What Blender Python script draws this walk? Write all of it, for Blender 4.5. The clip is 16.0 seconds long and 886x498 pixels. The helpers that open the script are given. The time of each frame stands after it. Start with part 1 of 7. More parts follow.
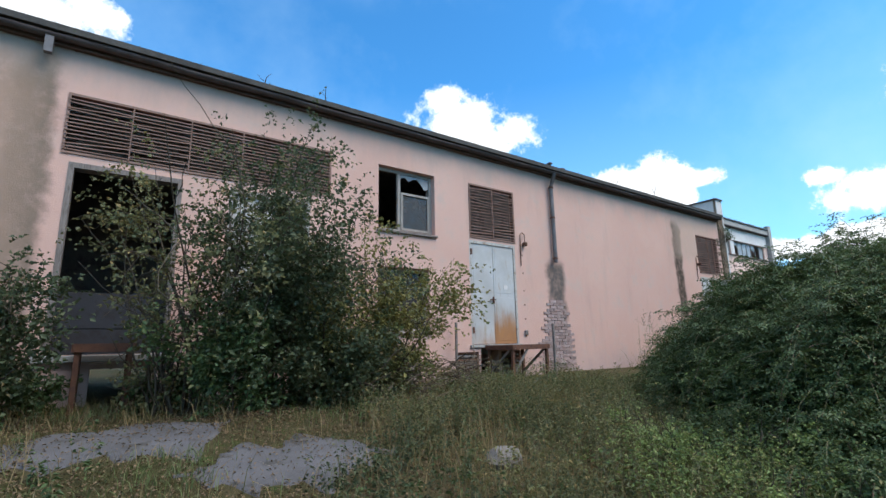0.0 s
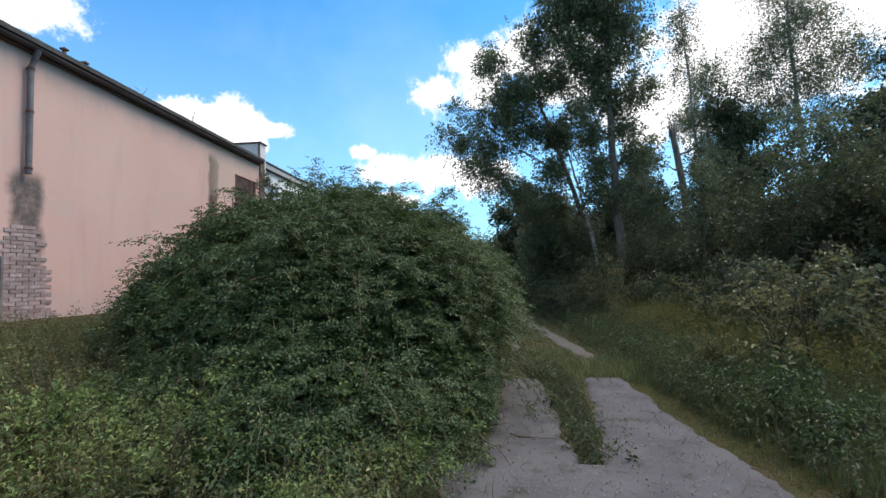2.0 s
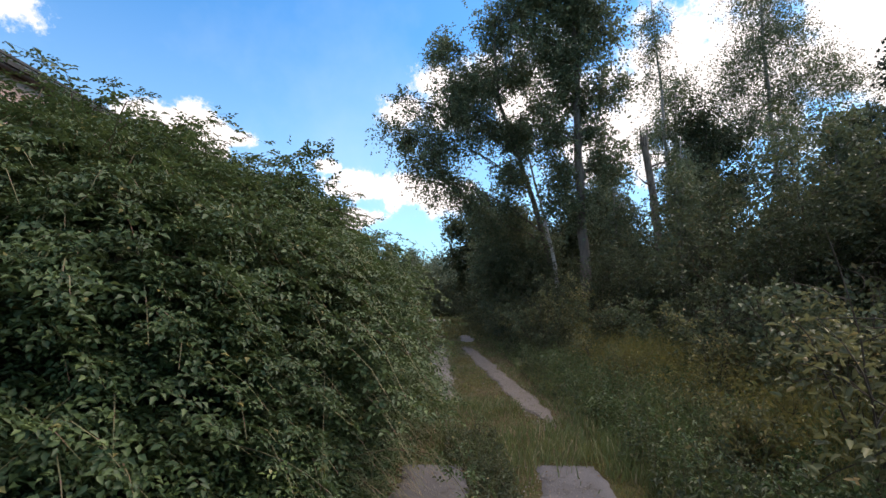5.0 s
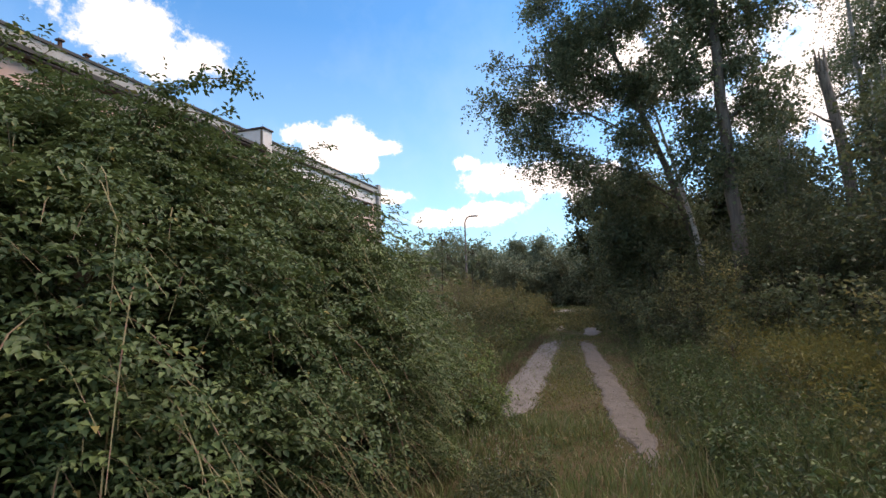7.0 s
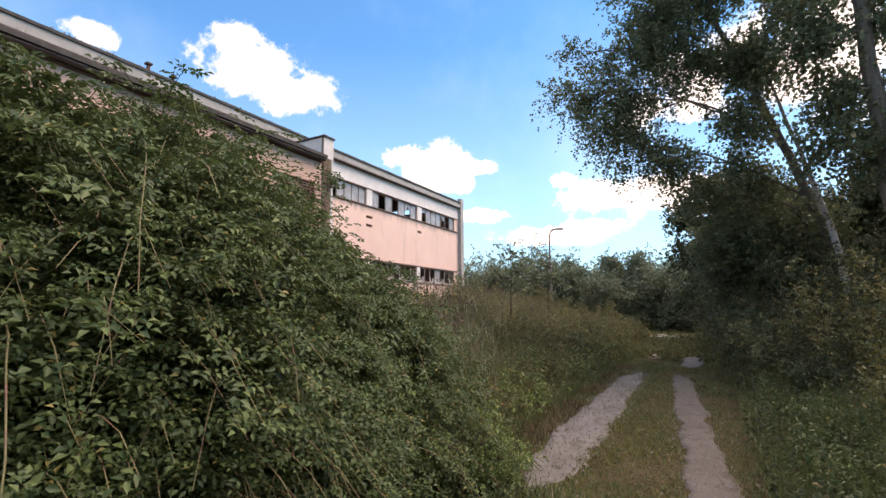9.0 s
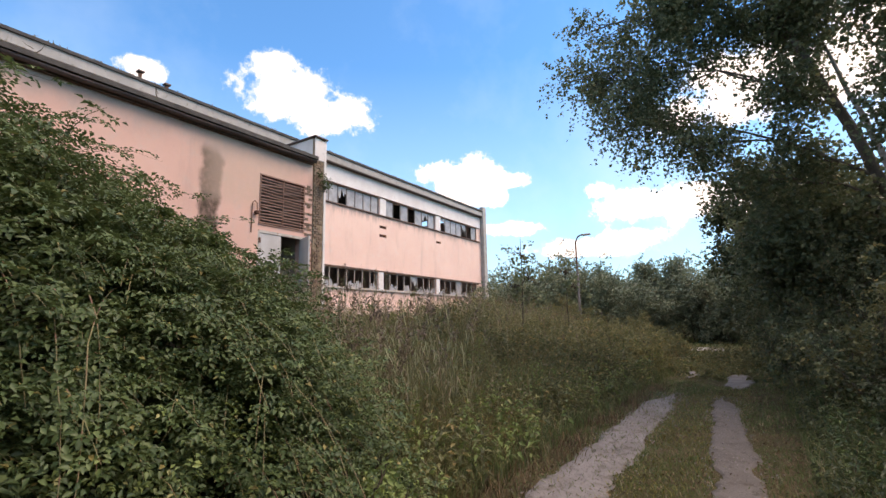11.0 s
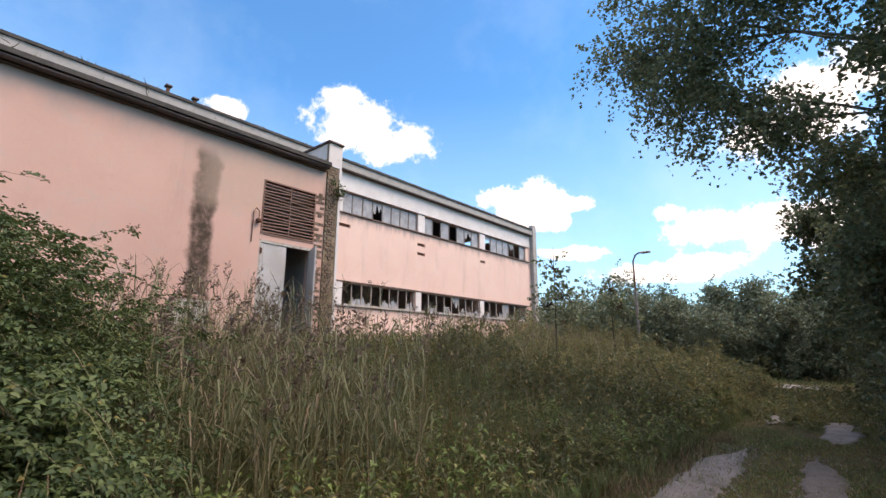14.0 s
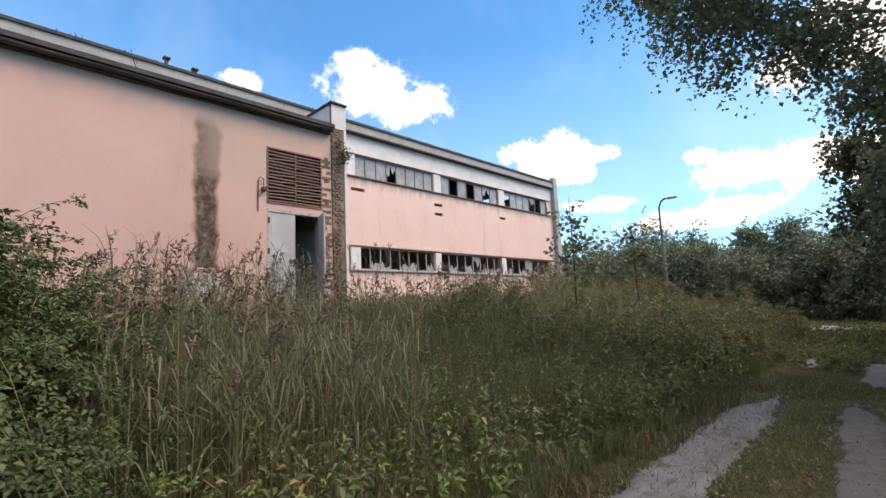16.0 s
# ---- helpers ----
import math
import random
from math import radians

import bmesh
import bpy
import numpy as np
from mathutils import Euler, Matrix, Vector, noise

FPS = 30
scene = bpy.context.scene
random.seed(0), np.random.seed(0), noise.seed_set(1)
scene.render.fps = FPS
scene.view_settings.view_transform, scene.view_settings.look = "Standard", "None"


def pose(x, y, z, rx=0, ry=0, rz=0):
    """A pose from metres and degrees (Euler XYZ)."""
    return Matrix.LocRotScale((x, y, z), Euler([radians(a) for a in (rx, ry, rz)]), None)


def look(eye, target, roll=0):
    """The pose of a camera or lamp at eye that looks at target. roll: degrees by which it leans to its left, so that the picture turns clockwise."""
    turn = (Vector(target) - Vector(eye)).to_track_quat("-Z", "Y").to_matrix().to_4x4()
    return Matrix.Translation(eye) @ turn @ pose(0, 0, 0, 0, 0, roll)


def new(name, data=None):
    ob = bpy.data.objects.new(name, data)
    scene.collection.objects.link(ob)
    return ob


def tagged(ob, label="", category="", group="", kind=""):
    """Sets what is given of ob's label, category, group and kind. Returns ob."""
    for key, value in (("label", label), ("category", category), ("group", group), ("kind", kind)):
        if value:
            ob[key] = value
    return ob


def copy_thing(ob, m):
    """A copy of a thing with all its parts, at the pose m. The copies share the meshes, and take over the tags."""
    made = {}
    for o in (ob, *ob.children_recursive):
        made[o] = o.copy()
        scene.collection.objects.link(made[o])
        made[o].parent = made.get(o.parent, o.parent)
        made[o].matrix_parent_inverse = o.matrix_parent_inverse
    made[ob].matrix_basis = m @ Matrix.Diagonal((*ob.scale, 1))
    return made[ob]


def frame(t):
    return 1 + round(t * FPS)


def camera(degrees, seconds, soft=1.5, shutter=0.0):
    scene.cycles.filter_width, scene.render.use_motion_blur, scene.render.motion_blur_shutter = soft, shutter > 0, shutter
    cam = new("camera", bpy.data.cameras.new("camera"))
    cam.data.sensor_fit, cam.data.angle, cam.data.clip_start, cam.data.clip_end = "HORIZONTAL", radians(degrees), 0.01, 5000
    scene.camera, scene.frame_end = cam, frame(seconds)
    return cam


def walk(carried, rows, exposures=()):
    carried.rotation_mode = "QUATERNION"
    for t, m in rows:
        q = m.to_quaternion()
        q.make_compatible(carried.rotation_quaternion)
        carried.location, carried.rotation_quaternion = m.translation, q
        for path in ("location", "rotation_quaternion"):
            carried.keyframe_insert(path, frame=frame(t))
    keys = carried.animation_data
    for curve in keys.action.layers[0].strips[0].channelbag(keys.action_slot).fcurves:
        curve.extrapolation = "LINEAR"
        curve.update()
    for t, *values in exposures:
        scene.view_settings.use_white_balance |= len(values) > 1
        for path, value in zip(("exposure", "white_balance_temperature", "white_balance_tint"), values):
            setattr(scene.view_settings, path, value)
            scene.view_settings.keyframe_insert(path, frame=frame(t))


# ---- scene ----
cam = camera(86.6, 16.0)
PATH = [
    (0, (0.197, 0.751, 1.845), (1.332, 2.349, 2.242), -1.2),
    (0.5, (0.39, 0.606, 1.783), (1.964, 1.794, 2.115), -1.0),
    (1, (0.631, 0.403, 1.718), (2.437, 1.237, 1.934), -0.8),
    (1.5, (0.999, 0.413, 1.717), (2.941, 0.87, 1.858), -0.2),
    (2, (1.491, 0.405, 1.74), (3.481, 0.567, 1.854), -1.5),
    (2.5, (1.967, 0.337, 1.745), (3.944, 0.588, 1.915), -2.9),
    (3, (2.442, 0.318, 1.745), (4.433, 0.372, 1.924), -2.1),
    (3.5, (2.908, 0.185, 1.743), (4.9, 0.15, 1.925), -1.5),
    (4, (3.409, 0.07, 1.719), (5.402, 0.033, 1.89), -1.0),
    (4.2, (3.661, 0.02, 1.72), (5.652, -0.023, 1.902), -0.1),
    (6.3, (5.648, -0.986, 1.728), (7.621, -0.683, 1.849), -1.8),
    (6.5, (5.835, -1.125, 1.705), (7.786, -0.704, 1.823), -2.4),
    (7, (6.321, -1.304, 1.632), (8.223, -0.708, 1.797), -1.8),
    (7.5, (6.753, -1.484, 1.617), (8.599, -0.74, 1.808), -1.6),
    (8, (7.197, -1.59, 1.535), (8.964, -0.674, 1.738), -1.7),
    (8.5, (7.632, -1.617, 1.529), (9.389, -0.684, 1.734), -0.1),
    (9, (8.174, -1.638, 1.535), (9.909, -0.676, 1.786), -0.4),
    (9.2, (8.4, -1.676, 1.532), (10.115, -0.681, 1.799), -0.3),
    (11.3, (10.287, -1.693, 1.456), (11.935, -0.607, 1.778), -1.2),
    (11.5, (10.464, -1.683, 1.452), (12.104, -0.587, 1.783), -1.5),
    (12, (10.834, -1.705, 1.471), (12.376, -0.478, 1.812), -4.8),
    (12.5, (11.165, -1.646, 1.448), (12.679, -0.404, 1.85), -0.3),
    (13, (11.493, -1.615, 1.415), (13.038, -0.414, 1.827), -0.3),
    (13.5, (11.795, -1.647, 1.421), (13.3, -0.399, 1.84), -2.0),
    (14, (12.028, -1.603, 1.4), (13.509, -0.327, 1.82), 0.2),
    (14.5, (12.306, -1.553, 1.398), (13.801, -0.28, 1.777), 0.6),
    (15, (12.493, -1.575, 1.394), (13.953, -0.242, 1.696), -1.3),
    (15.5, (12.533, -1.585, 1.397), (13.972, -0.223, 1.666), -2.5),
    (16, (12.522, -1.59, 1.401), (13.951, -0.214, 1.659), -2.8),
]
EXPOSURES = [(0, 0.85, 6000, 8), (2, 0.80, 6300, 11), (4, 0.80, 6600, 16), (6.5, 0.88, 7150, 21), (9, 1.13, 7600, 25), (12.5, 1.13, 7500, 25), (16, 1.02, 7150, 20)]
walk(cam, [(t, look(eye, target, roll)) for t, eye, target, roll in PATH], EXPOSURES)

# ---------------- world, sun, exposure ----------------
SUN_AZ, SUN_EL = -60.0, 52.0          # degrees; azimuth from +x towards +y


def make_world():
    w = bpy.data.worlds.new("sky_world")
    scene.world = w
    w.use_nodes = True
    nt = w.node_tree
    nt.nodes.clear()
    N, Lk = nt.nodes.new, nt.links.new
    out, bg = N("ShaderNodeOutputWorld"), N("ShaderNodeBackground")
    sky = N("ShaderNodeTexSky")
    sky.sky_type, sky.sun_disc = "NISHITA", False
    sky.sun_elevation, sky.sun_rotation = radians(SUN_EL), radians(90 - SUN_AZ)
    sky.air_density, sky.dust_density, sky.ozone_density = 1.0, 0.3, 3.0
    tc, sep = N("ShaderNodeTexCoord"), N("ShaderNodeSeparateXYZ")
    Lk(tc.outputs["Generated"], sep.inputs[0])

    def mth(op, a, b=None, c=None):
        n = N("ShaderNodeMath")
        n.operation = op
        for i, v in enumerate((a, b, c)):
            if v is None:
                continue
            if isinstance(v, (int, float)):
                n.inputs[i].default_value = v
            else:
                Lk(v, n.inputs[i])
        return n.outputs[0]

    az = mth("MULTIPLY", mth("ARCTAN2", sep.outputs[1], sep.outputs[0]), 57.2958)
    el = mth("MULTIPLY", mth("ARCSINE", sep.outputs[2]), 57.2958)
    vec = N("ShaderNodeCombineXYZ")
    Lk(az, vec.inputs[0]), Lk(el, vec.inputs[1])
    # cumulus clouds: azimuth, elevation, half width, half height (degrees)
    lobes = [(51, 26.3, 5.2, 2.6), (45.5, 25.0, 3.0, 1.9), (54.5, 28.8, 2.6, 1.5), (48, 23.8, 3.0, 1.3),
             (29.5, 17.2, 5.0, 2.2), (34, 18.2, 2.4, 1.2), (24.5, 16.9, 2.8, 0.9), (28.5, 15.2, 3.6, 1.2),
             (10, 13.2, 4.2, 1.9), (4.5, 12.6, 3.6, 2.0), (14, 14.8, 1.6, 0.8), (0, 12.2, 4.0, 2.4),
             (16, 8.3, 5.6, 1.1), (25, 11.3, 4.0, 0.8), (11, 9.2, 3.0, 1.0),
             (5.5, 21.6, 2.8, 1.9), (1.0, 25.3, 3.2, 2.0), (-5, 25.0, 4.2, 2.8), (-1, 22.0, 3.4, 2.6), (-12, 24.0, 6, 5),
             (-30, 22, 12, 6.5), (-46, 23, 10, 7), (-20, 17, 7, 4), (-38, 33, 11, 6),
             (101, 31, 6.0, 3.5), (94, 31.5, 2.4, 1.6), (67.5, 26, 2.0, 0.9),
             (140, 28, 14, 6), (-100, 30, 16, 8), (180, 24, 13, 6), (-140, 22, 14, 5)]
    dist = None
    for a, e, ra, re in lobes:
        ra, re = ra * 1.22, re * 1.25
        v = N("ShaderNodeVectorMath")
        v.operation = "MULTIPLY_ADD"
        Lk(vec.outputs[0], v.inputs[0])
        v.inputs[1].default_value = (1 / ra, 1 / re, 0)
        v.inputs[2].default_value = (-a / ra, -e / re, 0)
        ln = N("ShaderNodeVectorMath")
        ln.operation = "LENGTH"
        Lk(v.outputs[0], ln.inputs[0])
        dist = ln.outputs["Value"] if dist is None else mth("SMOOTH_MIN", dist, ln.outputs["Value"], 0.12)

    def cloud_noise(scale, detail, rough):
        n = N("ShaderNodeTexNoise")
        n.inputs["Scale"].default_value, n.inputs["Detail"].default_value, n.inputs["Roughness"].default_value = scale, detail, rough
        Lk(tc.outputs["Generated"], n.inputs["Vector"])
        return n.outputs["Fac"]

    rag = mth("MULTIPLY_ADD", cloud_noise(15.0, 10.0, 0.70), 2.6, -1.3)
    edge = mth("SUBTRACT", mth("SUBTRACT", 1.0, dist), rag)
    mr = N("ShaderNodeMapRange")
    mr.interpolation_type = "SMOOTHSTEP"
    mr.inputs["From Min"].default_value, mr.inputs["From Max"].default_value = -0.12, 0.42
    Lk(edge, mr.inputs["Value"])
    # broken cloud cover added overhead, mostly out of view, for whiter ambient light
    hi = N("ShaderNodeMapRange")
    hi.interpolation_type = "SMOOTHSTEP"
    hi.inputs["From Min"].default_value, hi.inputs["From Max"].default_value = 0.38, 0.56
    Lk(cloud_noise(3.2, 8.0, 0.6), hi.inputs["Value"])
    up = N("ShaderNodeMapRange")
    up.interpolation_type = "SMOOTHSTEP"
    up.inputs["From Min"].default_value, up.inputs["From Max"].default_value = 37.0, 50.0
    Lk(el, up.inputs["Value"])
    cover = mth("MAXIMUM", mr.outputs[0], mth("MULTIPLY", hi.outputs[0], up.outputs[0]))
    # faint high haze
    hz = N("ShaderNodeMapRange")
    hz.inputs["From Min"].default_value, hz.inputs["From Max"].default_value = 0.45, 0.9
    hz.inputs["To Max"].default_value = 0.30
    Lk(cloud_noise(2.6, 6.0, 0.6), hz.inputs["Value"])
    low = N("ShaderNodeMapRange")
    low.inputs["From Min"].default_value, low.inputs["From Max"].default_value = 30.0, 2.0
    low.inputs["To Max"].default_value = 0.42
    Lk(el, low.inputs["Value"])
    mask = mth("MAXIMUM", cover, mth("ADD", hz.outputs[0], low.outputs[0]))
    body = N("ShaderNodeMix")
    body.data_type = "RGBA"
    body.inputs["A"].default_value, body.inputs["B"].default_value = (4.6, 6.0, 6.8, 1), (7.6, 7.4, 7.2, 1)
    Lk(cover, body.inputs["Factor"])
    tint = N("ShaderNodeMix")
    tint.data_type, tint.blend_type = "RGBA", "MULTIPLY"
    tint.inputs["Factor"].default_value = 1.0
    tint.inputs["B"].default_value = (0.55, 1.22, 1.5, 1)
    Lk(sky.outputs[0], tint.inputs["A"])
    mix = N("ShaderNodeMix")
    mix.data_type = "RGBA"
    Lk(mask, mix.inputs["Factor"]), Lk(tint.outputs["Result"], mix.inputs["A"]), Lk(body.outputs["Result"], mix.inputs["B"])
    Lk(mix.outputs["Result"], bg.inputs["Color"])
    bg.inputs["Strength"].default_value = 0.10
    Lk(bg.outputs[0], out.inputs[0])


make_world()
sun = new("sun", bpy.data.lights.new("sun", "SUN"))
sun.data.energy, sun.data.angle, sun.data.color = 1.9, radians(40), (1.0, 0.88, 0.73)
sa, se = radians(SUN_AZ), radians(SUN_EL)
sun.matrix_world = look((30 * math.cos(sa) * math.cos(se), 30 * math.sin(sa) * math.cos(se), 30 * math.sin(se)), (0, 0, 0))

# ---------------- helpers ----------------
rng = np.random.default_rng(11)


def unit(v):
    return v / np.maximum(np.linalg.norm(v, axis=-1, keepdims=True), 1e-9)


def raw_mesh(name, V, faces, mat=None, smooth=False):
    """A mesh from numpy vertices and a list of face arrays, each (n, 3) or (n, 4)."""
    me = bpy.data.meshes.new(name)
    V = np.asarray(V, np.float32)
    faces = [np.asarray(f, np.int32) for f in faces if len(f)]
    me.vertices.add(len(V))
    me.vertices.foreach_set("co", V.ravel())
    loops = np.concatenate([f.ravel() for f in faces])
    sizes = np.concatenate([np.full(len(f), f.shape[1], np.int32) for f in faces])
    me.loops.add(len(loops))
    me.loops.foreach_set("vertex_index", loops)
    me.polygons.add(len(sizes))
    starts = np.concatenate([[0], np.cumsum(sizes)[:-1]]).astype(np.int32)
    me.polygons.foreach_set("loop_start", starts)
    me.polygons.foreach_set("loop_total", sizes)
    if smooth:
        me.polygons.foreach_set("use_smooth", np.ones(len(sizes), bool))
    me.update(calc_edges=True)
    if mat:
        me.materials.append(mat)
    return me


def thing(name, label, category, m=None, group="", kind=""):
    ob = new(name)
    ob.empty_display_size = 0.1
    if m is not None:
        ob.matrix_basis = m
    return tagged(ob, label, category, group, kind)


def part(name, data, material, parent=None, label="", kind=""):
    """Links a bmesh or mesh as one object under a thing or a part."""
    if isinstance(data, bmesh.types.BMesh):
        me = bpy.data.meshes.new(name)
        data.to_mesh(me)
        data.free()
    else:
        me = data
    if material and not me.materials:
        me.materials.append(material)
    ob = new(name, me)
    ob.parent = parent
    return tagged(ob, label, kind=kind)


def solid(name, data, material, label="", category="", group="", kind=""):
    return tagged(part(name, data, material), label, category, group, kind)


def box(bm, x0, x1, y0, y1, z0, z1, bevel=0.0):
    vs = [bm.verts.new(p) for p in ((x0, y0, z0), (x1, y0, z0), (x1, y1, z0), (x0, y1, z0), (x0, y0, z1), (x1, y0, z1), (x1, y1, z1), (x0, y1, z1))]
    fs = [bm.faces.new([vs[i] for i in q]) for q in ((0, 3, 2, 1), (4, 5, 6, 7), (0, 1, 5, 4), (1, 2, 6, 5), (2, 3, 7, 6), (3, 0, 4, 7))]
    if bevel:
        es = list({e for f in fs for e in f.edges})
        bmesh.ops.bevel(bm, geom=es, offset=bevel, segments=1, affect="EDGES")
    return bm


def boxes(*dims, bevel=0.0):
    bm = bmesh.new()
    for d in dims:
        box(bm, *d, bevel=bevel)
    return bm


def beam(bm, a, b, w, h=None):
    """A square bar from a to b."""
    a, b, h = Vector(a), Vector(b), h or w
    m = (b - a).to_track_quat("Z", "Y").to_matrix().to_4x4()
    m.translation = a
    ln = (b - a).length
    vs = [bm.verts.new(m @ Vector(p)) for p in ((-w / 2, -h / 2, 0), (w / 2, -h / 2, 0), (w / 2, h / 2, 0), (-w / 2, h / 2, 0), (-w / 2, -h / 2, ln), (w / 2, -h / 2, ln), (w / 2, h / 2, ln), (-w / 2, h / 2, ln))]
    for q in ((0, 3, 2, 1), (4, 5, 6, 7), (0, 1, 5, 4), (1, 2, 6, 5), (2, 3, 7, 6), (3, 0, 4, 7)):
        bm.faces.new([vs[i] for i in q])
    return bm


def bar(a, b, w, h=None):
    return beam(bmesh.new(), a, b, w, h)


def tube(pts, radii, seg=7):
    """Vertices and quads of a tapering tube along pts."""
    pts, radii = np.asarray(pts, float), np.asarray(radii, float)
    tan = unit(np.gradient(pts, axis=0))
    ref = np.where(np.abs(tan[:, 2:3]) > 0.9, np.array([[1.0, 0, 0]]), np.array([[0, 0, 1.0]]))
    u = unit(np.cross(tan, ref))
    v = np.cross(tan, u)
    an = np.linspace(0, 2 * np.pi, seg, endpoint=False)
    ring = pts[:, None] + radii[:, None, None] * (np.cos(an)[None, :, None] * u[:, None] + np.sin(an)[None, :, None] * v[:, None])
    n = len(pts)
    i = np.arange(n - 1)[:, None] * seg
    j = np.arange(seg)[None]
    k = (j + 1) % seg
    F = np.stack([i + j, i + k, i + seg + k, i + seg + j], -1).reshape(-1, 4)
    return ring.reshape(-1, 3), F


def tubes(items, seg=6):
    V, F, o = [], [], 0
    for pts, radii in items:
        a, b = tube(pts, radii, seg)
        V.append(a), F.append(b + o)
        o += len(a)
    return np.concatenate(V), [np.concatenate(F)]


# ---------------- materials ----------------
class Mat:
    """A small wrapper to write node materials briefly."""

    def __init__(self, name):
        self.m = bpy.data.materials.new(name)
        self.m.use_nodes = True
        self.nt = self.m.node_tree
        self.p = self.nt.nodes["Principled BSDF"]
        self.out = self.nt.nodes["Material Output"]
        self.tc = self.nt.nodes.new("ShaderNodeTexCoord")
        self.geo = self.nt.nodes.new("ShaderNodeNewGeometry")

    def put(self, sock, v):
        if v is None:
            return
        if isinstance(v, bpy.types.NodeSocket):
            self.nt.links.new(v, sock)
        else:
            sock.default_value = (*v, 1) if isinstance(v, tuple) and len(v) == 3 and sock.type == "RGBA" else v

    def noise(self, scale, detail=5.0, rough=0.6, stretch=None, world=True):
        n = self.nt.nodes.new("ShaderNodeTexNoise")
        n.inputs["Scale"].default_value, n.inputs["Detail"].default_value, n.inputs["Roughness"].default_value = scale, detail, rough
        co = self.geo.outputs["Position"] if world else self.tc.outputs["Object"]
        if stretch:
            v = self.nt.nodes.new("ShaderNodeVectorMath")
            v.operation = "MULTIPLY"
            v.inputs[1].default_value = stretch
            self.put(v.inputs[0], co)
            co = v.outputs[0]
        self.put(n.inputs["Vector"], co)
        return n.outputs["Fac"]

    def voronoi(self, scale, feature="F1"):
        n = self.nt.nodes.new("ShaderNodeTexVoronoi")
        n.feature = feature
        n.inputs["Scale"].default_value = scale
        self.put(n.inputs["Vector"], self.geo.outputs["Position"])
        return n.outputs["Distance"]

    def math(self, op, a, b=None, c=None):
        n = self.nt.nodes.new("ShaderNodeMath")
        n.operation = op
        for i, v in enumerate((a, b, c)):
            self.put(n.inputs[i], v)
        return n.outputs[0]

    def ramp(self, v, lo, hi, a=0.0, b=1.0):
        n = self.nt.nodes.new("ShaderNodeMapRange")
        n.interpolation_type = "SMOOTHSTEP"
        for k, x in zip(("Value", "From Min", "From Max", "To Min", "To Max"), (v, lo, hi, a, b)):
            self.put(n.inputs[k], x)
        return n.outputs[0]

    def mix(self, f, a, b, blend="MIX"):
        n = self.nt.nodes.new("ShaderNodeMix")
        n.data_type, n.blend_type = "RGBA", blend
        self.put(n.inputs["Factor"], f), self.put(n.inputs["A"], a), self.put(n.inputs["B"], b)
        return n.outputs["Result"]

    def xyz(self):
        n = self.nt.nodes.new("ShaderNodeSeparateXYZ")
        self.put(n.inputs[0], self.geo.outputs["Position"])
        return n.outputs

    def bump(self, h, strength=0.4, dist=0.02):
        n = self.nt.nodes.new("ShaderNodeBump")
        n.inputs["Strength"].default_value, n.inputs["Distance"].default_value = strength, dist
        self.put(n.inputs["Height"], h)
        self.put(self.p.inputs["Normal"], n.outputs[0])

    def done(self, col, rough=0.85, metal=0.0, spec=0.3):
        self.put(self.p.inputs["Base Color"], col)
        self.put(self.p.inputs["Roughness"], rough)
        self.put(self.p.inputs["Metallic"], metal)
        self.put(self.p.inputs["Specular IOR Level"], spec)
        return self.m


def worn(name, a, b, c, scale=3.0, fine=40.0, rough=0.85, bump=0.3, metal=0.0, stretch=None, amount=0.5, spec=0.3):
    """Base a, broad variation b, blotches of c (rust, dirt, moss)."""
    M = Mat(name)
    col = M.mix(M.ramp(M.noise(scale, stretch=stretch), 0.35, 0.65), a, b)
    col = M.mix(M.ramp(M.noise(scale * 2.3, 7, 0.7, stretch), amount, amount + 0.12), col, c)
    fine_n = M.noise(fine, 4, 0.6)
    col = M.mix(M.ramp(fine_n, 0.3, 0.8, 0.0, 0.35), col, tuple(v * 0.55 for v in a))
    M.bump(fine_n, bump, 0.01)
    return M.done(col, rough, metal, spec)


def leaf(name, dark, mid, light, accent, share=0.06, trans=0.3, rough=0.5):
    """Leaves: each one takes its own shade; a share of them has the accent colour."""
    M = Mat(name)
    r = M.geo.outputs["Random Per Island"]
    broad = M.noise(0.9, 3)
    col = M.mix(M.ramp(r, 0.0, 0.6), dark, mid)
    col = M.mix(M.ramp(M.math("ADD", M.math("MULTIPLY", r, 0.5), broad), 0.75, 1.15), col, light)
    col = M.mix(M.ramp(r, 1.0 - share, 1.0 - share + 0.01), col, accent)
    M.done(col, rough, 0.0, 0.32)
    tr = M.nt.nodes.new("ShaderNodeBsdfTranslucent")
    M.put(tr.inputs["Color"], M.mix(0.5, col, light))
    mx = M.nt.nodes.new("ShaderNodeMixShader")
    mx.inputs[0].default_value = trans
    M.nt.links.new(M.p.outputs[0], mx.inputs[1]), M.nt.links.new(tr.outputs[0], mx.inputs[2])
    M.nt.links.new(mx.outputs[0], M.out.inputs[0])
    return M.m


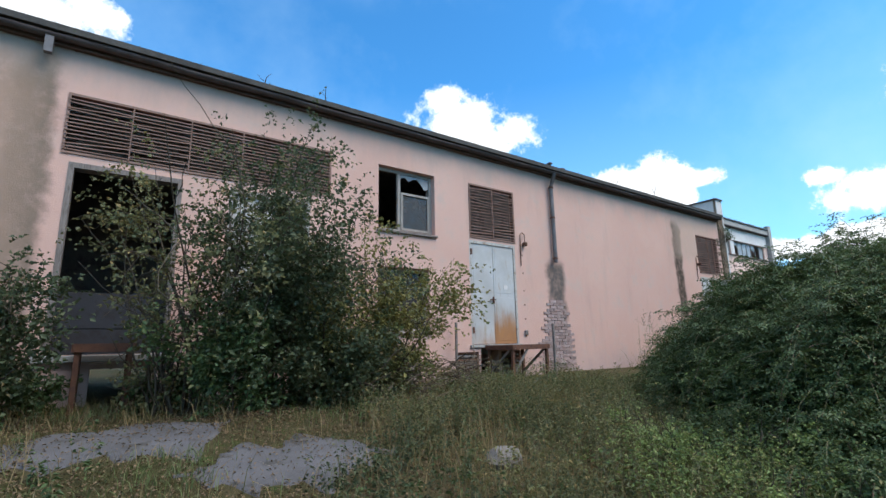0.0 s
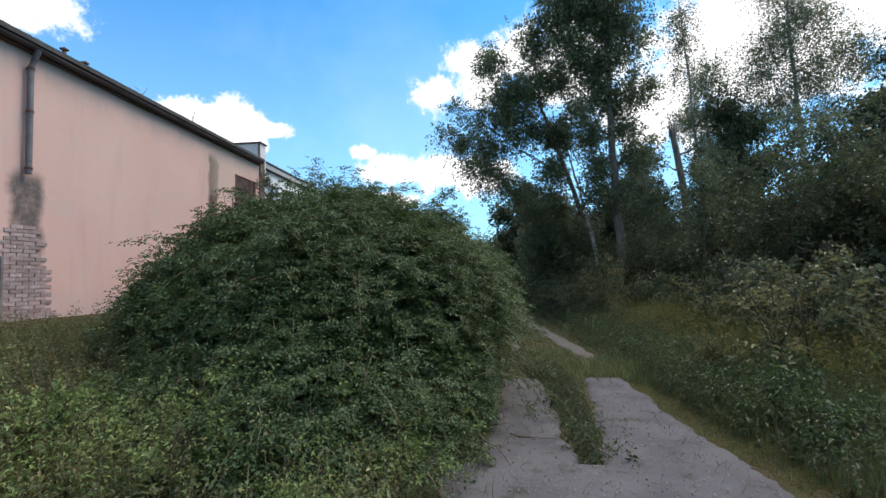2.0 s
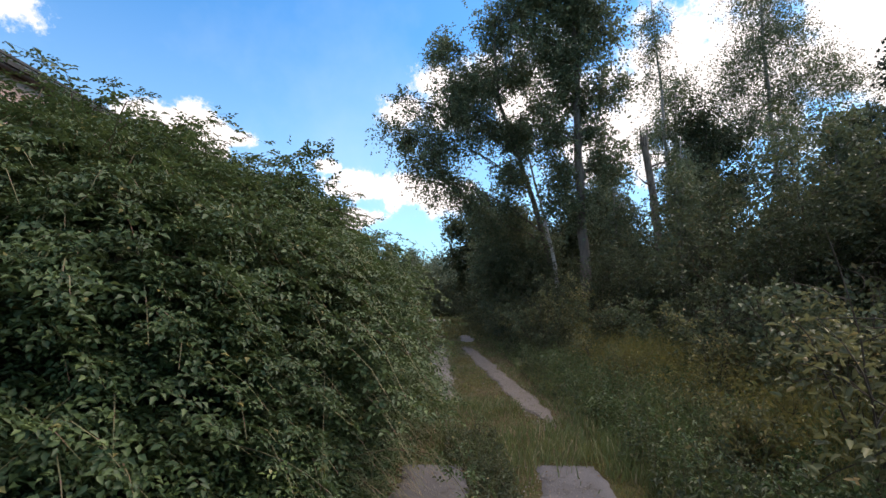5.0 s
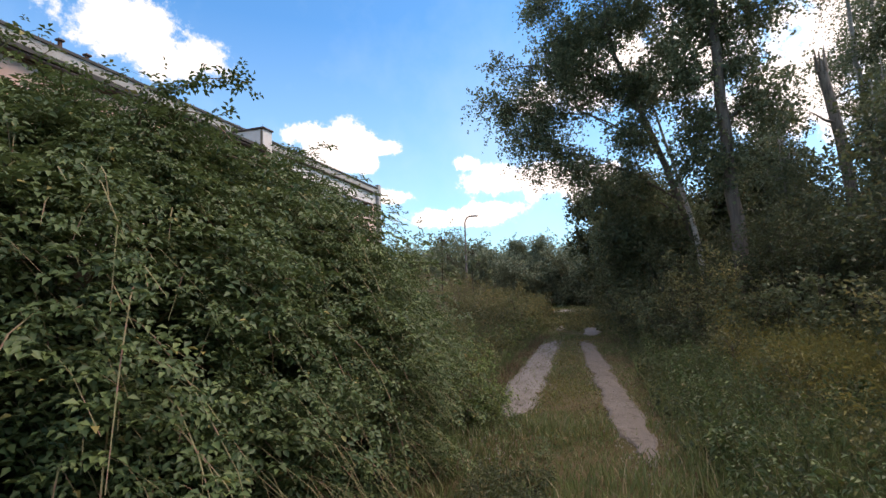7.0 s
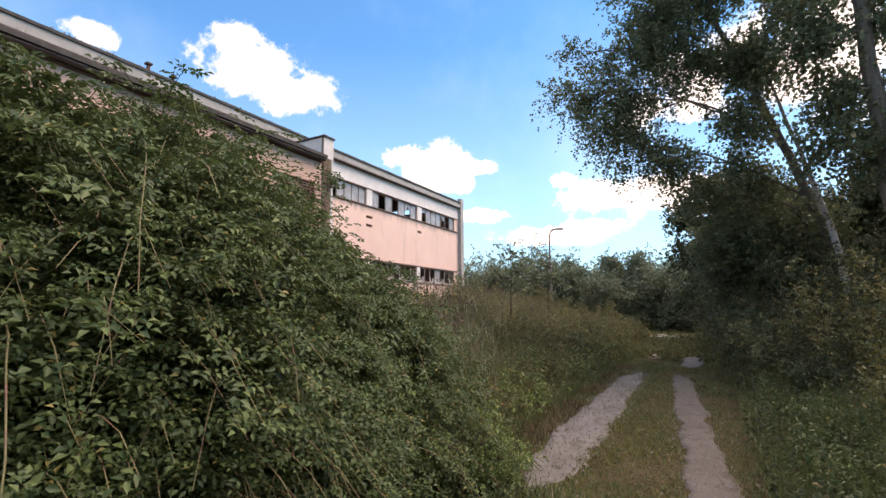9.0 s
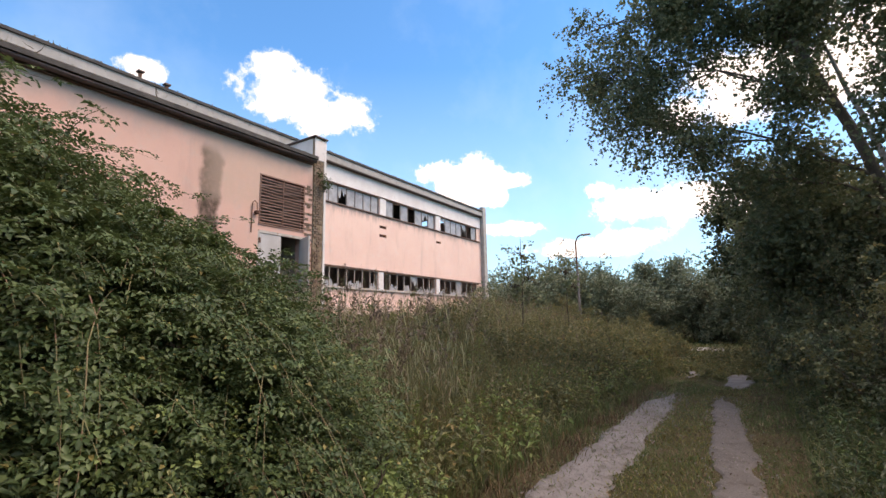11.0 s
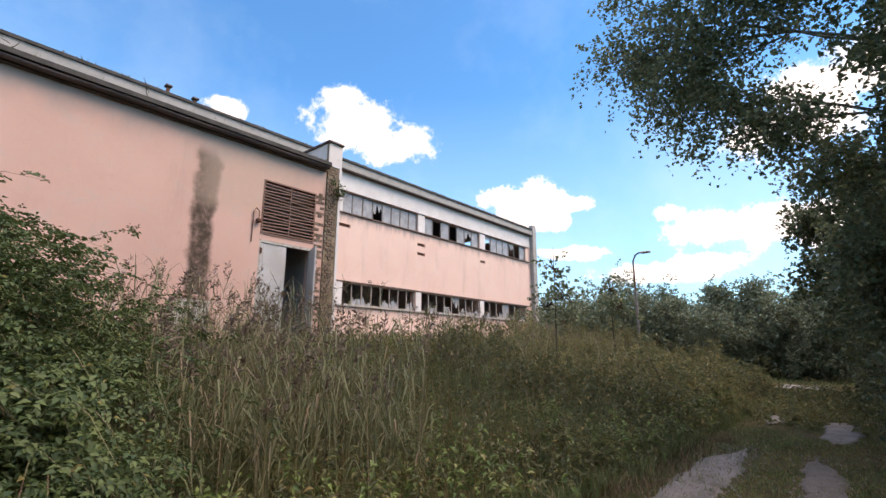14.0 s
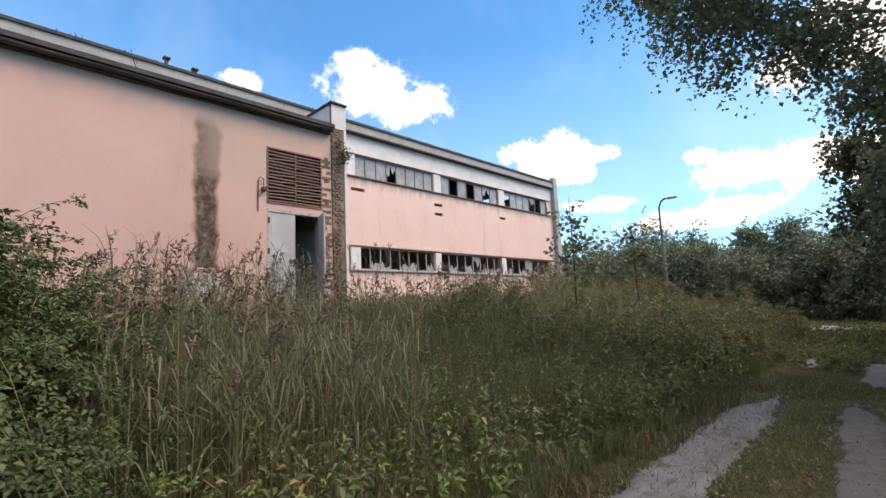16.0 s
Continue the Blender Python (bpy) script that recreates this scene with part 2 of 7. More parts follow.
def make_render_pink(name, pink, old, annex=True):
    """Old pink render: faded patches, grey run-off under the eaves and pipes, bare dirty plaster low down."""
    M = Mat(name)
    x, y, z = M.xyz()
    col = M.mix(M.ramp(M.noise(0.55, 6), 0.35, 0.7), pink, tuple(v * s for v, s in zip(pink, (1.06, 1.1, 1.1))))
    col = M.mix(M.ramp(M.noise(2.2, 8, 0.7), 0.50, 0.72, 0, 0.75), col, old)
    streak = M.noise(1.0, 7, 0.7, (1.3, 1, 0.22))
    col = M.mix(M.ramp(streak, 0.50, 0.76, 0, 0.42), col, (0.40, 0.29, 0.25))
    col = M.mix(M.ramp(M.noise(7.0, 8, 0.75), 0.55, 0.75, 0, 0.35), col, (0.50, 0.33, 0.28))

    def strip(xc, half, z0, z1, colr, amt):
        wob = M.math("MULTIPLY_ADD", M.noise(1.3, 5, 0.65), 0.5, -0.25)
        d = M.math("ABSOLUTE", M.math("SUBTRACT", M.math("ADD", x, wob), xc))
        f = M.math("MULTIPLY", M.ramp(d, half, half * 0.5), M.math("MULTIPLY", M.ramp(z, z0, z0 + 0.5), M.ramp(z, z1, z1 - 0.35)))
        f = M.math("MULTIPLY", f, M.ramp(M.noise(5.0, 6, 0.7), 0.25, 0.6, 0.6, 1.0))
        return M.mix(M.math("MULTIPLY", f, amt), col, colr)

    if not annex:
        drip = M.math("ADD", z, M.math("MULTIPLY_ADD", M.noise(1.0, 6, 0.7, (4.0, 1, 0.5)), 1.6, -0.8))
        for edge in (7.56, 3.30):
            col = M.mix(M.math("MULTIPLY", M.ramp(drip, edge - 0.5, edge + 0.1, 0, 0.7), M.ramp(z, edge + 0.02, edge - 0.02)), col, (0.36, 0.28, 0.25))
        M.bump(M.math("ADD", M.noise(60, 4), M.math("MULTIPLY", M.noise(4, 6), 1.5)), 0.35, 0.012)
        return M.done(col, 0.92, 0, 0.2)
    col = strip(9.85, 0.42, 0.6, 4.1, (0.12, 0.10, 0.09), 1.0)
    col = strip(16.25, 0.34, 1.6, 6.1, (0.075, 0.056, 0.042), 1.0)
    col = strip(-0.98, 0.34, 1.0, 6.5, (0.15, 0.12, 0.09), 0.9)
    col = strip(-1.9, 1.3, 0.5, 6.6, (0.34, 0.235, 0.175), 0.85)
    col = strip(17.5, 1.9, 4.4, 6.6, (0.50, 0.375, 0.30), 0.6)
    foot = M.math("ADD", z, M.math("MULTIPLY_ADD", M.noise(1.6, 6, 0.65), 1.2, -0.6))
    col = M.mix(M.ramp(foot, 1.9, 1.05, 0, 0.55), col, (0.42, 0.34, 0.33))
    wet = M.math("ADD", z, M.math("MULTIPLY_ADD", M.noise(0.9, 6, 0.7, (1.5, 1, 0.6)), 1.4, -0.7))
    col = M.mix(M.math("MULTIPLY", M.ramp(wet, 5.6, 6.45, 0, 0.75), M.ramp(z, 6.9, 6.6)), col, (0.40, 0.33, 0.29))
    h = M.math("ADD", M.noise(60, 4), M.math("MULTIPLY", M.noise(4, 6), 1.5))
    M.bump(h, 0.35, 0.012)
    return M.done(col, 0.92, 0, 0.2)


M_PINK = make_render_pink("pink_render", (0.61, 0.385, 0.32), (0.55, 0.41, 0.355))
M_PINK2 = make_render_pink("hall_render", (0.72, 0.50, 0.425), (0.70, 0.55, 0.485), False)
M_WHITE = worn("white_plaster", (0.74, 0.71, 0.69), (0.66, 0.62, 0.60), (0.50, 0.44, 0.40), 1.6, 50, 0.9, 0.25, amount=0.60)
M_CONC = worn("grey_concrete", (0.42, 0.40, 0.38), (0.34, 0.33, 0.31), (0.22, 0.21, 0.18), 2.0, 60, 0.93, 0.4, amount=0.56)
M_FELT = worn("roof_felt", (0.055, 0.052, 0.05), (0.09, 0.085, 0.08), (0.06, 0.075, 0.04), 3.0, 40, 0.9, 0.5, amount=0.58)
M_EAVE = worn("eave_boards", (0.16, 0.10, 0.08), (0.11, 0.075, 0.065), (0.06, 0.045, 0.04), 2.5, 30, 0.85, 0.3, stretch=(0.4, 1, 4))
M_GUT = worn("gutter_zinc", (0.12, 0.092, 0.085), (0.085, 0.065, 0.06), (0.13, 0.07, 0.05), 3.5, 40, 0.6, 0.2, metal=0.35, amount=0.58)
M_ZINC = worn("pipe_zinc", (0.20, 0.185, 0.19), (0.15, 0.14, 0.14), (0.13, 0.085, 0.065), 3.0, 40, 0.6, 0.2, metal=0.4, amount=0.55)
M_LOUV = worn("louvre_brown", (0.30, 0.185, 0.15), (0.19, 0.115, 0.09), (0.40, 0.31, 0.26), 4.0, 60, 0.75, 0.25, stretch=(0.5, 1, 6), amount=0.6)
M_RUST = worn("rusty_steel", (0.11, 0.055, 0.04), (0.16, 0.075, 0.045), (0.06, 0.04, 0.035), 8.0, 80, 0.85, 0.4, amount=0.55)
M_STEELGREY = worn("grey_steel_frame", (0.22, 0.20, 0.19), (0.15, 0.13, 0.12), (0.14, 0.07, 0.05), 8.0, 80, 0.75, 0.3, amount=0.58)
M_WOODW = worn("weathered_white_wood", (0.38, 0.35, 0.32), (0.28, 0.25, 0.225), (0.19, 0.145, 0.115), 5.0, 70, 0.85, 0.3, stretch=(1, 1, 0.3), amount=0.56)
M_WOODG = worn("weathered_grey_wood", (0.26, 0.22, 0.20), (0.19, 0.16, 0.145), (0.12, 0.10, 0.09), 6.0, 70, 0.9, 0.4, stretch=(4, 4, 0.4))
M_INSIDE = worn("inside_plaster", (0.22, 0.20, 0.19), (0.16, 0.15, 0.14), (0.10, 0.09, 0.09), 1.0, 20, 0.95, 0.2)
M_BRICK = worn("old_brick", (0.34, 0.19, 0.15), (0.42, 0.30, 0.26), (0.46, 0.40, 0.38), 6.0, 50, 0.93, 0.5, amount=0.50)
M_BRICKD = worn("mossy_masonry", (0.24, 0.175, 0.12), (0.31, 0.24, 0.17), (0.13, 0.12, 0.075), 5.0, 40, 0.95, 0.6, amount=0.48)
M_PALE = worn("pale_panel", (0.50, 0.48, 0.45), (0.42, 0.39, 0.36), (0.30, 0.21, 0.15), 3.5, 50, 0.75, 0.2, amount=0.52)
M_ASPH = worn("old_asphalt", (0.132, 0.126, 0.134), (0.095, 0.091, 0.096), (0.065, 0.06, 0.052), 1.8, 70, 0.93, 0.8, amount=0.54)
M_GRAVEL = worn("gravel_track", (0.23, 0.21, 0.20), (0.165, 0.147, 0.136), (0.11, 0.095, 0.075), 2.4, 45, 0.95, 0.9, amount=0.52)
M_RUT = worn("worn_rut", (0.15, 0.13, 0.118), (0.118, 0.102, 0.088), (0.08, 0.069, 0.052), 2.2, 45, 0.95, 0.7, amount=0.52)
M_BARK = worn("poplar_bark", (0.17, 0.145, 0.12), (0.11, 0.095, 0.08), (0.24, 0.22, 0.19), 4.0, 30, 0.95, 0.8, stretch=(3, 3, 0.5), amount=0.6)
M_BIRCH = worn("birch_bark", (0.42, 0.40, 0.36), (0.28, 0.26, 0.23), (0.07, 0.06, 0.055), 3.0, 30, 0.85, 0.4, stretch=(1, 1, 4), amount=0.56)
M_TWIG = worn("twigs", (0.085, 0.068, 0.05), (0.06, 0.048, 0.036), (0.11, 0.09, 0.068), 8.0, 40, 0.9, 0.3)
M_CANE = worn("bramble_cane", (0.20, 0.17, 0.09), (0.14, 0.15, 0.07), (0.19, 0.10, 0.08), 5.0, 40, 0.8, 0.2)
# near-black colour that stands in for the shade deep in the thicket
M_CORESHADE = worn("shaded_core", (0.030, 0.028, 0.017), (0.018, 0.018, 0.012), (0.05, 0.04, 0.025), 7.0, 40, 0.98, 0.8, stretch=(1, 1, 1))
M_BRUSH = worn("brushwood", (0.13, 0.095, 0.068), (0.085, 0.062, 0.046), (0.20, 0.16, 0.12), 6.0, 40, 0.95, 0.4)
M_DEADW = worn("dead_wood", (0.27, 0.22, 0.18), (0.18, 0.145, 0.12), (0.10, 0.08, 0.065), 3.0, 30, 0.95, 0.7, stretch=(4, 4, 0.5))


def make_soil():
    M = Mat("grassy_soil")
    a = M.mix(M.ramp(M.noise(0.8, 6), 0.35, 0.65), (0.065, 0.060, 0.026), (0.105, 0.082, 0.045))
    a = M.mix(M.ramp(M.noise(3.5, 7, 0.7), 0.5, 0.7), a, (0.055, 0.075, 0.022))
    a = M.mix(M.ramp(M.noise(9.0, 6, 0.7), 0.58, 0.72, 0, 0.8), a, (0.15, 0.11, 0.065))
    M.bump(M.math("ADD", M.noise(35, 5), M.noise(6, 5)), 0.9, 0.05)
    return M.done(a, 0.98, 0, 0.1)


def make_steel_door():
    """Grey-white door paint with rust low on the leaves and runs."""
    M = Mat("door_paint")
    x, y, z = M.xyz()
    a = M.mix(M.ramp(M.noise(1.4, 6), 0.35, 0.65), (0.50, 0.50, 0.50), (0.42, 0.41, 0.40))
    a = M.mix(M.ramp(M.noise(3.0, 7, 0.7, (1.6, 1, 0.5)), 0.56, 0.7, 0, 0.7), a, (0.36, 0.29, 0.20))
    low = M.math("ADD", z, M.math("MULTIPLY_ADD", M.noise(2.5, 6, 0.6, (2.5, 1, 0.6)), 1.0, -0.5))
    right = M.math("MULTIPLY", M.ramp(x, 7.60, 7.66), M.ramp(x, 12.0, 11.0))
    f = M.math("MAXIMUM", M.math("MULTIPLY", M.ramp(low, 2.80, 2.10, 0, 0.95), right), M.ramp(low, 2.25, 1.75, 0, 0.5))
    a = M.mix(f, a, M.mix(M.noise(7, 6), (0.42, 0.19, 0.05), (0.27, 0.13, 0.06)))
    M.bump(M.noise(25, 4), 0.15, 0.01)
    return M.done(a, 0.6, 0.0, 0.4)


M_SOIL, M_DOOR = make_soil(), make_steel_door()


def make_glass(name, col, rough, alpha):
    """Dirty window glass: a dull film over clear glass."""
    M = Mat(name)
    film = M.ramp(M.noise(2.5, 6, 0.65), 0.3, 0.7, alpha * 0.7, min(1.0, alpha * 1.25))
    M.done(M.mix(M.noise(5, 5), col, tuple(v * 0.7 for v in col)), rough, 0, 0.5)
    gl = M.nt.nodes.new("ShaderNodeBsdfGlass")
    gl.inputs["IOR"].default_value, gl.inputs["Roughness"].default_value = 1.45, 0.05
    mx = M.nt.nodes.new("ShaderNodeMixShader")
    M.put(mx.inputs[0], film)
    M.nt.links.new(gl.outputs[0], mx.inputs[1]), M.nt.links.new(M.p.outputs[0], mx.inputs[2])
    M.nt.links.new(mx.outputs[0], M.out.inputs[0])
    return M.m


M_GLASS = make_glass("dirty_glass", (0.42, 0.42, 0.43), 0.35, 0.85)
M_GLASSD = make_glass("dark_glass", (0.055, 0.052, 0.05), 0.45, 0.75)

L_BRAMBLE = leaf("bramble_leaves", (0.039, 0.070, 0.028), (0.070, 0.112, 0.041), (0.135, 0.182, 0.064), (0.240, 0.205, 0.070), 0.02, 0.25)
L_BRIGHT = leaf("young_leaves", (0.113, 0.167, 0.059), (0.188, 0.254, 0.077), (0.292, 0.362, 0.121), (0.371, 0.362, 0.159), 0.1)
L_POPLAR = leaf("poplar_leaves", (0.077, 0.106, 0.063), (0.119, 0.155, 0.081), (0.195, 0.224, 0.120), (0.252, 0.243, 0.120), 0.05, 0.4, 0.42)
L_BIRCH = leaf("birch_leaves", (0.091, 0.122, 0.076), (0.137, 0.171, 0.094), (0.183, 0.212, 0.112), (0.256, 0.228, 0.094), 0.05, 0.35)
L_SHRUB = leaf("shrub_leaves", (0.043, 0.062, 0.034), (0.071, 0.094, 0.045), (0.118, 0.137, 0.066), (0.220, 0.172, 0.085), 0.03, 0.35)
L_OLIVE = leaf("autumn_leaves", (0.085, 0.093, 0.052), (0.143, 0.150, 0.067), (0.253, 0.246, 0.105), (0.373, 0.272, 0.116), 0.05, 0.35)
# leaf green made paler and greyer: distance haze put into the colour
L_FARHAZE = leaf("hazy_far_leaves", (0.115, 0.154, 0.107), (0.169, 0.215, 0.138), (0.242, 0.274, 0.173), (0.297, 0.278, 0.174), 0.05, 0.2)
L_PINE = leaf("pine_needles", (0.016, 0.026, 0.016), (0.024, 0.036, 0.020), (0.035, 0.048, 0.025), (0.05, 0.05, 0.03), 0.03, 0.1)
L_GRASS = leaf("grass_blades", (0.082, 0.115, 0.040), (0.135, 0.178, 0.065), (0.220, 0.238, 0.105), (0.390, 0.315, 0.200), 0.09, 0.3)
L_DRY = leaf("dry_grass", (0.193, 0.144, 0.066), (0.283, 0.207, 0.098), (0.386, 0.287, 0.145), (0.141, 0.150, 0.053), 0.25, 0.3)
L_REED = leaf("reed_leaves", (0.130, 0.146, 0.072), (0.199, 0.211, 0.108), (0.289, 0.276, 0.159), (0.299, 0.228, 0.152), 0.2, 0.3)
L_GOLD = leaf("yellow_weeds", (0.14, 0.135, 0.045), (0.22, 0.20, 0.06), (0.32, 0.28, 0.09), (0.12, 0.15, 0.055), 0.25, 0.3)
L_PLUME = leaf("reed_plumes", (0.15, 0.11, 0.085), (0.20, 0.15, 0.11), (0.24, 0.19, 0.14), (0.12, 0.085, 0.07), 0.2, 0.2)
L_LITTER = leaf("leaf_litter", (0.11, 0.075, 0.045), (0.17, 0.115, 0.065), (0.24, 0.17, 0.10), (0.10, 0.10, 0.04), 0.2, 0.05, 0.8)


# ---------------- ground ----------------
def smooth01(t):
    t = np.clip(t, 0, 1)
    return t * t * (3 - 2 * t)


def lump(x, y, s, seed=0.0):
    """Cheap smooth noise, about -1 to 1."""
    x, y = np.asarray(x) / s + seed, np.asarray(y) / s - seed
    return (np.sin(x * 1.7 + np.sin(y * 1.3 + 1.1) * 1.4) + np.sin(y * 1.9 + np.sin(x * 1.1 + 0.6) * 1.6) + np.sin((x + y) * 2.7 + 2.0) * 0.5) / 2.5


def ground_z(x, y):
    x, y = np.asarray(x, float), np.asarray(y, float)
    base = 0.30 * smooth01((9.0 - x) / 9.0)
    bank = (1.08 - base) * smooth01((y - 0.5) / 6.2) * smooth01((60 - x) / 30)
    wood = 0.5 * smooth01((-y - 4.0) / 8.0)
    near = np.exp(-((np.minimum(np.abs(y + 0.1), np.abs(y + 1.4)) / 0.45) ** 2))
    return base + bank + wood + 0.035 * lump(x, y, 0.9) * (1 - near) * (np.abs(y) < 40)


def stretch_axis(lo, hi, step, far):
    core = np.arange(lo, hi + 1e-6, step)
    out = far * (np.linspace(0, 1, 22)[1:] ** 3)
    return np.concatenate([(lo - out)[::-1], core, hi + out])


def make_ground():
    xs, ys = stretch_axis(-6, 26, 0.2, 900), stretch_axis(-9, 10, 0.2, 900)
    X, Y = np.meshgrid(xs, ys, indexing="ij")
    V = np.stack([X, Y, ground_z(X, Y)], -1).reshape(-1, 3)
    nx, ny = len(xs), len(ys)
    i, j = np.meshgrid(np.arange(nx - 1), np.arange(ny - 1), indexing="ij")
    a = (i * ny + j).ravel()
    return raw_mesh("ground", V, [np.stack([a, a + ny, a + ny + 1, a + 1], -1)], M_SOIL, True)


solid("ground", make_ground(), M_SOIL, "overgrown grassy ground with bare brown soil", "ground", kind="structure")


def strip_mesh(name, x0, x1, left, right, mat, lift=0.02, step=0.12, rag=0.08, seed=0.0):
    """A strip of paving along x with ragged edges; left and right give y for an array of x."""
    xs = np.arange(x0, x1 + 1e-6, step)
    yl = left(xs) + rag * lump(xs, xs * 0.3, 0.35, seed) + rag * 0.6 * lump(xs, xs, 0.13, seed + 3)
    yr = right(xs) + rag * lump(xs, xs * 0.2, 0.37, seed + 7) + rag * 0.6 * lump(xs, xs, 0.12, seed + 5)
    yl = np.maximum(yl, yr + 0.02)
    u = np.array([0, 0.06, 0.2, 0.4, 0.6, 0.8, 0.94, 1.0])
    Y = yr[:, None] + (yl - yr)[:, None] * u[None]
    X = np.repeat(xs[:, None], len(u), 1)
    Z = ground_z(X, Y) + lift - 0.05 * ((u[None] < 0.01) | (u[None] > 0.99)) + 0.006 * lump(X, Y, 0.4, 2)
    V = np.stack([X, Y, Z], -1).reshape(-1, 3)
    n, k = len(xs), len(u)
    i, j = np.meshgrid(np.arange(n - 1), np.arange(k - 1), indexing="ij")
    a = (i * k + j).ravel()
    return raw_mesh(name, V, [np.stack([a, a + k, a + k + 1, a + 1], -1)], mat, True)


def ends(x, a, b, w0, w1):
    """1 between a and b, tapering over w0 and w1 at the ends."""
    return smooth01((x - a) / w0) * smooth01((b - x) / w1)


def track_r(x):
    """Middle of the narrow wheel track."""
    return -1.72 + 0.075 * (x - 11.0)


PATHS = [
    ("road", -6.0, 5.7, lambda x: 0.95 + 0.12 * np.sin(x), lambda x: -1.85 + 0 * x, M_ASPH, "cracked grey asphalt slab of an old road"),
    ("road", 5.6, 9.45, lambda x: 0.50 - 0.09 * (x - 5.6), lambda x: -0.40 - 0.03 * (x - 5.6), M_ASPH, "strip of old grey asphalt with grassy edges"),
    ("road", 5.6, 9.5, lambda x: -0.55 - 0.17 * (x - 5.6), lambda x: -1.80 + 0 * x, M_ASPH, "strip of old grey asphalt with grassy edges"),
    ("wheel_track", 12.2, 20.5, lambda x: -0.20 + (0.30 + 0.013 * (x - 13)) * ends(x, 12.0, 20.7, 1.2, 2.0), lambda x: -0.22 - (0.28 - 0.026 * (x - 14)) * ends(x, 12.0, 20.7, 1.2, 2.0), M_GRAVEL, "pale gravel wheel track worn into the grass"),
    ("wheel_track", 10.9, 20.4, lambda x: track_r(x) + 0.20 * ends(x, 10.7, 20.6, 1.6, 1.5), lambda x: track_r(x) - 0.21 * ends(x, 10.7, 20.6, 1.2, 1.5), M_RUT, "narrow gravel wheel track in the grass"),
    ("wheel_track", 23.4, 25.3, lambda x: -0.13 + 0.17 * ends(x, 23.3, 25.4, 0.8, 0.8), lambda x: -0.15 - 0.16 * ends(x, 23.3, 25.4, 0.8, 0.8), M_GRAVEL, "short stretch of pale wheel track"),
    ("wheel_track", 21.7, 24.7, lambda x: -1.2 + 0.26 * ends(x, 21.5, 24.9, 1, 0.8), lambda x: -1.22 - 0.28 * ends(x, 21.5, 24.9, 1, 0.8), M_GRAVEL, "short stretch of pale wheel track"),
]
for i, (nm, x0, x1, fl, fr, mt, lb) in enumerate(PATHS):
    solid(nm, strip_mesh(nm, x0, x1, fl, fr, mt, 0.018, rag=0.06, step=0.08, seed=i * 1.7), mt, lb, "path", kind="structure")
M_PALEROAD = worn("pale_concrete", (0.24, 0.235, 0.225), (0.20, 0.195, 0.185), (0.15, 0.145, 0.13), 1.5, 40, 0.9, 0.3)
solid("road", strip_mesh("road", 34.6, 36.8, lambda x: 1.0 + 0 * x, lambda x: -0.7 + 0 * x, M_PALEROAD, 0.03, rag=0.2), M_PALEROAD, "pale concrete road crossing the track far ahead", "road", kind="structure")
for k, (x0, x1, ya, yb) in enumerate([(-0.5, 1.4, 6.85, 5.25), (0.7, 2.6, 5.35, 4.45)]):
    fl = lambda x, a=ya, p=x0, q=x1: (a + yb) / 2 + 0.7 * ends(x, p, q, 0.5, 0.6) * (a - yb) * 0.7
    fr = lambda x, a=ya, p=x0, q=x1: (a + yb) / 2 - 0.7 * ends(x, p, q, 0.5, 0.6) * (a - yb) * 0.7
    solid("pavement", strip_mesh("pavement", x0, x1, fl, fr, M_ASPH, 0.014, step=0.06, rag=0.30, seed=9 + k), M_ASPH, "patch of grey yard asphalt left bare among the weeds", "pavement", kind="structure")

# ---------------- buildings ----------------
WY, HY = 9.18, 15.47                  # front faces of the low annex and of the hall
FLOOR = 1.80
AX0, AX1 = -7.0, 19.45                # annex front wall; its end pilaster follows


def holed_wall(x0, x1, z0, z1, y, thick, holes):
    """A wall along x with its front at y, cut through by holes (x0, x1, z0, z1)."""
    xs = sorted({x0, x1, *[h[0] for h in holes], *[h[1] for h in holes]})
    zs = sorted({z0, z1, *[h[2] for h in holes], *[h[3] for h in holes]})
    bm = bmesh.new()
    cache = {}

    def vert(x, yy, z):
        k = (round(x, 4), round(yy, 4), round(z, 4))
        if k not in cache:
            cache[k] = bm.verts.new(k)
        return cache[k]

    def quad(*p):
        bm.faces.new([vert(*q) for q in p])

    def is_hole(i, j):
        if i < 0 or j < 0 or i >= len(xs) - 1 or j >= len(zs) - 1:
            return True
        cx, cz = (xs[i] + xs[i + 1]) / 2, (zs[j] + zs[j + 1]) / 2
        return any(h[0] < cx < h[1] and h[2] < cz < h[3] for h in holes)

    b = y + thick
    for i in range(len(xs) - 1):
        for j in range(len(zs) - 1):
            if is_hole(i, j):
                continue
            p, q, r, s = xs[i], xs[i + 1], zs[j], zs[j + 1]
            quad((p, y, r), (q, y, r), (q, y, s), (p, y, s))
            quad((q, b, r), (p, b, r), (p, b, s), (q, b, s))
            if is_hole(i - 1, j):
                quad((p, b, r), (p, y, r), (p, y, s), (p, b, s))
            if is_hole(i + 1, j):
                quad((q, y, r), (q, b, r), (q, b, s), (q, y, s))
            if is_hole(i, j - 1):
                quad((p, b, r), (q, b, r), (q, y, r), (p, y, r))
            if is_hole(i, j + 1):
                quad((p, y, s), (q, y, s), (q, b, s), (p, b, s))
    return bm


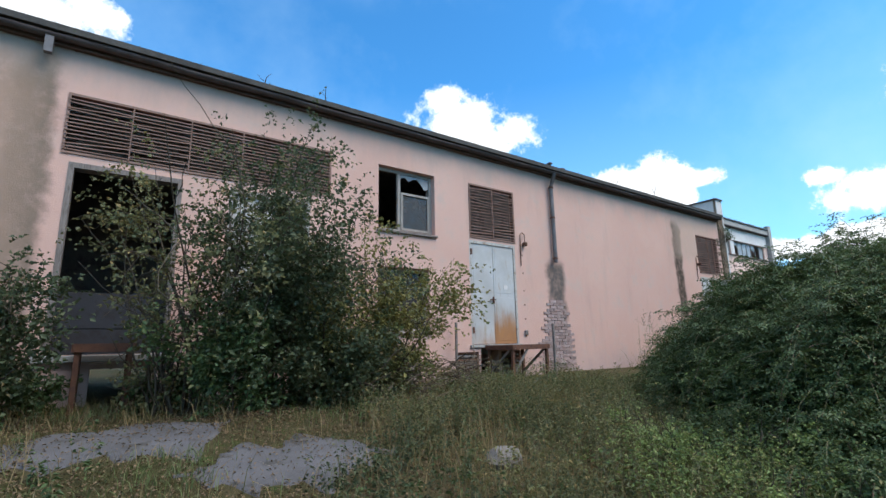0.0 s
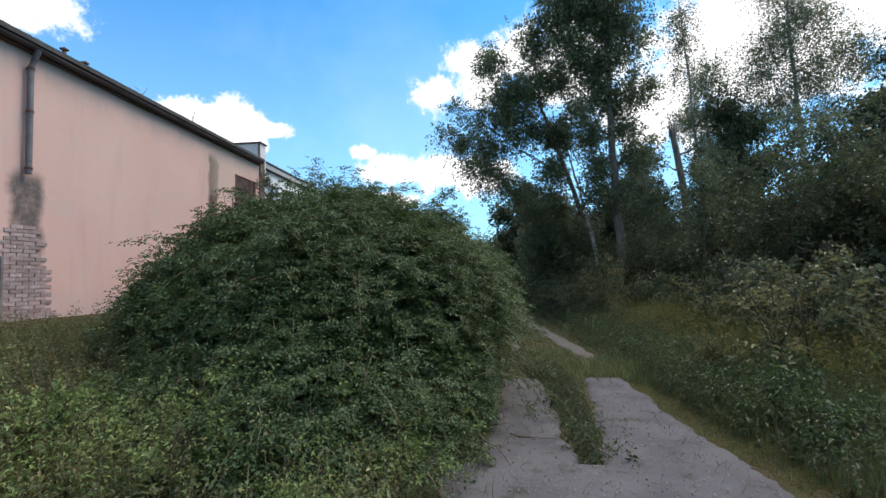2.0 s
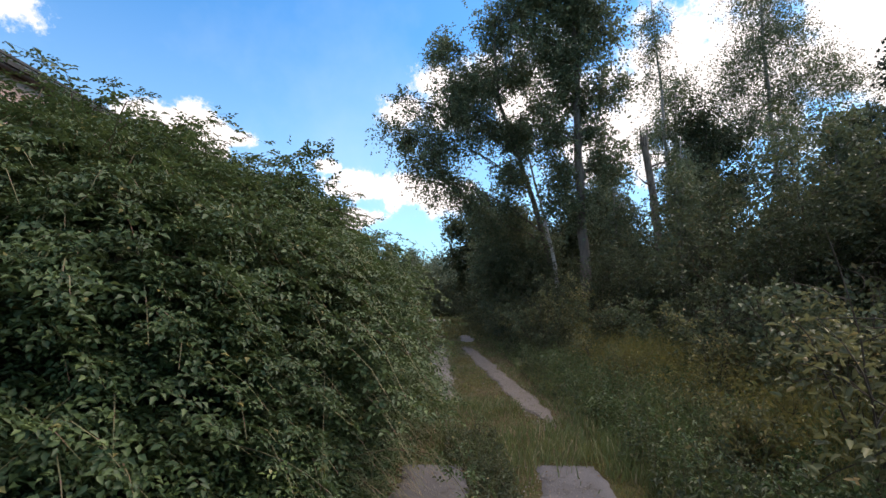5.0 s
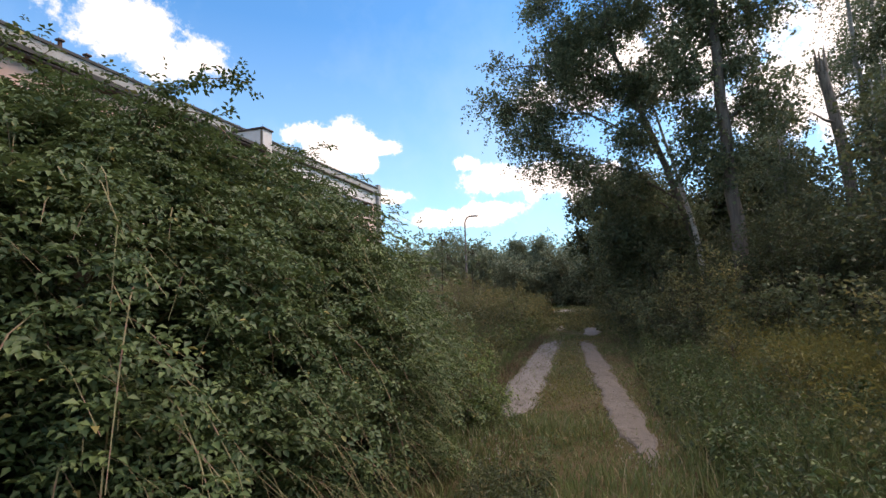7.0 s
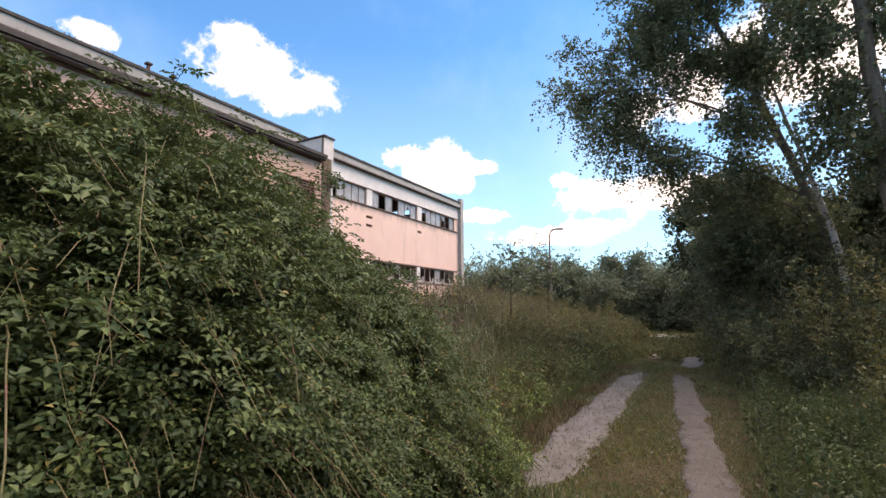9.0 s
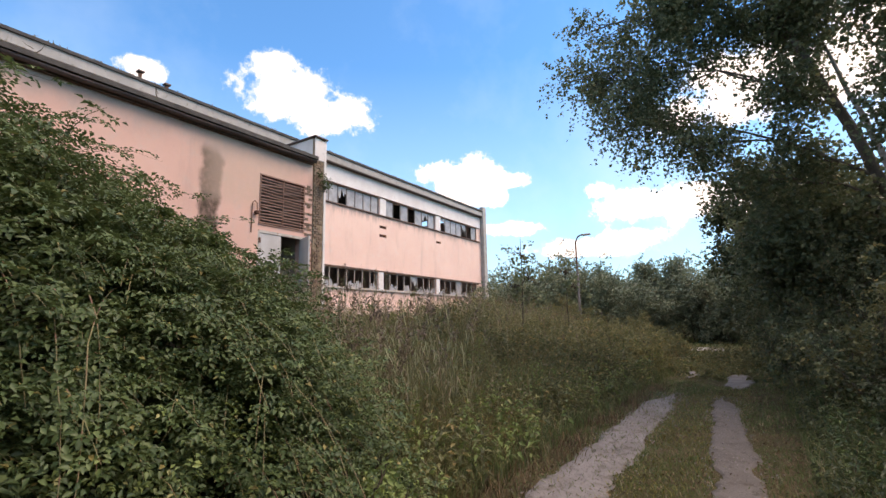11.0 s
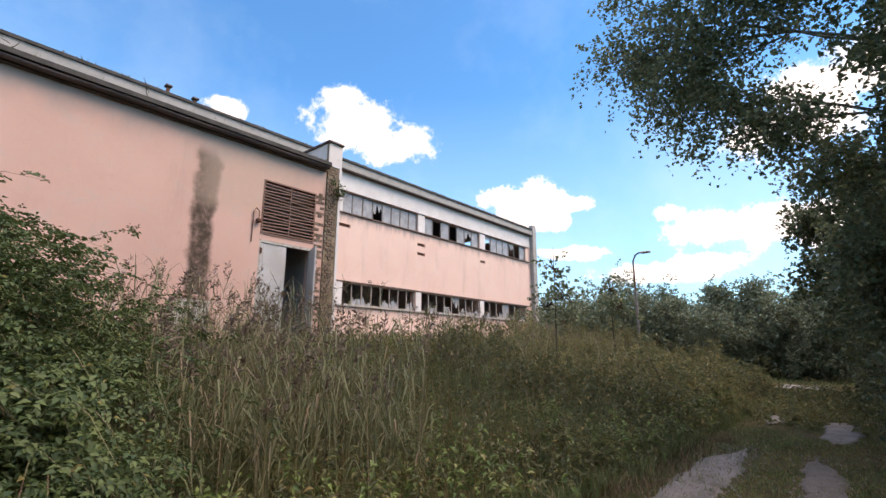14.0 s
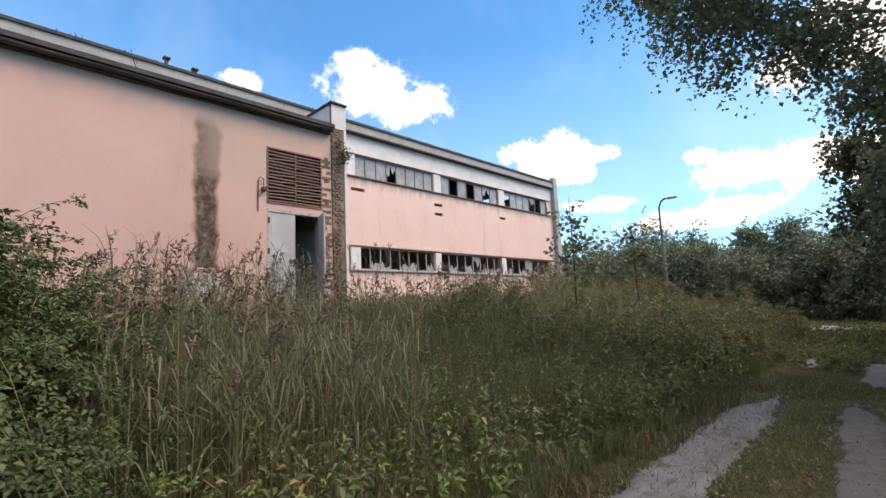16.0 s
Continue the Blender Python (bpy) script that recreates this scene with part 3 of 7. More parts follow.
M_SHEET = worn("dark_sheet", (0.042, 0.042, 0.05), (0.032, 0.032, 0.038), (0.025, 0.022, 0.022), 3.0, 40, 0.7, 0.2)
GATE, GATE2 = (-0.50, 0.98, FLOOR, 4.58), (1.70, 3.12, FLOOR, 4.56)
LV1, LVA, LVB = (-0.61, 3.51, 4.70, 5.65), (6.96, 8.42, 4.30, 5.64), (17.62, 19.15, 4.20, 5.62)
WIN_U, WIN_L = (4.56, 5.98, 4.21, 5.62), (4.56, 5.80, 2.10, 3.44)
DOOR_A, DOOR_B = (6.93, 8.40, 1.82, 4.24), (17.62, 19.15, 1.75, 4.06)
CRAWL = [(6.46, 7.12, 0.95, 1.66), (7.18, 7.72, 0.95, 1.74), (7.80, 8.42, 0.95, 1.66), (0.05, 0.75, 1.0, 1.6)]
wall_a = solid("wall_annex_south", holed_wall(AX0, AX1, 0.2, 6.36, WY, 0.36, [GATE, GATE2, LV1, LVA, LVB, WIN_U, WIN_L, DOOR_A, DOOR_B, *CRAWL]), M_PINK,
               "faded pink rendered wall with grey run-off stains", "wall", kind="structure")
solid("wall_annex_west", boxes((AX0, AX0 + 0.36, WY + 0.36, HY, 0.2, 6.36)), M_PINK, "pink rendered end wall", "wall", kind="structure")
# end wall of the annex stands above the roof as a parapet
solid("wall_annex_east", boxes((19.46, 19.86, WY + 0.05, HY - 0.005, 0.2, 7.25)), M_WHITE, "pale rendered end wall that rises above the roof", "wall", kind="structure")
pil = solid("pilaster", boxes((19.455, 19.90, WY - 0.04, WY + 0.045, 0.2, 7.25)), M_BRICKD, "pilaster with the render fallen off its dark masonry", "pilaster", kind="structure")
part("cap", boxes((19.40, 19.95, WY - 0.12, HY - 0.01, 7.25, 7.31), bevel=0.012), M_GUT, pil, "dark sheet metal coping")
part("render_strip", boxes((19.84, 19.92, WY - 0.065, WY - 0.042, 0.9, 7.25), (19.46, 19.84, WY - 0.062, WY - 0.042, 6.55, 7.25)), M_WHITE, pil, "strip of pale render left on the corner")
solid("floor_annex", boxes((AX0 + 0.37, 19.45, WY + 0.37, HY - 0.01, FLOOR - 0.2, FLOOR - 0.005)), M_CONC, "dusty concrete floor", "floor", kind="structure")
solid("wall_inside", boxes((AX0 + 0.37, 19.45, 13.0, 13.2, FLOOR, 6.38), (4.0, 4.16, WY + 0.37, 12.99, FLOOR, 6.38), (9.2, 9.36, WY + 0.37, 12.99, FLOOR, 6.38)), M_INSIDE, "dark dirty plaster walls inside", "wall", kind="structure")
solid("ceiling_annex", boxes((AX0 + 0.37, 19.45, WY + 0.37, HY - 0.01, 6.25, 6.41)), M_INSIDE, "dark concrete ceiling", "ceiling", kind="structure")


def make_roof_a():
    bm = bmesh.new()
    prof = [(WY - 0.24, 6.46), (WY - 0.24, 6.53), (WY + 0.8, 6.64), (HY - 0.012, 7.05), (HY - 0.012, 6.42), (WY + 0.01, 6.42)]
    a = [bm.verts.new((AX0 - 0.2, y, z)) for y, z in prof]
    b = [bm.verts.new((19.40, y, z)) for y, z in prof]
    n = len(prof)
    for i in range(n):
        bm.faces.new((a[i], b[i], b[(i + 1) % n], a[(i + 1) % n]))
    bm.faces.new(a), bm.faces.new(b[::-1])
    bmesh.ops.recalc_face_normals(bm, faces=bm.faces)
    return bm


roof = solid("roof_annex", make_roof_a(), M_FELT, "low roof of black bitumen felt with moss", "roof", kind="structure")
part("fascia", boxes((AX0 - 0.2, 19.41, WY - 0.09, WY - 0.004, 6.34, 6.45)), M_EAVE, roof, "brown weathered eave board")
part("edge_felt", boxes((AX0 - 0.2, 19.42, WY - 0.275, WY - 0.242, 6.46, 6.56)), M_FELT, roof, "torn felt edge")


def gutter_mesh(x0, x1, y, z, r, sag=0.02):
    """A half-round gutter along x, open above, with thickness."""
    an = np.linspace(math.pi, 2 * math.pi, 9)
    prof = np.concatenate([np.stack([np.cos(an) * r, np.sin(an) * r], -1), np.stack([np.cos(an[::-1]) * (r - 0.008), np.sin(an[::-1]) * (r - 0.008)], -1)])
    xs = np.linspace(x0, x1, 40)
    V = np.concatenate([np.stack([np.full(len(prof), x), y + prof[:, 0], z + prof[:, 1] - sag * math.sin(x * 1.3) ** 2], -1) for x in xs])
    k = len(prof)
    i, j = np.meshgrid(np.arange(len(xs) - 1), np.arange(k), indexing="ij")
    F = np.stack([i * k + j, i * k + (j + 1) % k, (i + 1) * k + (j + 1) % k, (i + 1) * k + j], -1).reshape(-1, 4)
    return raw_mesh("gutter", V, [F], M_GUT, True)


gut = solid("gutter", gutter_mesh(AX0, 19.40, WY - 0.17, 6.445, 0.07), M_GUT, "sagging half-round zinc gutter under the roof edge", "gutter", kind="structure")
for k in range(27):
    gx = AX0 + 0.4 + k
    if gx < 19.3:
        part("bracket", bar((gx, WY - 0.005, 6.33), (gx, WY - 0.235, 6.46), 0.03, 0.008), M_RUST, gut)


def downpipe(x, z0, z1, name="downpipe", label="dented zinc downpipe broken off above the ground"):
    t = thing(name, label, "downpipe", pose(x, WY - 0.09, z0))
    V, F = tubes([([(0, 0, z) for z in np.linspace(0, z1 - z0 - 0.35, 8)] + [(0, -0.08, z1 - z0 - 0.18), (0, -0.17, z1 - z0)], [0.056] * 9 + [0.05])], 10)
    part("pipe", raw_mesh("pipe", V, F, M_ZINC, True), M_ZINC, t)
    for z in (0.08, 1.2, 2.05):
        V, F = tubes([([(0, 0, z), (0, 0, z + 0.05)], [0.068, 0.068])], 10)
        part("clamp", raw_mesh("clamp", V, F, M_RUST, True), M_RUST, t)
        part("wall_stud", bar((0, 0.05, z + 0.025), (0, 0.095, z + 0.025), 0.02), M_RUST, t)
    return t


downpipe(9.80, 3.92, 6.37)
part("outlet", bar((-0.9, WY - 0.16, 6.12), (-0.9, WY - 0.17, 6.37), 0.10), M_ZINC, gut, "stub of a missing downpipe")

# hall
HX0, HX1 = 4.0, 41.55
UPPER = [(24.75, 29.75, 7.62, 8.62), (30.3, 35.35, 7.62, 8.62), (35.95, 40.9, 7.62, 8.62)]
LOWER = [(24.95, 29.65, 3.38, 4.38), (30.1, 35.3, 3.38, 4.38), (35.75, 40.8, 3.38, 4.38)]
LEFTW = [(19.95, 24.25, 7.62, 8.62), (20.2, 24.40, 3.38, 4.38)]
SLOTS = [(24.5, 25.25, 6.92, 7.08), (29.75, 30.35, 6.86, 7.02), (29.75, 30.35, 6.36, 6.52), (35.4, 35.95, 6.74, 6.9)]
wall_h = solid("wall_hall_south", holed_wall(HX0, HX1, 0.2, 9.55, HY, 0.36, UPPER + LOWER + LEFTW + SLOTS), M_PINK2, "pale pink rendered hall wall with dirt runs under the windows", "wall", kind="structure")
bands = [(HX0, 41.5, HY - 0.025, HY - 0.003, 8.66, 9.54)]
part("white_band", boxes(*bands), M_WHITE, wall_h, "white plaster band above the upper windows")
part("sill_upper", boxes((19.92, 41.3, HY - 0.09, HY - 0.003, 7.55, 7.61), bevel=0.01), M_EAVE, wall_h, "dark stained sill ledge")
part("lintel_upper", boxes((19.92, 41.3, HY - 0.06, HY - 0.003, 8.625, 8.655)), M_EAVE, wall_h)
part("sill_lower", boxes((19.92, 41.3, HY - 0.09, HY - 0.003, 3.30, 3.37), bevel=0.01), M_CONC, wall_h, "grey concrete sill")
part("lintel_lower", boxes((19.92, 41.3, HY - 0.05, HY - 0.003, 4.385, 4.44)), M_EAVE, wall_h)
for x0, x1, z0, z1 in SLOTS:
    part("slot_lining", boxes((x0, x1, HY + 0.10, HY + 0.13, z0, z1)), M_RUST, wall_h, "rusty steel plate in a slot")
solid("wall_hall_east", boxes((HX1, HX1 + 0.4, HY - 0.005, HY + 16, 0.2, 9.6)), M_PINK2, "pink rendered end wall", "wall", kind="structure")
solid("wall_hall_west", boxes((HX0 - 0.4, HX0 - 0.005, HY, HY + 16, 0.2, 9.55)), M_PINK2, "pink rendered end wall", "wall", kind="structure")
solid("wall_hall_north", boxes((HX0, HX1, HY + 15.6, HY + 16, 0.2, 9.55)), M_INSIDE, "dark far wall of the hall", "wall", kind="structure")
solid("floor_hall", boxes((HX0, HX1, HY + 0.37, HY + 15.6, 1.4, 1.6)), M_CONC, "dusty concrete hall floor", "floor", kind="structure")
solid("wall_hall_parapet", boxes((HX1 - 0.05, HX1 + 0.42, HY - 0.30, HY - 0.01, 0.2, 10.35)), M_CONC, "grey concrete end pilaster rising above the roof", "pilaster", kind="structure")
roof_h = solid("roof_hall", boxes((HX0 - 0.2, HX1 - 0.06, HY - 0.30, HY + 16.2, 9.96, 10.06)), M_FELT, "flat hall roof of black felt", "roof", kind="structure")
part("fascia", boxes((HX0 - 0.2, HX1 - 0.06, HY - 0.24, HY - 0.14, 9.62, 9.955)), M_CONC, roof_h, "grey concrete fascia")
part("soffit", boxes((HX0 - 0.2, HX1 - 0.06, HY - 0.135, HY + 0.36, 9.555, 9.66)), M_EAVE, roof_h, "dark soffit")
part("gutter", gutter_mesh(HX0, HX1 - 0.1, HY - 0.20, 9.60, 0.075), M_GUT, roof_h, "dark gutter along the fascia")
for vx, vh in ((17.0, 0.24), (17.9, 0.14)):
    t = thing("roof_vent", "small rusty vent stub on the hall roof", "roof vent", pose(vx, HY - 0.15, 10.058))
    part("pipe", boxes((-0.05, 0.05, -0.05, 0.05, 0, vh), bevel=0.01), M_RUST, t)
    part("hood", boxes((-0.11, 0.11, -0.11, 0.11, vh, vh + 0.08), bevel=0.02), M_GUT, t)


def pane_mesh(x0, x1, z0, z1, y, hit, seed):
    """A glass pane, 5 mm thick; hit > 0 gives a ragged hole or a jagged remnant."""
    bm = bmesh.new()
    r = random.Random(seed)
    if hit == 0:
        return box(bm, x0, x1, y, y + 0.005, z0, z1)
    low = hit == 1
    n = 7
    xs = [x0 + (x1 - x0) * k / n for k in range(n + 1)]
    tops = [(z0 + (z1 - z0) * r.uniform(0.05, 0.45)) if low else (z1 - (z1 - z0) * r.uniform(0.05, 0.7)) for _ in xs]
    for k in range(n):
        pts = [(xs[k], z0 if low else tops[k]), (xs[k + 1], z0 if low else tops[k + 1]), (xs[k + 1], tops[k + 1] if low else z1), (xs[k], tops[k] if low else z1)]
        bm.faces.new([bm.verts.new((px, y, pz)) for px, pz in pts])
    bmesh.ops.remove_doubles(bm, verts=bm.verts, dist=1e-5)
    bmesh.ops.solidify(bm, geom=bm.faces[:], thickness=0.005)
    return bm


def strip_window(idx, x0, x1, z0, z1, n, states, fmat):
    """A long steel window in a row of n panes. states: g whole dirty pane, d open dark, b broken."""
    t = thing("window_%d" % idx, "long steel strip window with dirty and broken panes", "window", kind="structure")
    y = HY + 0.10
    part("window_frame", boxes((x0, x1, y - 0.03, y + 0.04, z0, z0 + 0.05), (x0, x1, y - 0.03, y + 0.04, z1 - 0.05, z1), (x0, x0 + 0.06, y - 0.028, y + 0.038, z0 + 0.05, z1 - 0.05), (x1 - 0.06, x1, y - 0.028, y + 0.038, z0 + 0.05, z1 - 0.05)), fmat, t)
    w = (x1 - x0) / n
    for k in range(1, n):
        part("mullion", boxes((x0 + k * w - 0.025, x0 + k * w + 0.025, y - 0.025, y + 0.035, z0 + 0.05, z1 - 0.05)), fmat, t)
    for k in range(n):
        s = states[k % len(states)]
        if s == "d":
            continue
        ob = part("pane", pane_mesh(x0 + k * w + 0.03, x0 + (k + 1) * w - 0.03, z0 + 0.05, z1 - 0.05, y, {"g": 0, "b": 1, "t": 2}[s], idx * 31 + k), M_GLASS if s == "g" else M_GLASS, t)
    return t


strip_window(3, *LEFTW[0], 6, "gggggg", M_STEELGREY)
strip_window(4, *LEFTW[1], 6, "dbdbbd", M_WOODW)
for k, st in enumerate(("gggtgggg", "gdgdgtg", "tgggtdg")):
    strip_window(5 + k, *UPPER[k], len(st), st, M_STEELGREY)
for k, st in enumerate(("dbbdbbdb", "dbdbtbbb", "bdbgbdb")):
    strip_window(8 + k, *LOWER[k], len(st), st, M_WOODW)
for x0, x1 in ((24.25, 24.75), (29.75, 30.3), (35.35, 35.95)):
    part("pier", boxes((x0 + 0.02, x1 - 0.02, HY - 0.022, HY - 0.003, 7.63, 8.61)), M_WHITE, wall_h, "white window pier")
for x0, x1 in ((24.40, 24.95), (29.65, 30.1), (35.3, 35.75)):
    part("pier", boxes((x0 + 0.02, x1 - 0.02, HY - 0.022, HY - 0.003, 3.39, 4.375)), M_WHITE, wall_h, "white window pier")


# ---------------- louvres, doors, windows of the annex ----------------
def louvre(hole, panels, slats, label):
    """Timber louvre: frame, posts and one mesh for each slat, some slipped."""
    x0, x1, z0, z1 = hole
    t = thing("louvre_vent", label, "louvre", pose(x0, WY, z0), "louvres above the doors", "structure")
    w, h = x1 - x0, z1 - z0
    part("louvre_frame", boxes((0, w, -0.02, 0.10, 0, 0.035), (0, w, -0.02, 0.10, h - 0.035, h), (0, 0.035, -0.018, 0.098, 0.035, h - 0.035), (w - 0.035, w, -0.018, 0.098, 0.035, h - 0.035)), M_LOUV, t)
    for k in range(1, panels):
        part("post", boxes((w * k / panels - 0.009, w * k / panels + 0.009, -0.028, 0.0, 0.03, h - 0.03)), M_LOUV, t)
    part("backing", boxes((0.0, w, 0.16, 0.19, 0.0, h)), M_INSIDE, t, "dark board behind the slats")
    r = random.Random(int(w * 100))
    for k in range(panels):
        for j in range(slats):
            zc = 0.05 + (h - 0.1) * (j + 0.5) / slats
            a, b = w * k / panels + 0.014, w * (k + 1) / panels - 0.014
            tilt = r.gauss(0, 0.010)
            bm = bmesh.new()
            d = (h - 0.1) / slats
            vs = []
            for xx, s in ((a, -tilt), (b, tilt)):
                vs += [bm.verts.new((xx, -0.030, zc + s - d * 0.16)), bm.verts.new((xx, -0.030, zc + s - d * 0.44)), bm.verts.new((xx, 0.045, zc + s + d * 0.02)), bm.verts.new((xx, 0.045, zc + s + d * 0.22))]
            for q in ((0, 1, 5, 4), (1, 2, 6, 5), (2, 3, 7, 6), (3, 0, 4, 7), (0, 3, 2, 1), (4, 5, 6, 7)):
                bm.faces.new([vs[i] for i in q])
            part("slat", bm, M_LOUV, t)
    return t


louvre(LV1, 5, 14, "wide brown timber louvre with thin slats above the gates")
louvre(LVA, 2, 17, "brown timber louvre with thin slats above the steel door")
louvre(LVB, 2, 16, "brown timber louvre with warped slats above the open door")


def steel_door(idx, hole, label, ajar):
    x0, x1, z0, z1 = hole
    t = thing("door_%d" % idx, label, "door", kind="structure")
    part("door_frame", boxes((x0, x0 + 0.06, WY + 0.0, WY + 0.12, z0, z1), (x1 - 0.06, x1, WY + 0.0, WY + 0.12, z0, z1), (x0 + 0.06, x1 - 0.06, WY + 0.0, WY + 0.12, z1 - 0.07, z1)), M_PALE, t, "pale painted steel frame")
    mid = (x0 + x1) / 2
    lf = part("door_leaf", boxes((x0 + 0.065, mid - 0.004, WY + 0.02, WY + 0.065, z0 + 0.01, z1 - 0.075), (x0 + 0.12, mid - 0.06, WY + 0.014, WY + 0.02, z0 + 0.08, z0 + 1.1), (x0 + 0.12, mid - 0.06, WY + 0.014, WY + 0.02, z0 + 1.2, z1 - 0.14), bevel=0.003), M_DOOR, t)
    rw = x1 - 0.065 - mid - 0.004
    rf = part("door_leaf", boxes((-rw, 0, 0, 0.045, z0 + 0.01, z1 - 0.075), (-rw + 0.055, -0.055, -0.006, 0, z0 + 0.08, z0 + 1.1), (-rw + 0.055, -0.055, -0.006, 0, z0 + 1.2, z1 - 0.14), bevel=0.003), M_DOOR, t)
    rf.matrix_basis = pose(x1 - 0.065, WY + 0.02, 0, 0, 0, ajar)
    part("handle", boxes((mid - 0.16, mid + 0.02, WY - 0.03, WY - 0.012, z0 + 1.02, z0 + 1.045), (mid - 0.05, mid - 0.02, WY - 0.014, WY + 0.02, z0 + 0.94, z0 + 1.10)), M_RUST, lf, "rusty handle")
    for z in (z0 + 0.25, z0 + 1.2, z1 - 0.35):
        part("hinge", boxes((x0 + 0.03, x0 + 0.08, WY - 0.018, WY - 0.001, z, z + 0.14)), M_RUST, t)
    part("sill", boxes((x0 - 0.05, x1 + 0.05, WY - 0.05, WY - 0.003, z0 - 0.06, z0 - 0.002)), M_CONC, t)
    return t, lf, rf


d1, leaf_a, leaf_b = steel_door(1, DOOR_A, "grey steel double door, closed, with rust low on one leaf", 0)
part("sign", boxes((-0.36, -0.24, -0.012, -0.002, 3.12, 3.22)), M_WHITE, leaf_b, "small white plate")
d2, _, leaf_c = steel_door(2, DOOR_B, "pale steel double door with one leaf pushed open", 70)


def casement(idx, hole, label, sashes):
    x0, x1, z0, z1 = hole
    t = thing("window_%d" % idx, label, "window", kind="structure")
    y = WY + 0.14
    part("window_frame", boxes((x0, x1, y, y + 0.07, z0, z0 + 0.07), (x0, x1, y, y + 0.07, z1 - 0.07, z1), (x0, x0 + 0.07, y, y + 0.07, z0 + 0.07, z1 - 0.07), (x1 - 0.07, x1, y, y + 0.07, z0 + 0.07, z1 - 0.07)), M_WOODW, t)
    part("window_sill", boxes((x0 - 0.04, x1 + 0.04, WY - 0.06, y, z0 - 0.05, z0 - 0.003), bevel=0.008), M_WOODG, t)
    return t, y


w1, y1 = casement(1, WIN_U, "broken timber window with an empty left light and a cracked top pane", 2)
part("mullion", boxes((5.10, 5.17, y1 + 0.002, y1 + 0.068, 4.28, 5.55)), M_WOODW, w1)
sash = part("sash", boxes((5.17, 5.91, y1 - 0.02, y1 + 0.03, 5.08, 5.13), (5.17, 5.22, y1 - 0.02, y1 + 0.03, 4.28, 5.08), (5.86, 5.91, y1 - 0.02, y1 + 0.03, 4.28, 5.08), (5.22, 5.86, y1 - 0.02, y1 + 0.03, 4.28, 4.33)), M_WOODW, w1)
part("pane", pane_mesh(5.18, 5.90, 5.14, 5.54, y1 + 0.01, 2, 4), M_GLASS, w1, "broken milky pane")
part("pane", pane_mesh(5.23, 5.85, 4.34, 5.07, y1 + 0.01, 0, 4), M_GLASSD, sash)
w2, y2 = casement(2, WIN_L, "timber window with dark dirty glass behind the branches", 2)
part("mullion", boxes((5.12, 5.17, y2 + 0.002, y2 + 0.068, 2.17, 3.37)), M_WOODG, w2)
for a, b in ((4.64, 5.11), (5.18, 5.72)):
    part("pane", pane_mesh(a, b, 2.18, 3.36, y2 + 0.03, 0, 1), M_GLASSD, w2)

g1 = thing("gate_1", "open gateway with a peeling white frame and a dark room behind", "gate", kind="structure")
part("gate_frame", boxes((GATE[0], GATE[0] + 0.07, WY - 0.01, WY + 0.2, FLOOR, 4.58), (GATE[1] - 0.07, GATE[1], WY - 0.01, WY + 0.2, FLOOR, 4.58), (GATE[0] + 0.07, GATE[1] - 0.07, WY - 0.01, WY + 0.2, 4.50, 4.58)), M_WOODG, g1)
part("cross_board", boxes((GATE[0] + 0.07, GATE[1] - 0.07, WY + 0.22, WY + 0.25, FLOOR + 0.02, FLOOR + 0.36), (GATE[0] + 0.07, GATE[1] - 0.07, WY + 0.24, WY + 0.26, FLOOR + 0.38, FLOOR + 0.9)), M_SHEET, g1, "grey sheet across the foot of the opening")
part("sill", boxes((GATE[0] - 0.1, GATE[1] + 0.1, WY - 0.10, WY - 0.003, FLOOR - 0.10, FLOOR - 0.004), bevel=0.01), M_CONC, g1)
g2 = thing("gate_2", "timber gate with one pale leaf shut and a dark gap", "gate", kind="structure")
part("gate_frame", boxes((GATE2[0], GATE2[0] + 0.07, WY - 0.01, WY + 0.2, FLOOR, 4.56), (GATE2[1] - 0.07, GATE2[1], WY - 0.01, WY + 0.2, FLOOR, 4.56), (GATE2[0] + 0.07, GATE2[1] - 0.07, WY - 0.01, WY + 0.2, 4.48, 4.56)), M_WOODW, g2)
part("gate_leaf", boxes((GATE2[0] + 0.08, 2.52, WY + 0.05, WY + 0.1, FLOOR + 0.02, 4.46), (GATE2[0] + 0.2, 2.4, WY + 0.04, WY + 0.05, FLOOR + 0.2, 4.3)), M_PALE, g2, "pale painted leaf")
part("sill", boxes((GATE2[0] - 0.1, GATE2[1] + 0.1, WY - 0.10, WY - 0.003, FLOOR - 0.10, FLOOR - 0.004), bevel=0.01), M_CONC, g2)


def crawl_vent(hole, slats):
    x0, x1, z0, z1 = hole
    t = thing("crawl_vent", "rusty slatted vent in the plinth under the door", "vent", kind="structure")
    part("vent_frame", boxes((x0, x1, WY + 0.02, WY + 0.08, z1 - 0.04, z1), (x0, x0 + 0.04, WY + 0.02, WY + 0.08, z0, z1 - 0.04), (x1 - 0.04, x1, WY + 0.02, WY + 0.08, z0, z1 - 0.04)), M_RUST, t)
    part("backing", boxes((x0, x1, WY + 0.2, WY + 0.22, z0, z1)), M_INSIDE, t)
    for k in range(slats):
        z = z0 + 0.03 + (z1 - z0 - 0.08) * (k + 0.5) / slats
        part("slat", bar((x0 + 0.04, WY + 0.05, z), (x1 - 0.04, WY + 0.05, z + 0.004 * (k % 3 - 1)), 0.03, 0.045), M_STEELGREY if k % 3 else M_RUST, t)


crawl_vent(CRAWL[0], 8)
crawl_vent(CRAWL[2], 8)


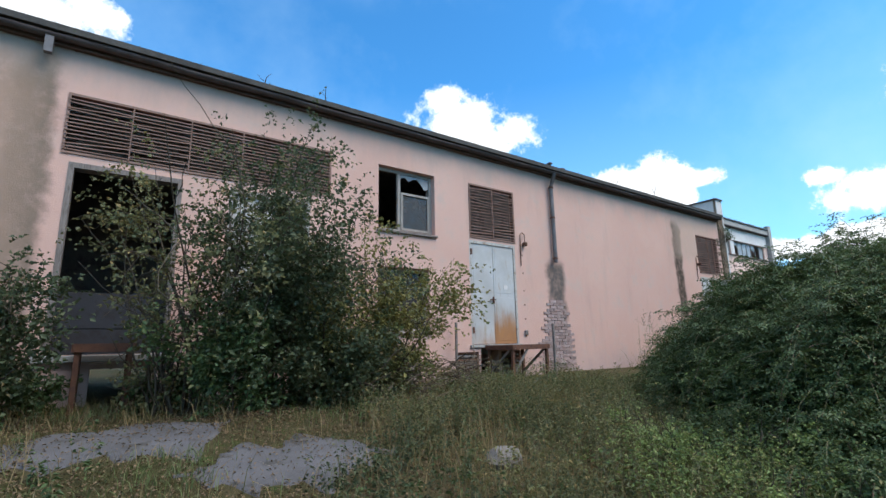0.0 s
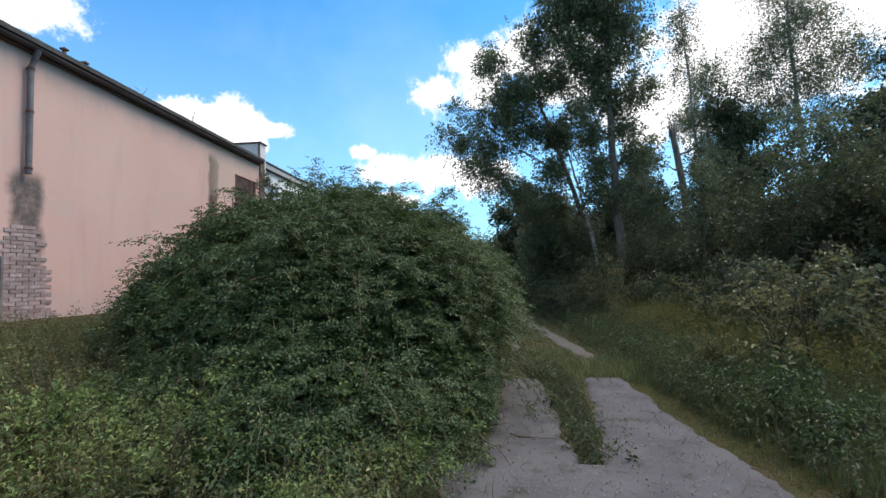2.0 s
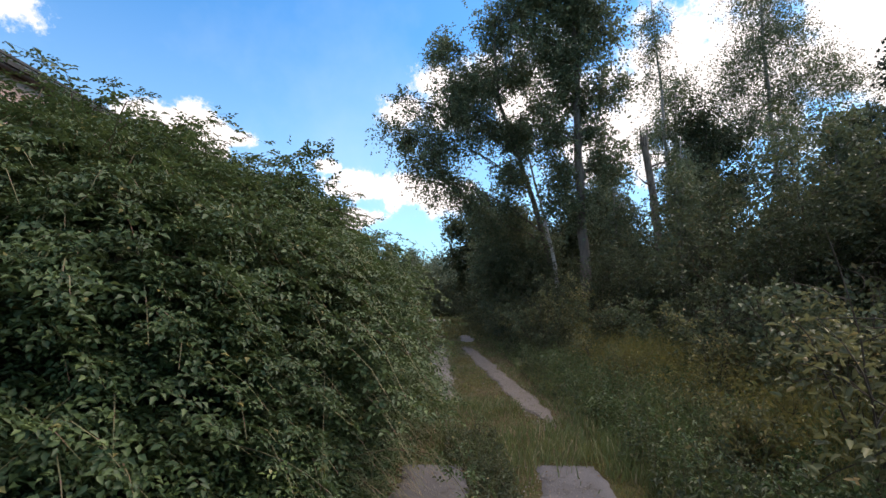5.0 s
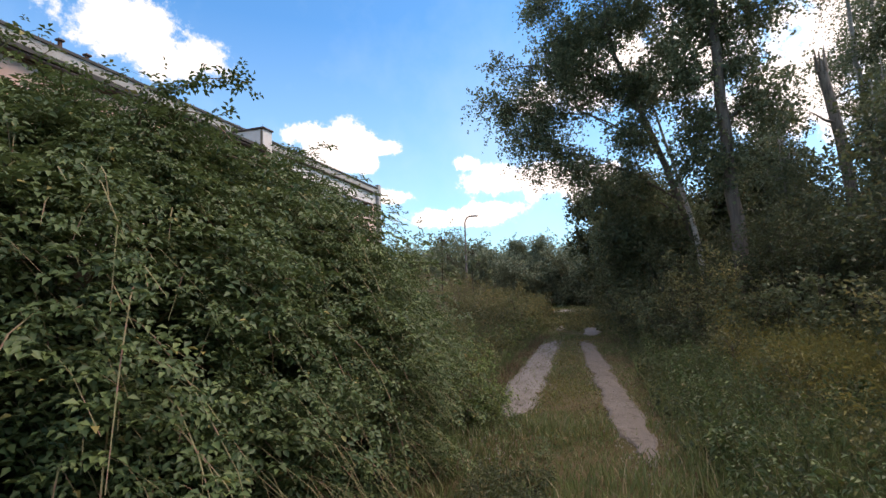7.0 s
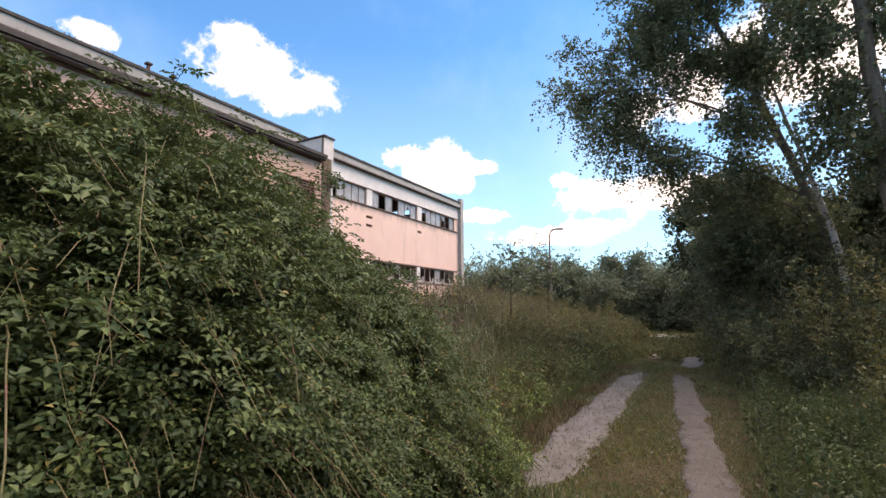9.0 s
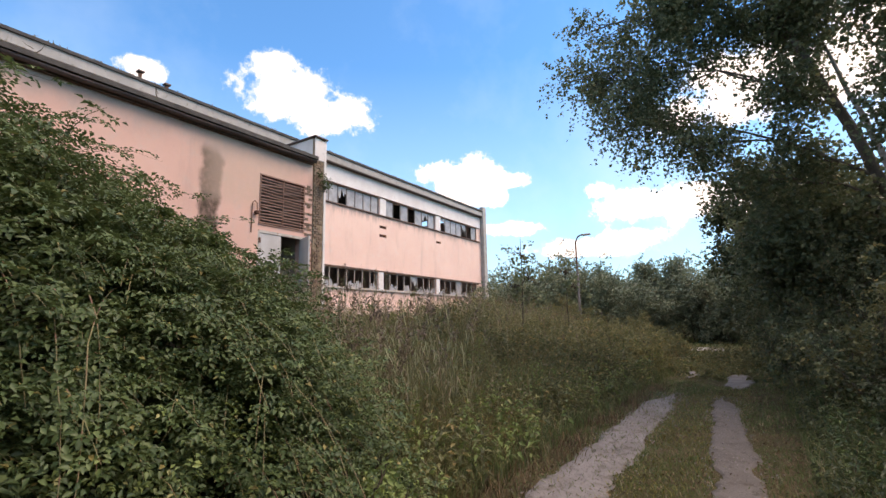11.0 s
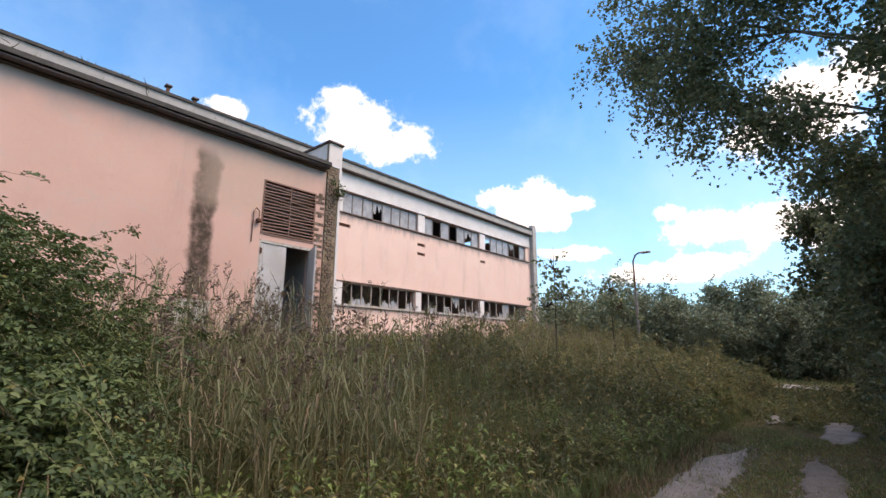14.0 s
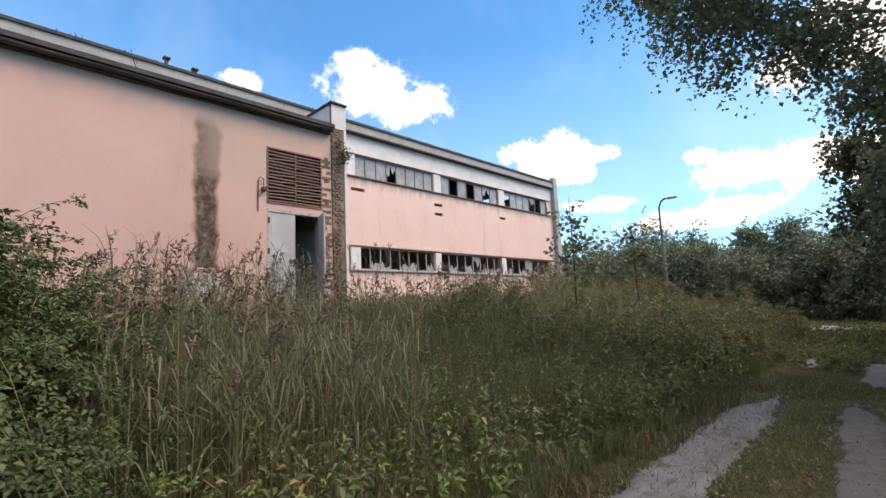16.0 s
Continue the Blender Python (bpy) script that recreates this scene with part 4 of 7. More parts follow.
def landing_stand(name, x0, x1, y0, y1, zt, label, braced=True):
    """A rough steel landing in front of a raised door: plate, angle rim, legs, struts."""
    t = thing(name, label, "landing")
    part("deck_plate", boxes((x0, x1, y0, y1, zt - 0.035, zt), bevel=0.006), M_RUST, t, "rusty plate")
    part("rim", boxes((x0, x1, y0 - 0.012, y0 - 0.002, zt - 0.10, zt + 0.005), (x0 - 0.012, x0 - 0.002, y0, y1, zt - 0.10, zt - 0.002), (x1 + 0.002, x1 + 0.012, y0, y1, zt - 0.10, zt - 0.002)), M_RUST, t)
    for x in (x0 + 0.05, x1 - 0.05):
        for y in (y0 + 0.05, y1 - 0.06):
            part("leg", bar((x, y, float(ground_z(x, y)) - 0.05), (x, y, zt - 0.036), 0.06), M_RUST, t)
        if braced:
            part("strut", bar((x, y0 + 0.08, zt - 0.07), (x, y1 - 0.06, zt - 0.62), 0.045), M_STEELGREY, t)
    if braced:
        part("strut", bar((x0 + 0.09, y0 + 0.03, zt - 0.55), (x0 + 0.50, y0 + 0.03, zt - 0.06), 0.04), M_STEELGREY, t)
    return t


landing_stand("steel_landing", 7.28, 8.42, 8.25, 9.12, 1.80, "rusty steel landing on thin legs under the steel door")
landing_stand("steel_landing", -0.13, 0.53, 8.3, 9.0, 1.94, "rusty loading landing on thin legs under the open gate", False)
for px, py, top in ((6.35, 9.0, 2.3), (8.52, 8.2, 2.25)):
    solid("post", bar((px, py, float(ground_z(px, py)) - 0.05), (px + 0.01, py, top), 0.04), M_STEELGREY, "thin rusty steel post by the door", "post")
r = random.Random(3)
for bx, bz in ((8.58, 4.35), (17.40, 4.55)):
    t = thing("wall_bracket", "bent rusty bracket with a lamp stub on the wall", "bracket", pose(bx, WY, bz))
    V, F = tubes([([(0, -0.02, -0.6), (0, -0.03, 0.18), (0.05, -0.05, 0.26), (0.12, -0.06, 0.2), (0.12, -0.07, 0.0)], [0.012] * 5)], 6)
    part("conduit", raw_mesh("conduit", V, F, M_RUST, True), M_RUST, t)
    part("lamp_stub", boxes((0.07, 0.17, -0.13, -0.001, -0.1, 0.0), bevel=0.02), M_RUST, t)
for zz in (4.0, 3.55, 3.1, 2.75, 2.4):
    solid("wall_plug", boxes((8.63, 8.66, WY - 0.012, WY - 0.001, zz, zz + 0.03)), M_RUST, "small rusty plug in the wall", "wall plug", group="plugs beside the door")
solid("junction_box", boxes((8.58, 8.68, WY - 0.05, WY - 0.001, 2.02, 2.14), bevel=0.01), M_STEELGREY, "small dark junction box on the wall", "junction box")
cab = thing("meter_cabinet", "shallow pale cabinet set against the wall in the reeds", "cabinet", pose(15.72, WY, 1.0))
part("body", boxes((0, 0.80, -0.16, -0.003, 0, 1.44), bevel=0.008), M_PALE, cab)
part("door", boxes((0.05, 0.75, -0.178, -0.161, 0.06, 1.36), bevel=0.004), M_PALE, cab)
part("hood", boxes((0.10, 0.72, -0.10, -0.003, 1.442, 1.56), bevel=0.03), M_BRICK, cab, "broken rust-coloured rim")


# ---------------- plants: generators ----------------
def leaf_mesh(name, P, Nn, size, ratio, mat, fancy=False, fold=0.18, droop=0.15, T=None):
    """Many small folded leaves: P places, Nn facing, size lengths."""
    n = len(P)
    Nn = unit(Nn)
    if T is None:
        T = rng.normal(size=(n, 3))
    T = unit(T - (T * Nn).sum(1, keepdims=True) * Nn)
    B = np.cross(Nn, T)
    L = np.asarray(size).reshape(-1, 1) * np.ones((n, 1))
    W = L * ratio * 0.5

    def at(a, b, c):
        return P + T * L * a + B * W * b + Nn * L * c

    if fancy:
        V = np.stack([at(0, 0, 0), at(0.28, -0.95, fold * 0.8), at(0.68, -0.72, fold * 0.5), at(1, 0, -droop), at(0.68, 0.72, fold * 0.5), at(0.28, 0.95, fold * 0.8)], 1)
        i = np.arange(n)[:, None] * 6
        F = np.concatenate([i + np.array([[0, 1, 2, 3]]), i + np.array([[0, 3, 4, 5]])])
    else:
        V = np.stack([at(0, 0, 0), at(0.45, -1, fold), at(1, 0, -droop), at(0.45, 1, fold)], 1)
        i = np.arange(n)[:, None] * 4
        F = np.concatenate([i + np.array([[0, 1, 2]]), i + np.array([[0, 2, 3]])])
    return raw_mesh(name, V.reshape(-1, 3), [F], mat)


def pinnate(name, P, Nn, size, mat, pairs=2, ratio=0.58, T=None):
    """Feathered rose leaves: pairs of small leaflets along a stalk and one at its tip. size: length of a leaflet."""
    n = len(P)
    Nn = unit(Nn)
    T = rng.normal(size=(n, 3)) if T is None else T
    T = unit(T - (T * Nn).sum(1, keepdims=True) * Nn)
    B = np.cross(Nn, T)
    s = np.asarray(size).reshape(-1, 1) * np.ones((n, 1))
    PP, TT = [P + T * s * (0.55 + 0.75 * pairs)], [T]
    for k in range(pairs):
        for side in (1, -1):
            PP.append(P + T * s * (0.5 + 0.75 * k) + B * s * 0.05 * side)
            TT.append(T * 0.45 + B * side)
    m = 2 * pairs + 1
    NN = np.tile(Nn, (m, 1)) + rng.normal(size=(n * m, 3)) * 0.22
    return leaf_mesh(name, np.concatenate(PP), NN, np.tile(s, (m, 1)), ratio, mat, T=np.concatenate(TT))


def blade_mesh(name, P, h, w, lean, mat, curve=0.5):
    """Grass blades: two bent segments each."""
    n = len(P)
    an = rng.uniform(0, 2 * np.pi, n)
    side = np.stack([np.cos(an), np.sin(an), np.zeros(n)], -1)
    la = rng.uniform(0, 2 * np.pi, n)
    way = np.stack([np.cos(la), np.sin(la), np.zeros(n)], -1)
    h, w, lean = (np.asarray(v).reshape(-1, 1) * np.ones((n, 1)) for v in (h, w, lean))
    up = np.array([[0, 0, 1.0]])
    mid = P + up * h * 0.55 + way * lean * h * 0.3
    tip = P + up * h * (1 - 0.35 * lean * curve) + way * lean * h
    V = np.stack([P - side * w / 2, P + side * w / 2, mid + side * w * 0.35, mid - side * w * 0.35, tip], 1).reshape(-1, 3)
    i = np.arange(n)[:, None] * 5
    return raw_mesh(name, V, [i + np.array([[0, 1, 2, 3]]), i + np.array([[3, 2, 4]])], mat)


def on_ground(x, y, lift=-0.02):
    return np.stack([x, y, ground_z(x, y) + lift], -1)


def curve_path(p, d, length, n, bend, sag=0.0):
    """A wandering path from p towards d."""
    pts = [np.array(p, float)]
    d = unit(np.array(d, float))
    for k in range(n):
        d = unit(d + rng.normal(size=3) * bend + np.array([0, 0, sag]))
        pts.append(pts[-1] + d * length / n)
    return np.array(pts)


def sprays(base, way, ln, per, sag, jit):
    """Leaf places strung along short drooping twigs, and the way each leaf points."""
    m = len(base)
    way = unit(way)
    u = ((np.arange(per) + rng.uniform(0, 1, (m, per))) / per)[..., None]
    ln = np.asarray(ln).reshape(-1, 1, 1) * np.ones((m, 1, 1))
    P = base[:, None] + way[:, None] * ln * u - np.array([0, 0, 1.0]) * sag * ln * u ** 2
    P = P + rng.normal(size=P.shape) * jit
    T = way[:, None] * 0.6 + rng.normal(size=P.shape) * 0.7 - np.array([0, 0, 0.5 * sag])
    return P.reshape(-1, 3), T.reshape(-1, 3)


def make_tree(name, label, trunk_pts, r0, lobes, leaf_m, bark, leaf_len, dens=1.0, sag=0.5, category="tree", ratio=0.85, gaps=0.24, twig=0.55):
    """Trunk, limbs that carry boughs into each lobe of the crown, and single leaves strung along drooping twigs.
    lobes: x, y, z of the middle and half sizes across, along and up."""
    base = np.array(trunk_pts[0], float)
    base[2] = float(ground_z(base[0], base[1]))
    t = thing(name, label, category, pose(*base))
    tp = np.array(trunk_pts, float) - base
    tp[0, 2] = -0.05
    k = np.linspace(0, 1, 26)
    seg = np.concatenate([[0], np.cumsum(np.linalg.norm(np.diff(tp, axis=0), axis=1))])
    seg = seg / seg[-1]
    tr = np.stack([np.interp(k, seg, tp[:, i]) for i in range(3)], -1)
    tr[1:-1, :2] += rng.normal(size=(24, 2)) * r0 * 0.15
    rad = r0 * (1 - k) ** 0.8 + min(0.014, 0.2 * r0)
    rad[0] *= 1.5
    V, F = tubes([(tr, rad)], 10)
    part("trunk", raw_mesh("trunk", V, F, bark, True), bark, t)
    leaf_p, leaf_t = [], []
    for lx, ly, lz, rx, ry, rz in lobes:
        c, r = np.array((lx, ly, lz)) - base, np.array((rx, ry, rz))
        away = np.hypot(tr[:, 0] - c[0], tr[:, 1] - c[1])
        f = int(np.argmin(np.abs(tr[:, 2] - (c[2] - 0.4 * away)) + away * 0.3))
        a = tr[f]
        u = np.linspace(0, 1, 9)[:, None]
        bend = np.array([0, 0, 0.12 * np.linalg.norm(c - a)])
        limb = a + (c - a) * u + bend * np.sin(u * np.pi) + rng.normal(size=(9, 3)) * 0.05 * np.sin(u * np.pi)
        items = [(limb, np.linspace(max(rad[f] * 0.34, 0.018), 0.012, 9))]
        nb = 9 + int(4 * rx * rz)
        way = unit(rng.normal(size=(nb, 3)))
        tip = c + way * r * rng.uniform(0.45, 0.95, (nb, 1))
        fork = limb[rng.integers(4, 9, nb)]
        boughs = fork[:, None] + (tip - fork)[:, None] * np.linspace(0, 1, 5)[None, :, None]
        boughs[:, 1:4] += rng.normal(size=(nb, 3, 3)) * 0.06
        items += [(b, np.linspace(0.013, 0.005, 5)) for b in boughs]
        V, F = tubes(items, 5)
        part("limb", raw_mesh("limb", V, F, bark, True), bark, t)
        m = int(185 * dens * (rx + ry) * rz)
        heavy = rng.uniform(0.3, 1.0, nb)
        pick = rng.choice(nb, m, p=heavy / heavy.sum())
        w = rng.uniform(0.25, 1.05, m) * 4
        i0 = np.minimum(w.astype(int), 3)
        q = boughs[pick, i0] + (boughs[pick, i0 + 1] - boughs[pick, i0]) * (w - i0)[:, None]
        q = q + rng.normal(size=(m, 3)) * r * gaps
        d = unit((q - c) / r) * 0.8 + rng.normal(size=(m, 3)) * 0.6
        P, T = sprays(q, d, rng.uniform(0.35, 1.0, m) * twig, 9, sag, 0.045)
        leaf_p.append(P), leaf_t.append(T)
    P, T = np.concatenate(leaf_p), np.concatenate(leaf_t)
    Nn = rng.normal(size=P.shape) + np.array([0, 0, 0.5])
    part("crown", leaf_mesh("crown", P, Nn, rng.uniform(0.65, 1.25, len(P)) * leaf_len, ratio, leaf_m, T=T), leaf_m, t, kind="stuff")
    return t


def small_tree(name, label, x, y, h, r0, leaf_m, bark, leaf_len, wide, first=0.35, dens=1.0, sag=0.5, lobes=7, category="tree", ratio=0.85):
    """A young tree with a loose crown of small lobes round its stem."""
    g = float(ground_z(x, y))
    ls = []
    for k in range(lobes):
        f = first + (0.97 - first) * (k + 0.5) / lobes
        a = k * 2.4 + rng.uniform(0, 1)
        o = wide * (1.05 - 0.8 * f) * rng.uniform(0.3, 0.9)
        s = wide * (1.0 - 0.55 * f) * rng.uniform(0.7, 1.1)
        ls.append((x + o * math.cos(a), y + o * math.sin(a), g + h * f, s, s, s * 1.05))
    return make_tree(name, label, [(x, y, g), (x + 0.02 * h, y - 0.01 * h, g + h * 0.5), (x - 0.01 * h, y + 0.02 * h, g + h)], r0, ls, leaf_m, bark, leaf_len, dens, sag, category, ratio)


def make_shrub(name, label, h, w, stems, leaves, leaf_m, leaf_len, ratio=0.6, category="shrub", lobes=9, twig=M_TWIG, fancy=False, open_=0.0, group="", compact=1.0, split=False):
    """A bush at the origin: many stems from the foot and leaf clumps with gaps between."""
    t = thing(name, label, category, None, group)
    items, cl = [], []
    for j in range(stems):
        an = rng.uniform(0, 2 * np.pi)
        d = (math.cos(an) * rng.uniform(0.1, 0.9) * w / h, math.sin(an) * rng.uniform(0.1, 0.9) * w / h, 1)
        ln = h * rng.uniform(0.6, 1.0)
        p = curve_path((rng.normal() * w * 0.12, rng.normal() * w * 0.12, -0.06), d, ln, 8, 0.12, -0.01)
        items.append((p, np.linspace(0.008 + h * 0.003, 0.003, 9)))
        cl.append(p[2:])
        for q in range(5):
            s = rng.integers(2, 8)
            tw = curve_path(p[s], rng.normal(size=3) + np.array([d[0], d[1], 0.5]), ln * rng.uniform(0.15, 0.4), 5, 0.25, -0.03)
            items.append((tw, np.linspace(0.007, 0.003, 6)))
            cl.append(tw)
    if split:
        for q in range(0, len(items), 6):
            V, F = tubes(items[q:q + 6], 5)
            part("stem", raw_mesh("stem", V, F, twig, True), twig, t)
    else:
        V, F = tubes(items, 3)
        part("stemwork", raw_mesh("stemwork", V, F, twig, True), twig, t, kind="stuff")
    pts = np.concatenate(cl)
    pts = pts[pts[:, 2] > open_ * h]
    per = 9
    m = max(20, leaves // per)
    heads = pts[rng.integers(0, len(pts), max(30, m // 6))]
    q = heads[rng.integers(0, len(heads), m)] + rng.normal(size=(m, 3)) * np.array([w, w, h]) * 0.042 * compact
    d = q * np.array([1 / w, 1 / w, 0.35 / h]) * 1.6 + rng.normal(size=(m, 3)) * 0.6 + np.array([0, 0, 0.25])
    P, T = sprays(q, d, rng.uniform(0.4, 1.0, m) * min(0.55, 0.16 + 0.09 * h), per, 0.35, leaf_len * 0.45)
    P[:, 2] = np.maximum(P[:, 2], 0.02)
    part("foliage", leaf_mesh("foliage", P, rng.normal(size=P.shape) * 0.8 + np.array([0, 0, 0.8]), rng.uniform(0.65, 1.3, len(P)) * leaf_len, ratio, leaf_m, fancy, T=T), leaf_m, t, kind="stuff")
    return t


def plant(ob, x, y, s=1.0, turn=0.0, sz=None, lift=0.0):
    m = pose(x, y, float(ground_z(x, y)) + lift, 0, 0, turn) @ Matrix.Diagonal((s, s, sz or s, 1))
    return copy_thing(ob, m)


def settle(ob, x, y, s=1.0, turn=0.0, sz=None):
    """Put the first of a kind in its own place."""
    ob.matrix_basis = pose(x, y, float(ground_z(x, y)), 0, 0, turn) @ Matrix.Diagonal((s, s, sz or s, 1))
    return ob


# ---------------- bramble thicket ----------------
MOUNDS = [(9.0, 2.5, 3.5, 2.22, 2.62), (11.0, 2.75, 2.3, 2.15, 1.95), (6.1, 2.15, 1.6, 1.2, 0.75), (10.9, 4.4, 2.0, 1.5, 1.3)]


def mound_z(x, y):
    """Top of the thicket over the ground; negative outside."""
    h = np.full(np.shape(x), -0.5)
    for cx, cy, rx, ry, hh in MOUNDS:
        back = np.where(y > cy, (np.abs(y - cy) / (ry * 1.4)) ** 1.4, (np.abs(y - cy) / ry) ** 2.9)
        q = (np.abs(x - cx) / rx) ** 2.3 + back
        h = np.maximum(h, np.where(q < 1, hh * np.maximum(1 - q, 0) ** np.where(y > cy, 0.80, 0.42), -0.5))
    bumps = 0.24 * lump(x, y, 0.45, 1.0) + 0.13 * lump(x, y, 0.22, 4.0)
    return np.where(h > 0, h * (1 + 0.05 * lump(x, y, 1.2, 2.0)) + bumps * np.minimum(1, h), h)


def mound_points(n, depth=0.3):
    P, Nn = [], []
    got = 0
    while got < n:
        m = n * 3
        x, y = rng.uniform(4.1, 13.9, m), rng.uniform(-0.4, 7.8, m)
        e = 0.06
        z = mound_z(x, y)
        gx = (mound_z(x + e, y) - mound_z(x - e, y)) / (2 * e)
        gy = (mound_z(x, y + e) - mound_z(x, y - e)) / (2 * e)
        area = np.sqrt(1 + np.clip(gx, -5, 5) ** 2 + np.clip(gy, -5, 5) ** 2)
        clump = 0.55 + 0.45 * np.sin(x * 7 + np.sin(y * 5) * 2) * np.sin(y * 6.3 + z * 5)
        ok = (z > 0.02) & (rng.uniform(0, 3.2, m) < area * np.clip(clump * 1.3, 0.06, 1))
        x, y, z, gx, gy = (v[ok] for v in (x, y, z, gx, gy))
        nn = unit(np.stack([-np.clip(gx, -4, 4), -np.clip(gy, -4, 4), np.ones(len(x))], -1))
        p = np.stack([x, y, ground_z(x, y) + z], -1)
        steep = np.abs(nn[:, 2:3]) < 0.5
        dz = np.where(steep[:, 0], rng.uniform(0, 1, len(x)) ** 0.7 * np.maximum(z - 0.03, 0) * (np.hypot(gx, gy) > 3), 0)
        p[:, 2] -= dz
        p -= nn * np.abs(rng.normal(size=(len(x), 1))) * depth - nn * 0.08
        P.append(p), Nn.append(nn)
        got += len(x)
    return np.concatenate(P)[:n], np.concatenate(Nn)[:n]


thicket = thing("bramble_thicket", "large dark green bramble thicket heaped between track and wall", "bramble", pose(0, 0, 0))


# closed sheet below the leaves; its dark colour paints shade into the gaps
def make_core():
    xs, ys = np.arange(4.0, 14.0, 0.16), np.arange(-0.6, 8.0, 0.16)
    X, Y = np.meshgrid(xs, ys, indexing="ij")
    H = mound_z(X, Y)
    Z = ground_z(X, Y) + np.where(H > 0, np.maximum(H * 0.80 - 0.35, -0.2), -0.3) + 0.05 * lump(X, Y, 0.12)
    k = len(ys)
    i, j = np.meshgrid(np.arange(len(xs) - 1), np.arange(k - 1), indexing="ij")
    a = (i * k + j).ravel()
    return raw_mesh("core_sheet", np.stack([X, Y, Z], -1).reshape(-1, 3), [np.stack([a, a + k, a + k + 1, a + 1], -1)], M_CORESHADE, True)


part("shade_sheet", make_core(), M_CORESHADE, thicket, "near-black sheet painting the shade inside the thicket", "stuff")
P, Nn = mound_points(40000, 0.24)


def flank(n, along_x):
    """Places on the steep sides of the thicket, from the foot to the rim."""
    a = rng.uniform(5.6, 12.9, n) if along_x else rng.uniform(0.4, 4.6, n)
    lo, hi = (np.full(n, -0.6), np.full(n, 2.5)) if along_x else (np.full(n, 3.6), np.full(n, 8.5))
    top = mound_z(a, hi) if along_x else mound_z(hi, a)
    zz = rng.uniform(0.02, 0.92, n) * np.maximum(top, 0.05)
    for _ in range(18):
        mid = (lo + hi) / 2
        up = (mound_z(a, mid) if along_x else mound_z(mid, a)) > zz
        hi, lo = np.where(up, mid, hi), np.where(up, lo, mid)
    x, y = (a, hi) if along_x else (hi, a)
    p = np.stack([x, y, ground_z(x, y) + zz], -1)
    nn = np.tile([[0.0, -1.0, 0.35]] if along_x else [[-1.0, 0.0, 0.35]], (n, 1))
    p += nn * (0.06 - np.abs(rng.normal(size=(n, 1))) * 0.14)
    p[:, 2] = np.maximum(p[:, 2], ground_z(p[:, 0], p[:, 1]) + 0.03)
    ok = (top > 0.1) & (lump(p[:, 0] + 0.3 * p[:, 1], p[:, 2], 0.2, 3) + 0.5 * lump(p[:, 1], p[:, 2], 0.33, 8) + rng.normal(size=n) * 0.2 > -0.45 + 0.35 * (zz < 0.8))
    return p[ok], nn[ok]


for nf, ax in ((19000, True), (7000, False)):
    pf, nf2 = flank(nf, ax)
    P, Nn = np.concatenate([P, pf]), np.concatenate([Nn, nf2])
def clear_of_slab(P):
    """Drops leaves that would lie on the asphalt strip."""
    return ~((P[:, 0] > 4.5) & (P[:, 0] < 10.2) & (P[:, 1] < 0.36 - 0.06 * (P[:, 0] - 6)) & (P[:, 2] - ground_z(P[:, 0], P[:, 1]) < 0.9))


ok = clear_of_slab(P)
P, Nn = P[ok], Nn[ok]
near = (P[:, 1] < 3.0) & (P[:, 0] > 5)
Nl = Nn * 0.6 + np.array([0, 0, 0.7]) + rng.normal(size=P.shape) * 0.4
Tl = Nn * 0.8 + rng.normal(size=P.shape) * 0.8 - np.array([0, 0, 0.4])
part("foliage", pinnate("foliage", P[near], Nl[near], rng.uniform(0.6, 1.25, near.sum()) * 0.034, L_BRAMBLE, 2, T=Tl[near]), L_BRAMBLE, thicket, kind="stuff")
part("foliage", pinnate("foliage", P[~near], Nl[~near], rng.uniform(0.6, 1.25, (~near).sum()) * 0.044, L_BRAMBLE, 1, T=Tl[~near]), L_BRAMBLE, thicket, kind="stuff")
# leafy sprays that arch out of the heap in tiers and droop
P, Nn = mound_points(4600, 0.02)
for nf, ax in ((2700, True), (1000, False)):
    pf, nf2 = flank(nf, ax)
    P, Nn = np.concatenate([P, pf]), np.concatenate([Nn, nf2])
ok = clear_of_slab(P)
P, Nn = P[ok], Nn[ok]
m = len(P)
D = unit(Nn * 0.8 + rng.normal(size=(m, 3)) * np.array([0.5, 0.5, 0.2]) + np.array([0, 0, 0.30]))
ln = rng.uniform(0.25, 0.80, (m, 1)) * (0.7 + 0.6 * (lump(P[:, :1], P[:, 1:2], 0.6, 6) > 0))
sag = rng.uniform(0.4, 0.9, (m, 1))
k = 16
u = np.sort(rng.uniform(0.08, 1.0, (m, k, 1)), axis=1)
Q = P[:, None] + D[:, None] * ln[:, None] * u - np.array([0, 0, 1.0]) * sag[:, None] * ln[:, None] * u ** 2
side = unit(np.cross(D, np.array([0.0, 0.0, 1.0])))[:, None] * np.where(np.arange(k) % 2, 1.0, -1.0)[None, :, None]
QT = (D[:, None] * 0.5 + side * 0.9 - np.array([0, 0, 0.45]) * u + rng.normal(size=Q.shape) * 0.25).reshape(-1, 3)
Q = Q.reshape(-1, 3) + rng.normal(size=(m * k, 3)) * 0.012
Q[:, 2] = np.maximum(Q[:, 2], ground_z(Q[:, 0], Q[:, 1]) + 0.03)
QN = np.repeat(Nn * 0.4, k, 0) + np.array([0, 0, 0.9]) + rng.normal(size=Q.shape) * 0.28
ok = clear_of_slab(Q)
Q, QN, QT = Q[ok], QN[ok], QT[ok]
near = (Q[:, 1] < 2.4) & (Q[:, 0] > 5)
